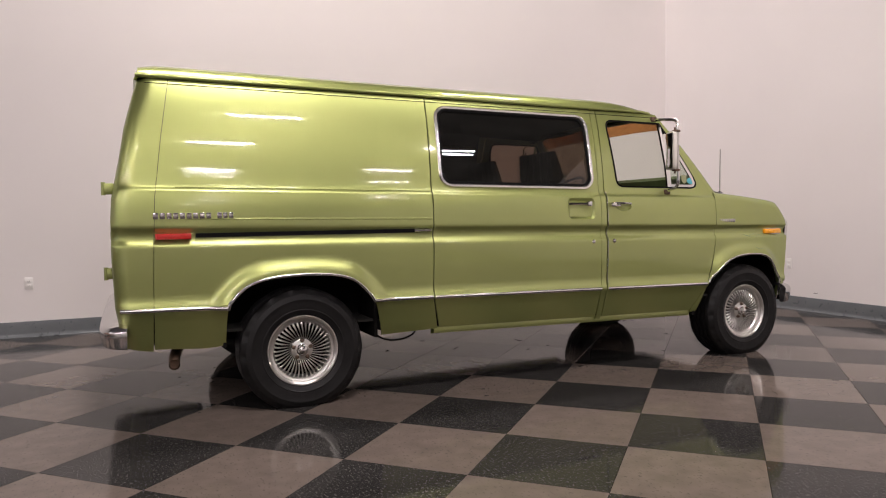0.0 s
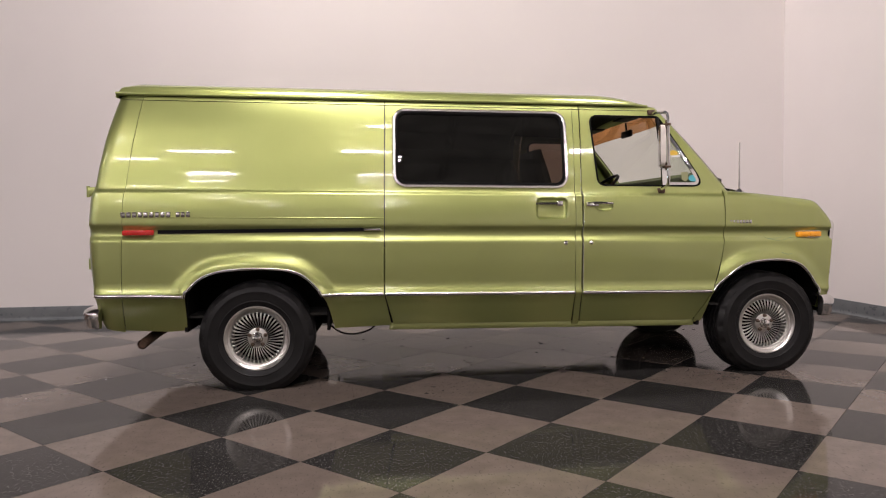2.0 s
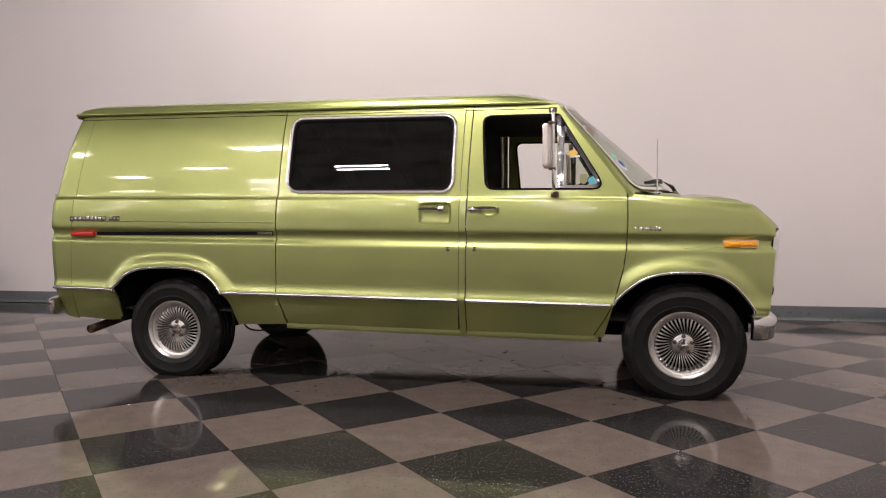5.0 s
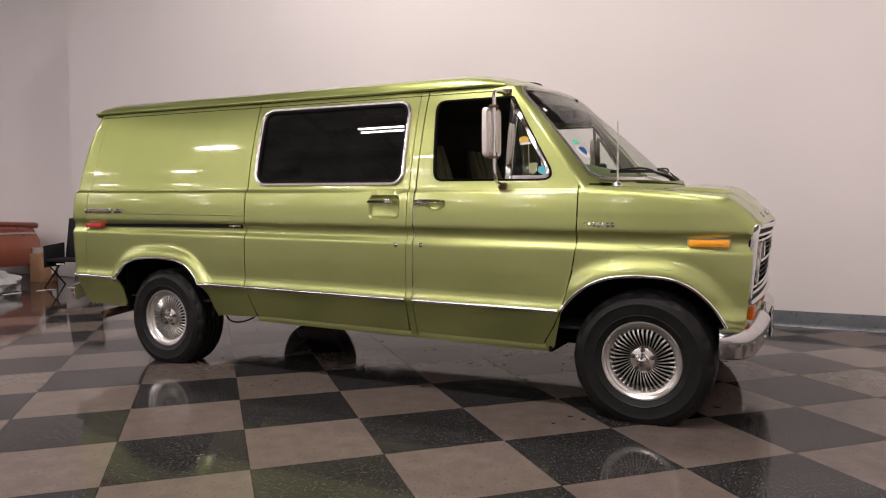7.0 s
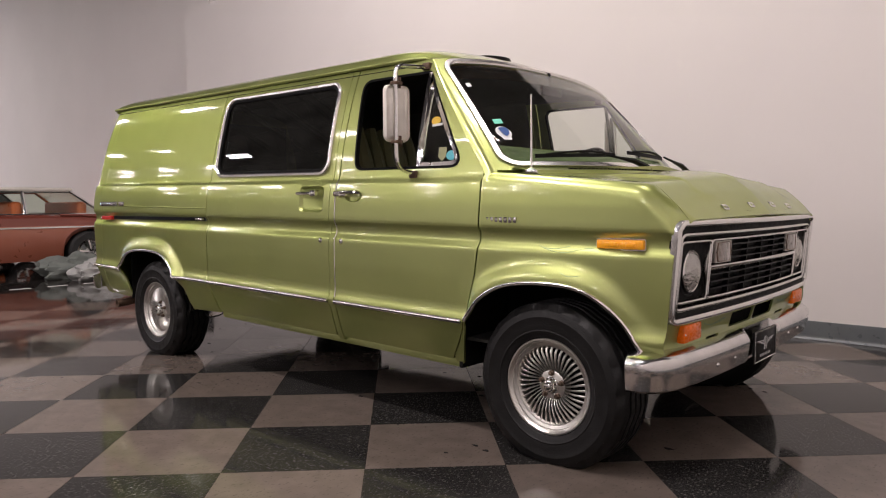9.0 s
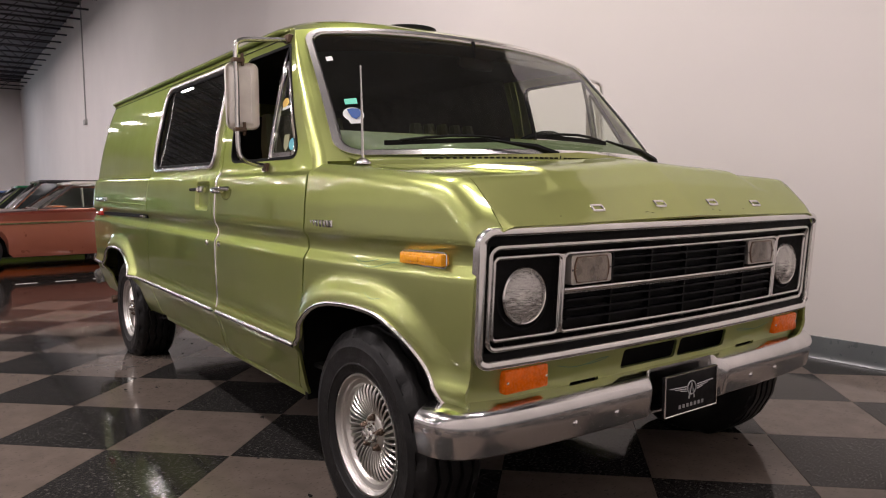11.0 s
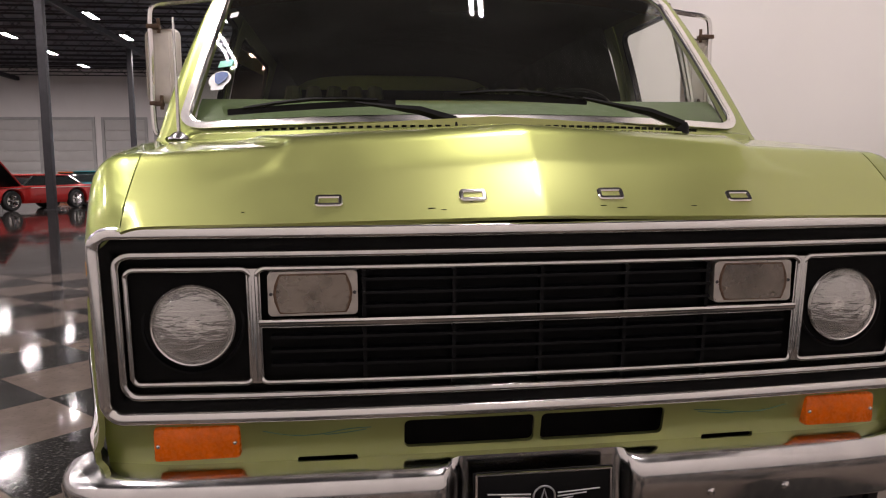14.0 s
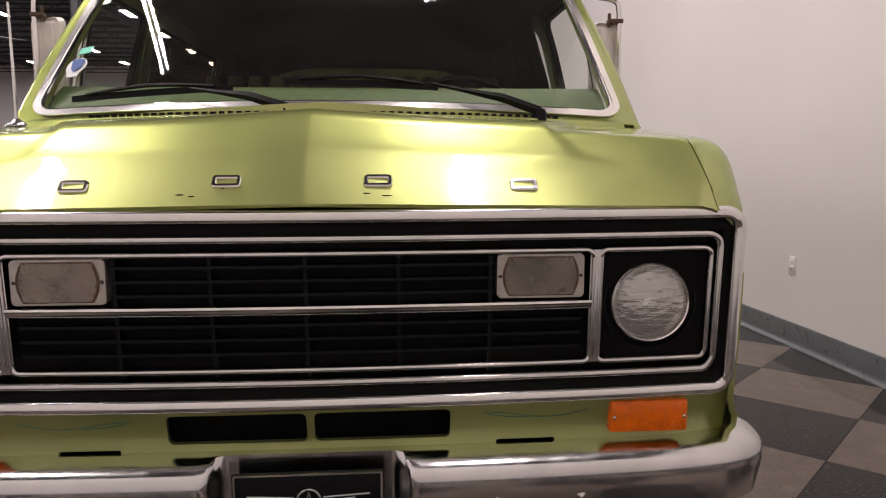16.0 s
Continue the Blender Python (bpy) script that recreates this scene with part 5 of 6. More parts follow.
# badges as plain bright blocks
for i, (x, w) in enumerate([(-2.555 + 0.034 * k, 0.026) for k in range(9)] + [(-2.225 + 0.031 * k, 0.024) for k in range(3)]):
    bm = boxed(x, x + w, -1.056, -1.040, 1.122, 1.156, 0.003)
    part("badge_block", bm, GRILLE_CHROME, van)
for k in range(7):
    x = 1.443 + 0.0245 * k
    bm = boxed(x, x + 0.019, -1.043 + 0.006 * k / 7, -1.020, 1.040, 1.066, 0.003)
    part("badge_block", bm, GRILLE_CHROME, van)

# sliding door track
bm = boxed(-2.34, -0.95, -1.041, -1.0, 1.018, 1.042)
part("door_track", bm, BLACK, van, "black recessed track of the sliding door")
bm = bmesh.new()
tube(bm, [(-0.95, -1.058, 1.030), (-1.04, -1.058, 1.030), (-1.052, -1.05, 1.03)], 0.008, 8)
part("track_roller_arm", bm, DULL_CHROME, van)

# rear door hinges
for z in (1.29, 0.83):
    bm = bmesh.new()
    box(bm, -2.80, -2.74, -0.91, -0.83, z - 0.03, z + 0.03, 0.008)
    tube(bm, [(-2.795, -0.90, z - 0.035), (-2.795, -0.90, z + 0.035)], 0.011, 8)
    part("hinge", bm, PAINT, van)

# mirrors on tall brackets
def side_mirror(sgn, tuck=0.0):
    bm = bmesh.new()
    arm = curve_through([(0.945, -0.87, 1.815), (0.95, -1.02 + tuck, 1.80), (0.958, -1.10 + tuck, 1.785), (0.962, -1.122 + tuck, 1.745), (0.964, -1.122 + tuck, 1.6), (0.966, -1.125 + tuck, 1.36), (0.966, -1.105 + tuck, 1.305), (0.955, -1.05 + tuck * 0.5, 1.285), (0.965, -1.005, 1.277)], 4)
    tube(bm, arm, 0.0105, 8)
    m = part("side_mirror", mirrored(bm) if sgn > 0 else bm, DULL_CHROME, van, "tall white-backed side mirror on a tubular bracket")
    bm = bmesh.new()
    box(bm, -0.032, 0.0, -0.068, 0.068, -0.138, 0.138, 0.030, 4)
    for v in bm.verts:
        if v.co.x < -0.02:
            v.co.y *= 0.92
            v.co.z *= 0.97
    T = Matrix.Translation((0.921, -1.085 + tuck * 1.2, 1.565)) @ Matrix.Rotation(radians(-18), 4, "Z") @ Matrix.Rotation(math.pi, 4, "Z")
    shell = bm
    shell.transform(T)
    part("shell", mirrored(shell) if sgn > 0 else shell, MIRROR_WHITE, m)
    bm = boxed(-0.001, 0.004, -0.058, 0.058, -0.126, 0.126, 0.002)
    bm.transform(T)
    part("mirror_glass", mirrored(bm) if sgn > 0 else bm, CHROME, m)
    bm = bmesh.new()
    box(bm, -0.037, -0.030, -0.040, -0.034, -0.112, 0.112, 0.003)
    bm.transform(T)
    part("back_rib", mirrored(bm) if sgn > 0 else bm, MIRROR_WHITE, m)
    bm = bmesh.new()
    box(bm, -0.037, -0.030, 0.030, 0.036, -0.112, 0.112, 0.003)
    bm.transform(T)
    part("back_rib", mirrored(bm) if sgn > 0 else bm, MIRROR_WHITE, m)
    for z in (1.705, 1.425):
        bm = bmesh.new()
        box(bm, 0.936, 0.978, -1.136 + tuck, -1.090 + tuck * 1.2, z - 0.008, z + 0.008, 0.003)
        tube(bm, [(0.962, -1.095 + tuck * 1.2, z - 0.022), (0.962, -1.095 + tuck * 1.2, z + 0.030)], 0.007, 6)
        part("clamp", mirrored(bm) if sgn > 0 else bm, RUST, m)
    for p in ((0.945, -0.875, 1.818), (0.966, -1.0, 1.272)):
        bm = boxed(p[0] - 0.025, p[0] + 0.025, p[1] - 0.02, p[1] + 0.03, p[2] - 0.018, p[2] + 0.018, 0.006)
        part("foot", mirrored(bm) if sgn > 0 else bm, RUST, m)


side_mirror(-1)
side_mirror(1, 0.055)

# aerial
bm = bmesh.new()
lathe(bm, [(0.0, 0.024), (0.010, 0.022), (0.022, 0.012), (0.030, 0.006), (0.032, 0.0)], 16, "z", (1.592, -0.897, 1.262))
aerial = part("aerial", bm, DULL_CHROME, van, "thin telescopic aerial on the front wing")
bm = bmesh.new()
tube(bm, [(1.592, -0.897, 1.275), (1.592, -0.898, 1.45), (1.592, -0.90, 1.61)], [0.0055, 0.0045, 0.0035], 6)
part("mast", bm, DULL_CHROME, aerial)

# wipers
def wiper(pivot, tip_s, tip_t, blade):
    piv = Vector(pivot)
    tip = screen(tip_s, tip_t) + Vector((0.03, 0, 0.02))
    bm = bmesh.new()
    lathe(bm, [(0.0, 0.022), (0.014, 0.02), (0.02, 0.008), (0.021, -0.03)], 14, "z", piv)
    d = tip - piv
    arm = [piv + Vector((0, 0, 0.012)), piv + d * 0.35 + Vector((0.008, 0, 0.018)), piv + d * 0.7 + Vector((0.004, 0, 0.008)), tip]
    tube(bm, arm, [0.016, 0.014, 0.007, 0.005], 6)
    w = part("wiper", bm, BLACK_GLOSS, van, "black windscreen wiper resting on the glass")
    bm = bmesh.new()
    pts = [screen(blade[0] + (blade[2] - blade[0]) * k / 10, blade[1] + (blade[3] - blade[1]) * k / 10) + Vector((0.014, 0, 0.010)) for k in range(11)]
    sweep(bm, pts, [(-0.004, -0.010), (0.004, -0.010), (0.004, 0.008), (-0.004, 0.008)])
    part("blade", bm, BLACK_GLOSS, w)
    bm = bmesh.new()
    tube(bm, [pts[1] + Vector((0.006, 0, 0.006)), pts[3] + Vector((0.012, 0, 0.014)), pts[5] + Vector((0.014, 0, 0.018)), pts[7] + Vector((0.012, 0, 0.014)), pts[9] + Vector((0.006, 0, 0.006))], 0.006, 6)
    part("bridge", bm, BLACK_GLOSS, w)


wiper((1.772, -0.106, 1.292), -0.40, 0.075, (-0.80, 0.075, -0.28, 0.095))
wiper((1.690, 0.607, 1.288), 0.31, 0.10, (-0.13, 0.125, 0.33, 0.105))

# pinstripes
def stripe(pts, f, parent=van):
    bm = bmesh.new()
    tube(bm, along_side(curve_through(pts, 6), 0.0005, f) if f in (side, nose) else [f(*p) + Vector((0.001, 0, 0)) for p in curve_through(pts, 6)], 0.0009, 4)
    part("pinstripe", bm, TEAL, parent)


stripe([(1.70, 0.968), (1.76, 0.950), (1.83, 0.944), (1.90, 0.962), (1.95, 0.966)], nose)
stripe([(1.72, 0.960), (1.78, 0.958), (1.84, 0.970)], nose)
stripe([(1.82, 0.862), (1.86, 0.848), (1.90, 0.852)], nose)
for sg in (-1, 1):
    stripe([(0.60 * sg, 0.645), (0.54 * sg, 0.632), (0.48 * sg, 0.632), (0.42 * sg, 0.642), (0.37 * sg, 0.644)], valance)
    stripe([(0.47 * sg, 0.630), (0.42 * sg, 0.634), (0.38 * sg, 0.640)], valance)

# dealer plate: bright border, a winged ring and a row of bars
bm = bmesh.new()
for a, b in (((-0.150, 0.421), (0.150, 0.421)), ((0.150, 0.421), (0.150, 0.563)), ((0.150, 0.563), (-0.150, 0.563)), ((-0.150, 0.563), (-0.150, 0.421))):
    tube(bm, [(2.330, a[0], a[1]), (2.330, b[0], b[1])], 0.003, 5)
bm.transform(RAKE @ Matrix.Translation((0, 0, -0.016)))
part("border", bm, DULL_CHROME, plate)
bm = bmesh.new()
tube(bm, [(2.3295, 0.024 * math.cos(2 * math.pi * k / 24), 0.506 + 0.024 * math.sin(2 * math.pi * k / 24)) for k in range(24)], 0.0022, 5, closed=True)
tube(bm, [(2.3295, -0.016, 0.468), (2.3295, 0.0, 0.523), (2.3295, 0.016, 0.468)], 0.003, 5)
bm.transform(RAKE @ Matrix.Translation((0, 0, -0.016)))
part("emblem", bm, BAR, plate)
for sg in (-1, 1):
    bm = bmesh.new()
    for k in range(3):
        tube(bm, [(2.3295, sg * 0.03, 0.513 - 0.008 * k), (2.3295, sg * (0.125 - 0.03 * k), 0.518 - 0.008 * k)], 0.0018, 4)
    bm.transform(RAKE @ Matrix.Translation((0, 0, -0.016)))
    part("emblem_wing", bm, BAR, plate)
for k in range(7):
    y = -0.066 + 0.022 * k
    bm = boxed(2.3285, 2.330, y - 0.006, y + 0.006, 0.439, 0.452)
    bm.transform(RAKE @ Matrix.Translation((0, 0, -0.016)))
    part("print_bar", bm, BAR, plate)

# ---- cabin ----
bm = bmesh.new()
rows = []
for i in range(25):
    y = -0.88 + 1.76 * i / 24
    xf = screen(y / 0.965, 0.0).x - 0.035
    rows.append([bm.verts.new(RAKE @ Vector(p)) for p in ((xf, y, 1.300), (xf * 0.66 + 0.442, y, 1.352), (xf * 0.33 + 0.871, y, 1.398), (1.30, y, 1.425), (1.27, y, 1.40), (1.28, y, 0.95), (xf, y, 0.95))])
for A, B in zip(rows, rows[1:]):
    for j in range(7):
        bm.faces.new((A[j], B[j], B[(j + 1) % 7], A[(j + 1) % 7]))
part("dashboard", bm, DASH, van, "green padded dashboard")
bm = bmesh.new()
ctr = Vector((1.02, 0.43, 1.33))
tilt = Matrix.Rotation(radians(52), 3, "Y")
tube(bm, [ctr + tilt @ Vector((0, 0.205 * math.cos(2 * math.pi * k / 32), 0.205 * math.sin(2 * math.pi * k / 32))) for k in range(32)], 0.014, 8, closed=True)
tube(bm, [ctr + tilt @ Vector((0, -0.2, 0)), ctr + tilt @ Vector((0.02, 0, 0)), ctr + tilt @ Vector((0, 0.2, 0))], 0.014, 6)
tube(bm, [ctr, ctr + tilt @ Vector((0.35, 0, 0.0))], 0.03, 8)
part("steering_wheel", bm, BLACK_GLOSS, van, "black steering wheel")


def cabin_seat(y):
    bm = boxed(0.30, 0.82, y - 0.26, y + 0.26, 0.72, 0.90, 0.05, 3)
    st = part("seat", bm, VINYL, van, "olive vinyl front seat with ribbed back")
    for k in range(5):
        yy = y - 0.20 + 0.10 * k
        bm = bmesh.new()
        tube(bm, [(0.38, yy, 0.88), (0.30, yy, 1.10), (0.21, yy, 1.42), (0.18, yy, 1.58)], [0.055, 0.062, 0.058, 0.034], 8)
        part("back_rib", bm, VINYL, st)
    bm = boxed(0.30, 0.75, y - 0.2, y + 0.2, 0.48, 0.73)
    part("seat_base", bm, BLACK, st)


cabin_seat(-0.47)
cabin_seat(0.47)
bm = bmesh.new()
box(bm, -2.6, 1.45, -0.95, 0.95, 0.47, 0.485)
part("cabin_floor", bm, CARPET, van)
bm = bmesh.new()
rows = []
for x in (-2.58, -1.5, -0.5, 0.3, 0.8, 0.98):
    rows.append([bm.verts.new(RAKE @ (roof_point(x, s) - Vector((0, 0, 0.035)))) for s in [-0.995 + 0.199 * k / 1.6 for k in range(17)]])
for A, B in zip(rows, rows[1:]):
    for j in range(16):
        bm.faces.new((A[j], A[j + 1], B[j + 1], B[j]))
part("headliner", bm, HEAD, van)
# dark lining of the load space
bm = bmesh.new()
for s in (-1, 1):
    for x0, x1 in ((-2.6, -0.90), (-0.90, 0.33)):
        if s < 0 and x0 > -1:
            box(bm, x0, x1, s * 0.965 - 0.005, s * 0.965 + 0.005, 0.48, 1.285)
            continue
        rr = [bm.verts.new((x, s * (WIDTH(z) - 0.03), z)) for x in (x0, x1) for z in (0.90, 1.05, 1.3, 1.55, 1.88)]
        for k in range(4):
            bm.faces.new((rr[k], rr[k + 1], rr[6 + k], rr[5 + k]))
box(bm, -2.59, -2.575, -0.80, 0.80, 0.48, 1.85)
bm.transform(RAKE)
part("load_space_lining", bm, LINING, van)
bm = bmesh.new()
box(bm, 1.10, 1.125, -0.10, 0.10, 1.745, 1.80, 0.008)
tube(bm, [(1.11, 0, 1.80), (1.10, 0, 1.88)], 0.008, 6)
part("rear_view_mirror", bm, BLACK_GLOSS, van)
for y in (-0.45, 0.45):
    bm = boxed(0.90, 1.02, y - 0.2, y + 0.2, 1.835, 1.85, 0.005)
    part("sun_visor", bm, HEAD, van)
bm = bmesh.new()
for k in range(17):
    y = -0.176 + 0.022 * k
    hw = 0.085 * math.sqrt(max(0.05, 1 - (y / 0.185) ** 2))
    for x in (1.50 - hw, 1.50):
        p = RAKE @ Vector((x, y - 0.015, 1.352 + (1.50 - x) * 0.31 + 0.006))
        q = RAKE @ Vector((x + hw, y - 0.015, 1.352 + (1.50 - x - hw) * 0.31 + 0.006))
        tube(bm, [p, q], 0.004, 5)
part("speaker_grille", bm, VINYL, van)

# ---- hall fittings ----
DOOR_GREY = material("pale_overhead_door", (0.50, 0.48, 0.46), 0.6, 0, 0, 0.05, 1.2)
FRAME_GREY = material("grey_door_frame", (0.38, 0.37, 0.36), 0.6, 0, 0, 0.08, 1.5)
PLASTIC_WHITE = material("white_plastic_plate", (0.78, 0.76, 0.73), 0.4, 0, 0, 0.03, 9)
DAYLIGHT = material("bright_daylight", (0.9, 0.95, 1.0), 0.9, spread=0, emission=(0.60, 0.80, 1.0), strength=22)
LIT_PANE = material("lit_door_pane", (0.8, 0.7, 0.6), 0.5, spread=0, emission=(1.0, 0.75, 0.55), strength=0.5)
CARDBOARD = material("brown_cardboard", (0.30, 0.17, 0.09), 0.8, 0, 0, 0.1, 6)
CLOTH = material("pale_crumpled_cloth", (0.36, 0.36, 0.345), 0.9, 0, 0, 0.12, 9)

for x, y, face in ((-0.593, BACK_Y, "y"), (-3.59, BACK_Y, "y"), (FRONT_X, 0.874, "x"), (FRONT_X, 0.685, "x")):
    ob = empty("wall_outlet")
    if face == "y":
        part("plate", boxed(x - 0.036, x + 0.036, y - 0.006, y + 0.001, 0.462, 0.576, 0.003), PLASTIC_WHITE, ob)
        for z in (0.498, 0.540):
            part("socket", boxed(x - 0.016, x + 0.016, y - 0.009, y - 0.004, z - 0.013, z + 0.013, 0.003), PLASTIC_WHITE, ob)
            for dx in (-0.006, 0.006):
                part("slot", boxed(x + dx - 0.0012, x + dx + 0.0012, y - 0.0095, y - 0.008, z - 0.004, z + 0.006), BLACK, ob)
    else:
        part("plate", boxed(x - 0.006, x + 0.001, y - 0.036, y + 0.036, 0.462, 0.576, 0.003), PLASTIC_WHITE, ob)
        for z in (0.498, 0.540):
            part("socket", boxed(x - 0.009, x - 0.004, y - 0.016, y + 0.016, z - 0.013, z + 0.013, 0.003), PLASTIC_WHITE, ob)
    tagged(ob, "white plastic wall socket plate low on the wall", "wall outlet", "wall outlets")

# overhead doors of the end wall
for i, y in enumerate((-1.9, -5.65, -9.35, -13.1, -16.8, -20.5, -24.2)):
    bm = bmesh.new()
    x = END_X + 0.002
    box(bm, x, x + 0.12, y - 1.62, y - 1.42, 0, 5.45)
    box(bm, x, x + 0.12, y + 1.42, y + 1.62, 0, 5.45)
    box(bm, x, x + 0.12, y - 1.42, y + 1.42, 5.25, 5.45)
    dr = tagged(part("door_%d" % (i + 1), bm, FRAME_GREY), "tall pale overhead door in a grey frame" if i != 1 else "overhead door raised a little with daylight below", kind="structure")
    lo = 2.75 if i == 1 else 0.0
    for k in range(7):
        z0, z1 = 0.75 * k, 0.75 * (k + 1) - 0.02
        if z1 > lo + 0.2:
            part("panel", boxed(x + 0.02, x + 0.06, y - 1.41, y + 1.41, max(z0, lo), min(z1, 5.24), 0.01), DOOR_GREY, dr)
    if i in (0, 2):
        part("vent_window", boxed(x + 0.06, x + 0.09, y - 0.55, y + 0.55, 3.3, 4.4, 0.01), FRAME_GREY, dr)
        for a in (-0.26, 0.26):
            for k in range(3):
                part("pane", boxed(x + 0.09, x + 0.095, y + a - 0.2, y + a + 0.2, 3.38 + 0.33 * k, 3.66 + 0.33 * k), LIT_PANE if i == 0 else FRAME_GREY, dr)
    if i == 1:
        part("daylight_opening", boxed(x + 0.01, x + 0.015, y - 1.40, y + 1.40, 1.30, 2.74), DAYLIGHT, dr)

# steel columns and roof joists
for x, y in ((-22.3, -10.6), (-38.0, -12.25), (-30.0, -24.0), (-14.0, -24.0)):
    bm = bmesh.new()
    box(bm, x - 0.13, x + 0.13, y - 0.13, y + 0.13, 0, TOP, 0.01)
    box(bm, x - 0.2, x + 0.2, y - 0.2, y + 0.2, 0, 0.03)
    tagged(part("column", bm, STEEL), "dark steel column holding the roof", kind="structure")
bm = bmesh.new()
for i in range(32):
    x = END_X + 0.8 + 1.75 * i
    box(bm, x - 0.05, x + 0.05, NEAR_Y, HALL_Y, TOP - 0.09, TOP - 0.01)
    box(bm, x - 0.04, x + 0.04, NEAR_Y, HALL_Y, TOP - 0.68, TOP - 0.62)
    y, k = NEAR_Y + 0.3, 0
    while y < HALL_Y - 0.7:
        a, b = (TOP - 0.65, TOP - 0.05) if k % 2 else (TOP - 0.05, TOP - 0.65)
        tube(bm, [(x, y, a), (x, y + 0.7, b)], 0.018, 4)
        y, k = y + 0.7, k + 1
tagged(part("roof_joists", bm, STEEL), "dark open-web steel roof joists", kind="structure")
bm = bmesh.new()
for y in (-24.0, -12.2, -2.2):
    box(bm, END_X, FRONT_X, y - 0.12, y + 0.12, TOP - 0.95, TOP - 0.68)
tagged(part("roof_girders", bm, STEEL), "dark steel roof girders", kind="structure")

# ceiling fan
fan = empty("ceiling_fan")
bm = bmesh.new()
tube(bm, [(-30.0, -17.5, 7.2), (-30.0, -17.5, TOP)], 0.03, 6)
lathe(bm, [(0.0, 7.05), (0.18, 7.08), (0.2, 7.2), (0.05, 7.3)], 12, "z", (-30.0, -17.5, 0))
part("motor", bm, FRAME_GREY, fan)
for k in range(3):
    bm = boxed(0.2, 1.5, -0.09, 0.09, 7.13, 7.145)
    bm.transform(Matrix.Translation((-30.0, -17.5, 0)) @ Matrix.Rotation(2.1 * k + 0.4, 4, "Z"))
    part("fan_blade", bm, FRAME_GREY, fan)
tagged(fan, "grey three-blade ceiling fan on a long rod", "ceiling fan")

# conduit on the hall wall
bm = bmesh.new()
tube(bm, [(-28.2, HALL_Y - 0.03, 4.3), (-28.2, HALL_Y - 0.03, TOP)], 0.025, 6)
box(bm, -28.4, -28.0, HALL_Y - 0.1, HALL_Y, 4.1, 4.3, 0.01)
tagged(part("conduit", bm, FRAME_GREY), "grey cable conduit running down the wall", "conduit")

# dashed line on the concrete
line = empty("floor_line")
for k in range(12):
    y = -3.2 + 0.48 * k
    part("dash", boxed(-7.29, -7.25, y, y + 0.26, -0.006, -0.002), PLASTIC_WHITE, line)
tagged(line, "white dashed line painted on the concrete", "floor marking")

# crumbs of dirt on the floor and scuffs on the wall
rng = random.Random(5)
bm = bmesh.new()
for k in range(46):
    x, y = rng.uniform(-2.4, 2.2), rng.uniform(-1.35, 0.9)
    r = rng.uniform(0.004, 0.014)
    c, a0 = Vector((x, y, 0.0)), rng.uniform(0, 6.28)
    n = 6
    top = [bm.verts.new(c + Vector((r * rng.uniform(0.5, 1.3) * math.cos(a0 + 6.283 * i / n) * 1.6, r * rng.uniform(0.5, 1.2) * math.sin(a0 + 6.283 * i / n), 0.0022))) for i in range(n)]
    low = [bm.verts.new((v.co.x, v.co.y, 0.0002)) for v in top]
    bm.faces.new(top)
    for i in range(n):
        bm.faces.new((top[i], low[i], low[(i + 1) % n], top[(i + 1) % n]))
tagged(part("floor_crumbs", bm, SHADOW), "small dark crumbs of dirt scattered on the tiles", kind="stuff")
SCUFF = material("dark_rubber_scuff", (0.16, 0.14, 0.13), 0.7, 0, 0, 0.4, 40)
for y0, y1, z0, z1 in ((-1.62, -1.48, 0.176, 0.168), (-0.62, -0.50, 0.182, 0.176), (0.30, 0.37, 0.21, 0.20)):
    bm = bmesh.new()
    tube(bm, [(FRONT_X, y0, z0), (FRONT_X, (y0 + y1) / 2, (z0 + z1) / 2 + 0.003), (FRONT_X, y1, z1)], [0.002, 0.004, 0.002], 6)
    tagged(part("wall_scuff", bm, SCUFF), "dark rubber scuff on the white wall", kind="structure")

# cardboard box and dropped cloth by the parked car
crate = empty("cardboard_box")
part("carton", boxed(-8.62, -8.32, 2.38, 2.66, -0.005, 0.46, 0.006), CARDBOARD, crate)
part("flap", boxed(-8.60, -8.34, 2.66, 2.80, 0.440, 0.446, 0.002), CARDBOARD, crate)
part("label_sheet", boxed(-8.319, -8.317, 2.55, 2.62, 0.12, 0.26), PLASTIC_WHITE, crate)
tagged(crate, "open brown cardboard box on the concrete floor", "box")
# black folding chair by the wall
CANVAS = material("black_canvas", (0.010, 0.010, 0.012), 0.8, 0, 0, 0.25, 14, bump=0.3, bump_scale=60, spec=0.25)
chair = empty("folding_chair")
bm = boxed(-0.26, 0.26, -0.025, 0.025, 0.0, 0.62, 0.02, 3)
bm.transform(Matrix.Translation((0, 0.24, 0.42)) @ Matrix.Rotation(radians(-12), 4, "X"))
part("backrest", bm, CANVAS, chair)
part("seat", boxed(-0.27, 0.27, -0.26, 0.24, 0.38, 0.43, 0.02, 3), CANVAS, chair)
for sx in (-0.29, 0.29):
    bm = bmesh.new()
    box(bm, sx - 0.012, sx + 0.012, -0.27, 0.25, 0.30, 0.64, 0.008)
    for v in bm.verts:
        if v.co.z > 0.5:
            v.co.z += 0.06 * v.co.y
    part("side_panel", bm, CANVAS, chair)
    for y0, y1 in ((-0.27, 0.25), (0.25, -0.27)):
        bm = bmesh.new()
        tube(bm, [(sx, y0, 0.0), (sx, y1, 0.42)], 0.011, 8)
        part("leg", bm, BLACK_GLOSS, chair)
chair.matrix_basis = pose(-7.42, 2.30, -0.005, 0, 0, 24)
tagged(chair, "black canvas folding chair standing near the wall corner", "chair")
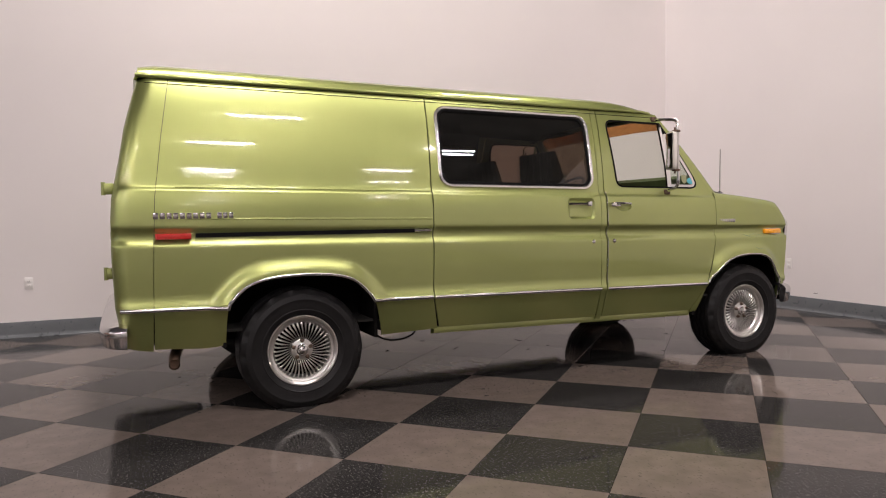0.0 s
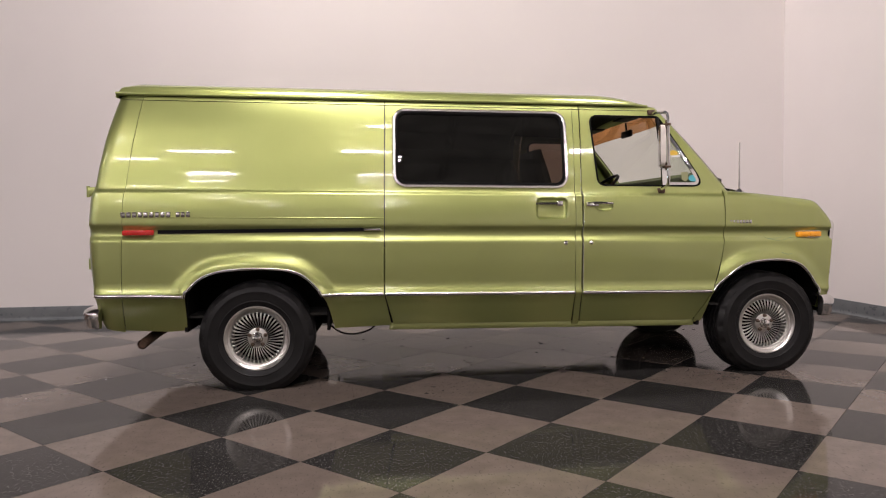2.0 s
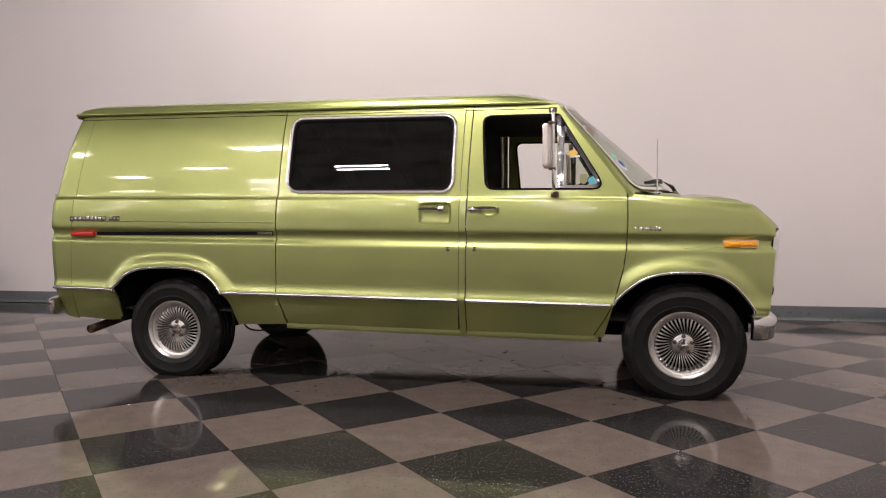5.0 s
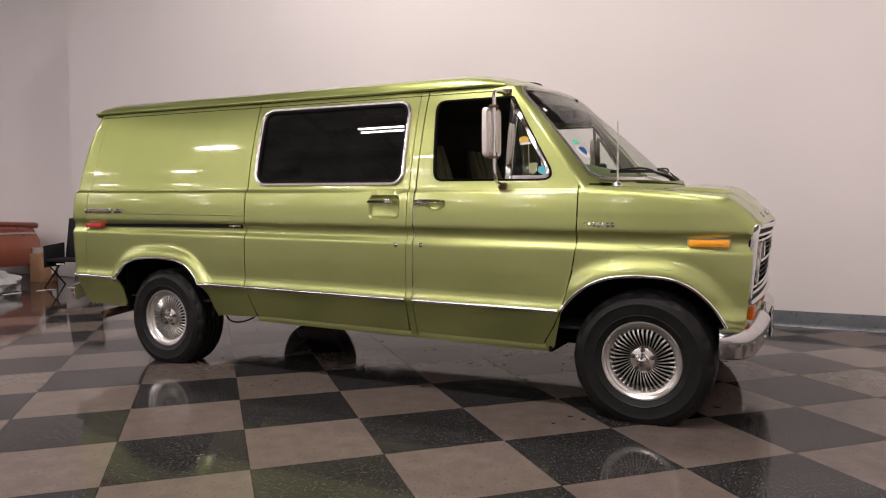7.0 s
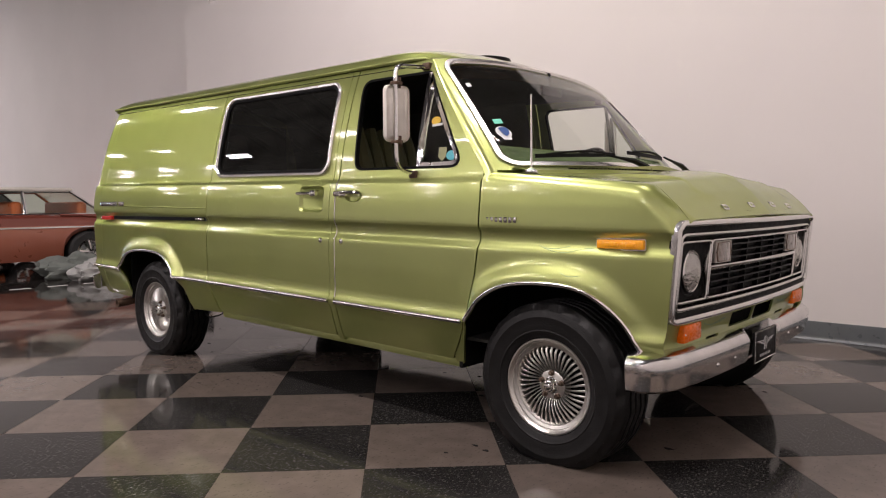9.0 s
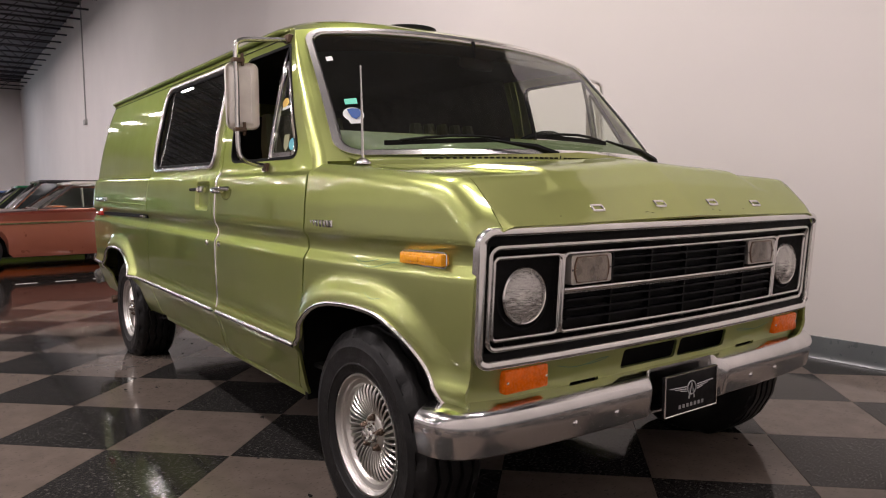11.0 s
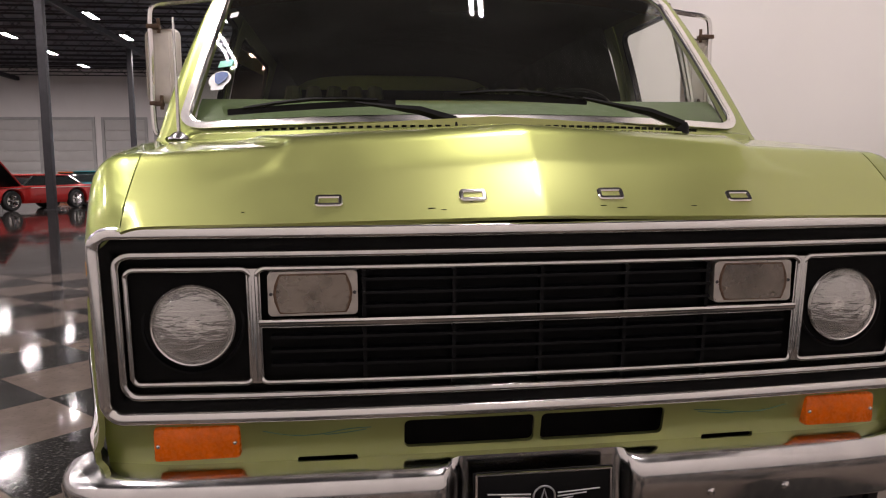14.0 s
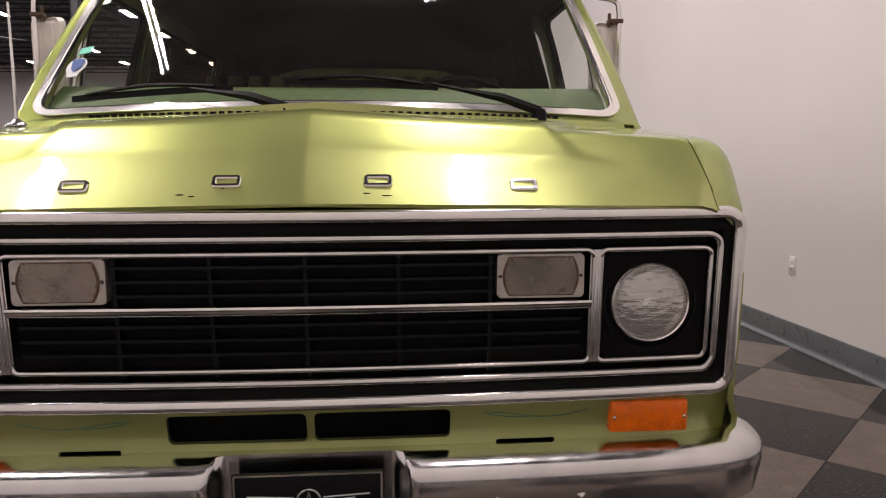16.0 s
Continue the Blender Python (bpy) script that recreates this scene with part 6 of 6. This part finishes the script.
part("pocket_label", boxed(-0.10, 0.02, -0.283, -0.272, 0.345, 0.362), PLASTIC_WHITE, chair)
bm = bmesh.new()
bmesh.ops.create_icosphere(bm, subdivisions=4, radius=1.0)
for v in bm.verts:
    n = noise.noise(v.co * 2.3) * 0.35 + noise.noise(v.co * 5.1) * 0.16
    v.co *= 1 + n
    v.co = Vector((v.co.x * 0.36, v.co.y * 0.46, max(-0.02, v.co.z * 0.22 + 0.09)))
    v.co += Vector((-7.75, 1.15, -0.003))
tagged(part("cloth", bm, CLOTH), "pale cloth dropped in a crumpled heap on the floor", "cloth")
bm = bmesh.new()
bmesh.ops.create_icosphere(bm, subdivisions=4, radius=1.0)
for v in bm.verts:
    n = noise.noise(v.co * 1.9 + Vector((7, 3, 1))) * 0.4 + noise.noise(v.co * 4.6 + Vector((2, 9, 4))) * 0.2
    v.co *= 1 + n
    v.co = Vector((v.co.x * 0.30, v.co.y * 0.50, max(-0.02, v.co.z * 0.24 + 0.12)))
    v.co += Vector((-8.35, 0.95, -0.003))
tagged(part("cloth", bm, material("grey_green_cloth", (0.15, 0.165, 0.15), 0.9, 0, 0, 0.15, 9)), "grey-green cloth heaped on the floor behind a pale one", "cloth")

# ---- parked cars ----
CAR_GLASS = material("car_window_glass", (0.02, 0.025, 0.025), 0.05, 0, 0.5, 0.1, 5)
CAR_TYRE = material("car_tyre", (0.02, 0.02, 0.02), 0.6, 0, 0, 0.1, 9)


def paint(name, color, metal=0.2):
    return material(name, color, 0.3, metal, 1.0, 0.04, 2.0, rough_spread=0.03)


def wheel_part(car, x, y, r, width, mat_rim):
    w = bmesh.new()
    s = -1 if y < 0 else 1
    lathe(w, [(r * 0.6, -width / 2), (r * 0.9, -width / 2 - 0.01), (r, -width / 2 + 0.03), (r, width / 2 - 0.03), (r * 0.9, width / 2 + 0.01), (r * 0.6, width / 2)], 32, "y", (x, y, r))
    wp = part("wheel", w, CAR_TYRE, car)
    h = bmesh.new()
    lathe(h, [(0.0, s * (width / 2 + 0.005)), (r * 0.16, s * (width / 2 + 0.004)), (r * 0.2, s * (width / 2 - 0.035)), (r * 0.5, s * (width / 2 - 0.03)), (r * 0.58, s * (width / 2)), (r * 0.64, s * (width / 2 + 0.006)), (r * 0.66, s * (width / 2 - 0.03))], 32, "y", (x, y, r))
    part("rim", h, mat_rim, wp)
    for k in range(5):
        a = 2 * math.pi * k / 5
        b = bmesh.new()
        tube(b, [(x + r * 0.15 * math.cos(a), y + s * (width / 2 - 0.008), r + r * 0.15 * math.sin(a)), (x + r * 0.56 * math.cos(a), y + s * (width / 2 - 0.008), r + r * 0.56 * math.sin(a))], [0.03, 0.045], 6)
        part("spoke", b, mat_rim, wp)


def car_body(profile, width, arches, top_z, tuck=0.06, taper=0.10):
    """Lower body: a side outline of (x, z) pairs carried across, pinched at the ends and rounded at the shoulder."""
    xs = [p[0] for p in profile]
    L0, L1 = min(xs), max(xs)
    bm = bmesh.new()
    ys = [-1.0, -0.985, -0.94, -0.8, -0.4, 0.0, 0.4, 0.8, 0.94, 0.985, 1.0]
    N = 44
    def top(x):
        return float(np.interp(x, xs, [p[1] for p in profile]))
    def bottom(x):
        z = 0.24
        for ax, r in arches:
            d = abs(x - ax)
            if d < r:
                z = max(z, 0.30 + math.sqrt(r * r - d * d))
        return z
    grid = []
    xall = sorted(set([L0 + (L1 - L0) * i / N for i in range(N + 1)] + [ax + r * f for ax, r in arches for f in (-1, -0.98, -0.9, -0.7, -0.4, 0, 0.4, 0.7, 0.9, 0.98, 1)]))
    for x in xall:
        e = min(1.0, min(x - L0, L1 - x) / 0.5)
        half = width / 2 - taper * (1 - e) ** 2
        zt, zb = top(x), bottom(x)
        ring = [(-half + tuck, zb), (-half, zb + 0.25 * (zt - zb)), (-half + 0.005, zb + 0.6 * (zt - zb)), (-half + 0.02, zt - 0.05), (-half + 0.06, zt - 0.01), (-half * 0.75, zt + 0.012), (0, zt + 0.03),
                (half * 0.75, zt + 0.012), (half - 0.06, zt - 0.01), (half - 0.02, zt - 0.05), (half - 0.005, zb + 0.6 * (zt - zb)), (half, zb + 0.25 * (zt - zb)), (half - tuck, zb)]
        grid.append([bm.verts.new((x, y, z)) for y, z in ring])
    m = len(grid[0])
    for A, B in zip(grid, grid[1:]):
        for k in range(m):
            bm.faces.new((A[k], A[(k + 1) % m], B[(k + 1) % m], B[k]))
    bm.faces.new(grid[0][::-1])
    bm.faces.new(grid[-1])
    return bm


def cabin_mesh(xa, xb, xc, xd, z0, z1, w0, w1):
    """Glass house: from the screen's foot xa over the roof xb..xc to the rear foot xd."""
    bm = bmesh.new()
    pts = [(xa, z0, w0), (xa + (xb - xa) * 0.5, z0 + (z1 - z0) * 0.55, (w0 + w1) / 2), (xb, z1 - 0.02, w1), (xc, z1 - 0.02, w1), (xc + (xd - xc) * 0.5, z0 + (z1 - z0) * 0.55, (w0 + w1) / 2), (xd, z0, w0)]
    rows = [[bm.verts.new((x, -w, z)), bm.verts.new((x, 0, z + 0.01)), bm.verts.new((x, w, z))] for x, z, w in pts]
    for A, B in zip(rows, rows[1:]):
        for k in range(2):
            bm.faces.new((A[k], A[k + 1], B[k + 1], B[k]))
    for k in (0, 2):
        bm.faces.new([r[k] for r in rows])
    return bm


def parked_car(m, color, roof_mat, label, length=5.0, width=1.85, height=1.42, hood_z=0.92, deck_z=0.90, belt=0.93, fins=False, open_hood=False, truck=False, wheel_r=0.34, rim=None, interior=None, tail=1.05):
    """A car with its nose at +x, on its wheels round the origin."""
    car = empty("parked_truck" if truck else "parked_car")
    h = length / 2
    fx, rx = h - 0.85, -h + tail
    if truck:
        prof = [(-h, 1.10), (-h * 0.98, 1.12), (-0.45, 1.12), (0.2, 1.12), (1.0, 1.10), (h - 0.2, 1.06), (h, 0.98)]
    else:
        prof = [(-h, 0.70), (-h + 0.08, deck_z), (-h + 0.9, deck_z + 0.03), (-0.6, belt), (0.6, belt), (h - 0.6, hood_z), (h - 0.08, hood_z - 0.06), (h, 0.62)]
    part("body", car_body(prof, width, ((fx, wheel_r + 0.08), (rx, wheel_r + 0.08)), belt), color, car)
    z0 = (1.10 if truck else belt)
    if truck:
        xa, xb, xc, xd = 1.05, 0.55, -0.35, -0.50
    else:
        xa, xb, xc, xd = 0.95, 0.35, -0.95, -1.55
    part("glass_house", cabin_mesh(xa, xb, xc, xd, z0, height, width / 2 - 0.10, width / 2 - 0.24), GLASS if interior else CAR_GLASS, car)
    if interior:
        for x in (0.1, -0.9):
            part("bench_seat", boxed(x - 0.25, x + 0.30, -width / 2 + 0.25, width / 2 - 0.25, z0 - 0.3, z0 - 0.05, 0.05, 3), interior, car)
            part("bench_back", boxed(x - 0.42, x - 0.25, -width / 2 + 0.25, width / 2 - 0.25, z0 - 0.3, z0 + 0.22, 0.06, 3), interior, car)
        part("dashboard", boxed(xa - 0.42, xa - 0.2, -width / 2 + 0.22, width / 2 - 0.22, z0 - 0.2, z0 + 0.06, 0.04, 2), interior, car)
        bm = bmesh.new()
        for s in (-1, 1):
            tube(bm, [(xd, s * (width / 2 - 0.09), z0 + 0.01), (xa, s * (width / 2 - 0.09), z0 + 0.01)], 0.02, 6)
            tube(bm, [(xc - 0.05, s * (width / 2 - 0.225), height - 0.05), (xb + 0.05, s * (width / 2 - 0.225), height - 0.05)], 0.02, 6)
        tube(bm, [(xa, -width / 2 + 0.1, z0 + 0.01), (xa + 0.05, 0, z0 + 0.015), (xa, width / 2 - 0.1, z0 + 0.01)], 0.02, 6)
        part("window_trim", bm, CHROME, car)
    bm = boxed(xc - 0.12, xb + 0.12, -width / 2 + 0.19, width / 2 - 0.19, height - 0.045, height + 0.02, 0.03, 3)
    part("roof", bm, roof_mat, car)
    for s in (-1, 1):
        y0, y1 = s * (width / 2 - 0.095), s * (width / 2 - 0.235)
        for a, b in (((xa, z0), (xb + 0.05, height - 0.02)), ((xd, z0), (xc - 0.05, height - 0.02)), (((xb + xc) / 2, z0), ((xb + xc) / 2, height - 0.02))):
            bm = bmesh.new()
            tube(bm, [(a[0], y0, a[1]), (b[0], y1, b[1])], 0.028, 6)
            part("pillar", bm, CHROME if not truck else color, car)
        bm = bmesh.new()
        sweep(bm, [(-h + 0.15, s * (width / 2 + 0.002), 0.78), (0, s * (width / 2 + 0.004), 0.78), (h - 0.4, s * (width / 2 + 0.002), 0.76)], [(-0.006, -0.012), (0.008, -0.012), (0.008, 0.012), (-0.006, 0.012)])
        part("side_trim", bm, CHROME, car)
        if fins:
            bm = bmesh.new()
            tube(bm, [(-h + 0.05, s * (width / 2 - 0.12), deck_z + 0.02), (-h + 0.9, s * (width / 2 - 0.10), deck_z + 0.06), (-0.8, s * (width / 2 - 0.06), belt)], [0.05, 0.05, 0.02], 8)
            part("tail_fin", bm, color, car)
    for x in (fx, rx):
        for s in (-1, 1):
            wheel_part(car, x, s * (width / 2 - 0.13), wheel_r, 0.22, rim or CHROME)
    # plain box below the body, with the shade there put into its colour
    part("underbody", boxed(-h + 0.35, h - 0.35, -width / 2 + 0.27, width / 2 - 0.27, 0.24, 0.66, 0.03), SHADOW, car)
    bz = 0.55 if truck else 0.45
    for sx in (-1, 1):
        bm = bmesh.new()
        pts = [(sx * (h - 0.22), -width / 2 + 0.02, bz), (sx * (h + 0.02), -width / 2 + 0.08, bz), (sx * (h + 0.06), -0.4, bz), (sx * (h + 0.07), 0.4, bz), (sx * (h + 0.02), width / 2 - 0.08, bz), (sx * (h - 0.22), width / 2 - 0.02, bz)]
        sweep(bm, curve_through(pts, 3), [(-0.03, -0.08), (0.03, -0.07), (0.04, 0.0), (0.03, 0.07), (-0.03, 0.08)])
        part("bumper", bm, CHROME, car)
    gz = 0.82 if truck else 0.66
    if truck:
        part("front_valance", boxed(h - 0.10, h + 0.02, -width / 2 + 0.06, width / 2 - 0.06, 0.30, 0.47, 0.02), BLACK, car)
        part("grille_surround", boxed(h - 0.08, h + 0.010, -width / 2 + 0.08, width / 2 - 0.08, 0.62, 1.0, 0.02), DULL_CHROME, car)
    for k in range(4):
        part("grille_bar", boxed(h - 0.02, h + 0.02, -width / 2 + 0.42, width / 2 - 0.42, gz - 0.10 + 0.06 * k, gz - 0.075 + 0.06 * k, 0.004), CHROME, car)
    part("grille_back", boxed(h - 0.06, h + (0.014 if truck else 0.004), -width / 2 + 0.12, width / 2 - 0.12, gz - 0.13, gz + 0.14), BLACK, car)
    for s in (-1, 1):
        bm = bmesh.new()
        lathe(bm, [(0.0, 0.03), (0.06, 0.02), (0.085, 0.0)], 20, "x", (h + 0.004, s * (width / 2 - 0.26), gz + 0.01))
        part("headlight", bm, LENS, car)
    if open_hood:
        bm = boxed(-0.0, 1.25, -width / 2 + 0.12, width / 2 - 0.12, 0, 0.03, 0.01)
        bm.transform(Matrix.Translation((0.95, 0, hood_z + 0.02)) @ Matrix.Rotation(radians(-48), 4, "Y"))
        part("open_hood", bm, color, car)
        bm = boxed(0.05, 1.20, -width / 2 + 0.16, width / 2 - 0.16, -0.03, -0.004, 0.01)
        bm.transform(Matrix.Translation((0.95, 0, hood_z + 0.02)) @ Matrix.Rotation(radians(-48), 4, "Y"))
        part("hood_lining", bm, BLACK, car)
        part("engine_bay", boxed(1.0, h - 0.3, -width / 2 + 0.2, width / 2 - 0.2, hood_z + 0.035, hood_z + 0.05), BLACK, car)
    car.matrix_basis = m
    return tagged(car, label, "truck" if truck else "car", "parked cars")


CORAL = paint("coral_paint", (0.35, 0.115, 0.070), 0.3)


def two_tone(m, upper, height):
    """A second colour above a line round the body."""
    nt = m.node_tree
    b = nt.nodes["Principled BSDF"]
    lower = b.inputs["Base Color"].links[0].from_socket
    geo = nt.nodes.new("ShaderNodeNewGeometry")
    cut = nt.nodes.new("ShaderNodeSeparateXYZ")
    nt.links.new(geo.outputs["Position"], cut.inputs[0])
    step = nt.nodes.new("ShaderNodeMath")
    step.operation, step.inputs[1].default_value = "GREATER_THAN", height
    nt.links.new(cut.outputs["Z"], step.inputs[0])
    mix = nt.nodes.new("ShaderNodeMix")
    mix.data_type = "RGBA"
    nt.links.new(step.outputs[0], mix.inputs["Factor"])
    nt.links.new(lower, mix.inputs["A"])
    mix.inputs["B"].default_value = (*upper, 1)
    nt.links.new(mix.outputs["Result"], b.inputs["Base Color"])


two_tone(CORAL, (0.20, 0.045, 0.028), 0.80)
CREAM = paint("cream_paint", (0.66, 0.62, 0.55), 0.0)
GREEN = paint("emerald_paint", (0.02, 0.21, 0.10), 0.2)
BLACKP = paint("black_gloss_paint", (0.012, 0.012, 0.013), 0.0)
ORANGEP = paint("orange_paint", (0.55, 0.12, 0.02), 0.1)
REDP = paint("red_paint", (0.45, 0.012, 0.01), 0.1)
TEALP = paint("teal_paint", (0.02, 0.22, 0.25), 0.2)
LIME = paint("lime_paint", (0.20, 0.35, 0.03), 0.2)
SILVER = paint("silver_paint", (0.42, 0.43, 0.45), 0.6)
NAVY = paint("navy_paint", (0.03, 0.08, 0.22), 0.2)
coral = parked_car(pose(-9.98, 0.20, -0.006, 0, 0, -90), CORAL, CREAM, "coral and cream fifties sedan with tail fins, parked on concrete", 5.36, 2.02, 1.41, 0.92, 0.88, 0.98, fins=True, wheel_r=0.35, interior=ORANGEP, tail=1.42)
parked_car(pose(-13.2, 0.1, -0.006, 0, 0, -90), ORANGEP, BLACKP, "orange vintage sedan with a black roof, parked in a row", 5.0, 1.9, 1.50)
parked_car(pose(-16.4, 0.0, -0.006, 0, 0, -90), LIME, GREEN, "bright green vintage coupe parked in a row", 4.7, 1.85, 1.44)
parked_car(pose(-19.6, 0.1, -0.006, 0, 0, -90), SILVER, SILVER, "silver coupe with its hood raised, parked in a row", 4.6, 1.85, 1.38, open_hood=True)
parked_car(pose(-22.9, 0.0, -0.006, 0, 0, -90), NAVY, NAVY, "dark blue coupe with its hood raised, parked in a row", 4.7, 1.85, 1.38, open_hood=True)
parked_car(pose(-16.4, -4.25, -0.006, 0, 0, 0), GREEN, CREAM, "emerald green pickup truck with a pale roof and chrome grille", 5.3, 2.0, 1.82, truck=True, wheel_r=0.40, rim=BLACK)
parked_car(pose(-23.4, -11.75, -0.006, 0, 0, -28), REDP, REDP, "red sports car with its hood raised", 4.5, 1.85, 1.22, 0.80, 0.85, 0.85, open_hood=True)
parked_car(pose(-26.5, -10.5, -0.006, 0, 0, -25), TEALP, TEALP, "teal coupe parked across the aisle", 4.6, 1.8, 1.35)
parked_car(pose(-33.0, -8.6, -0.006, 0, 0, 15), REDP, BLACKP, "red car parked far down the hall", 4.6, 1.8, 1.38)
parked_car(pose(-31.5, -9.3, -0.006, 0, 0, -20), LIME, LIME, "lime green car parked far down the hall", 4.6, 1.8, 1.38)
parked_car(pose(-38.0, -15.5, -0.006, 0, 0, 10), ORANGEP, ORANGEP, "orange car parked far down the hall", 4.6, 1.8, 1.38)
parked_car(pose(-36.0, -11.5, -0.006, 0, 0, 15), NAVY, NAVY, "dark blue car parked far down the hall", 4.6, 1.8, 1.45)

# ---- checkered floor: tiles set diagonally ----
HD = 0.428
TX, TY = -0.083, -1.995
half = HD - 0.0012
me_l, me_d = bpy.data.meshes.new("floor_tile"), bpy.data.meshes.new("floor_tile_dark")
for me, mat in ((me_l, TILE_LIGHT), (me_d, TILE_DARK)):
    z, b = 0.0, 0.0015
    top = [(half - b, 0, z), (0, half - b, z), (-half + b, 0, z), (0, -half + b, z)]
    low = [(half, 0, z - 0.0015), (0, half, z - 0.0015), (-half, 0, z - 0.0015), (0, -half, z - 0.0015)]
    bot = [(x, y, -0.006) for x, y, _ in low]
    me.from_pydata(top + low + bot, [], [(0, 1, 2, 3)] + [(4 + i, 4 + (i + 1) % 4, (i + 1) % 4, i) for i in range(4)] + [(8 + i, 8 + (i + 1) % 4, 4 + (i + 1) % 4, 4 + i) for i in range(4)])
    me.materials.append(mat)
floor = bpy.data.objects["floor"]
cells = []
TILE_END = -5.19
for i in range(-40, 40):
    for j in range(-40, 40):
        if (i + j) % 2 == 0:
            continue
        x, y = TX + HD * i, TY + HD * j
        if -6.3 < x < FRONT_X + 0.1 and -9.5 < y < BACK_Y + 0.3:
            cells.append((abs(x - 0.5) * 0.8 + abs(y + 2.2), x, y, (i % 2 == 0)))
cells.sort()
near_cells = [c for c in cells if c[1] - HD > TILE_END][:300]
far_cells = [c for c in cells if c not in near_cells]
for _, x, y, dark in near_cells:
    ob = new("floor_tile", me_d if dark else me_l)
    ob.location = (x, y, 0)
    ob.parent = floor
rest = {True: bmesh.new(), False: bmesh.new()}
for _, x, y, dark in far_cells:
    rest[dark].from_mesh(me_d if dark else me_l)
    rest[dark].verts.ensure_lookup_table()
    for v in rest[dark].verts[-12:]:
        v.co += Vector((x, y, 0))
for dark, bm in rest.items():
    bmesh.ops.bisect_plane(bm, geom=bm.verts[:] + bm.edges[:] + bm.faces[:], plane_co=(TILE_END, 0, 0), plane_no=(-1, 0, 0), clear_outer=True)
    tagged(part("floor_tiles", bm, TILE_DARK if dark else TILE_LIGHT, floor), kind="stuff")
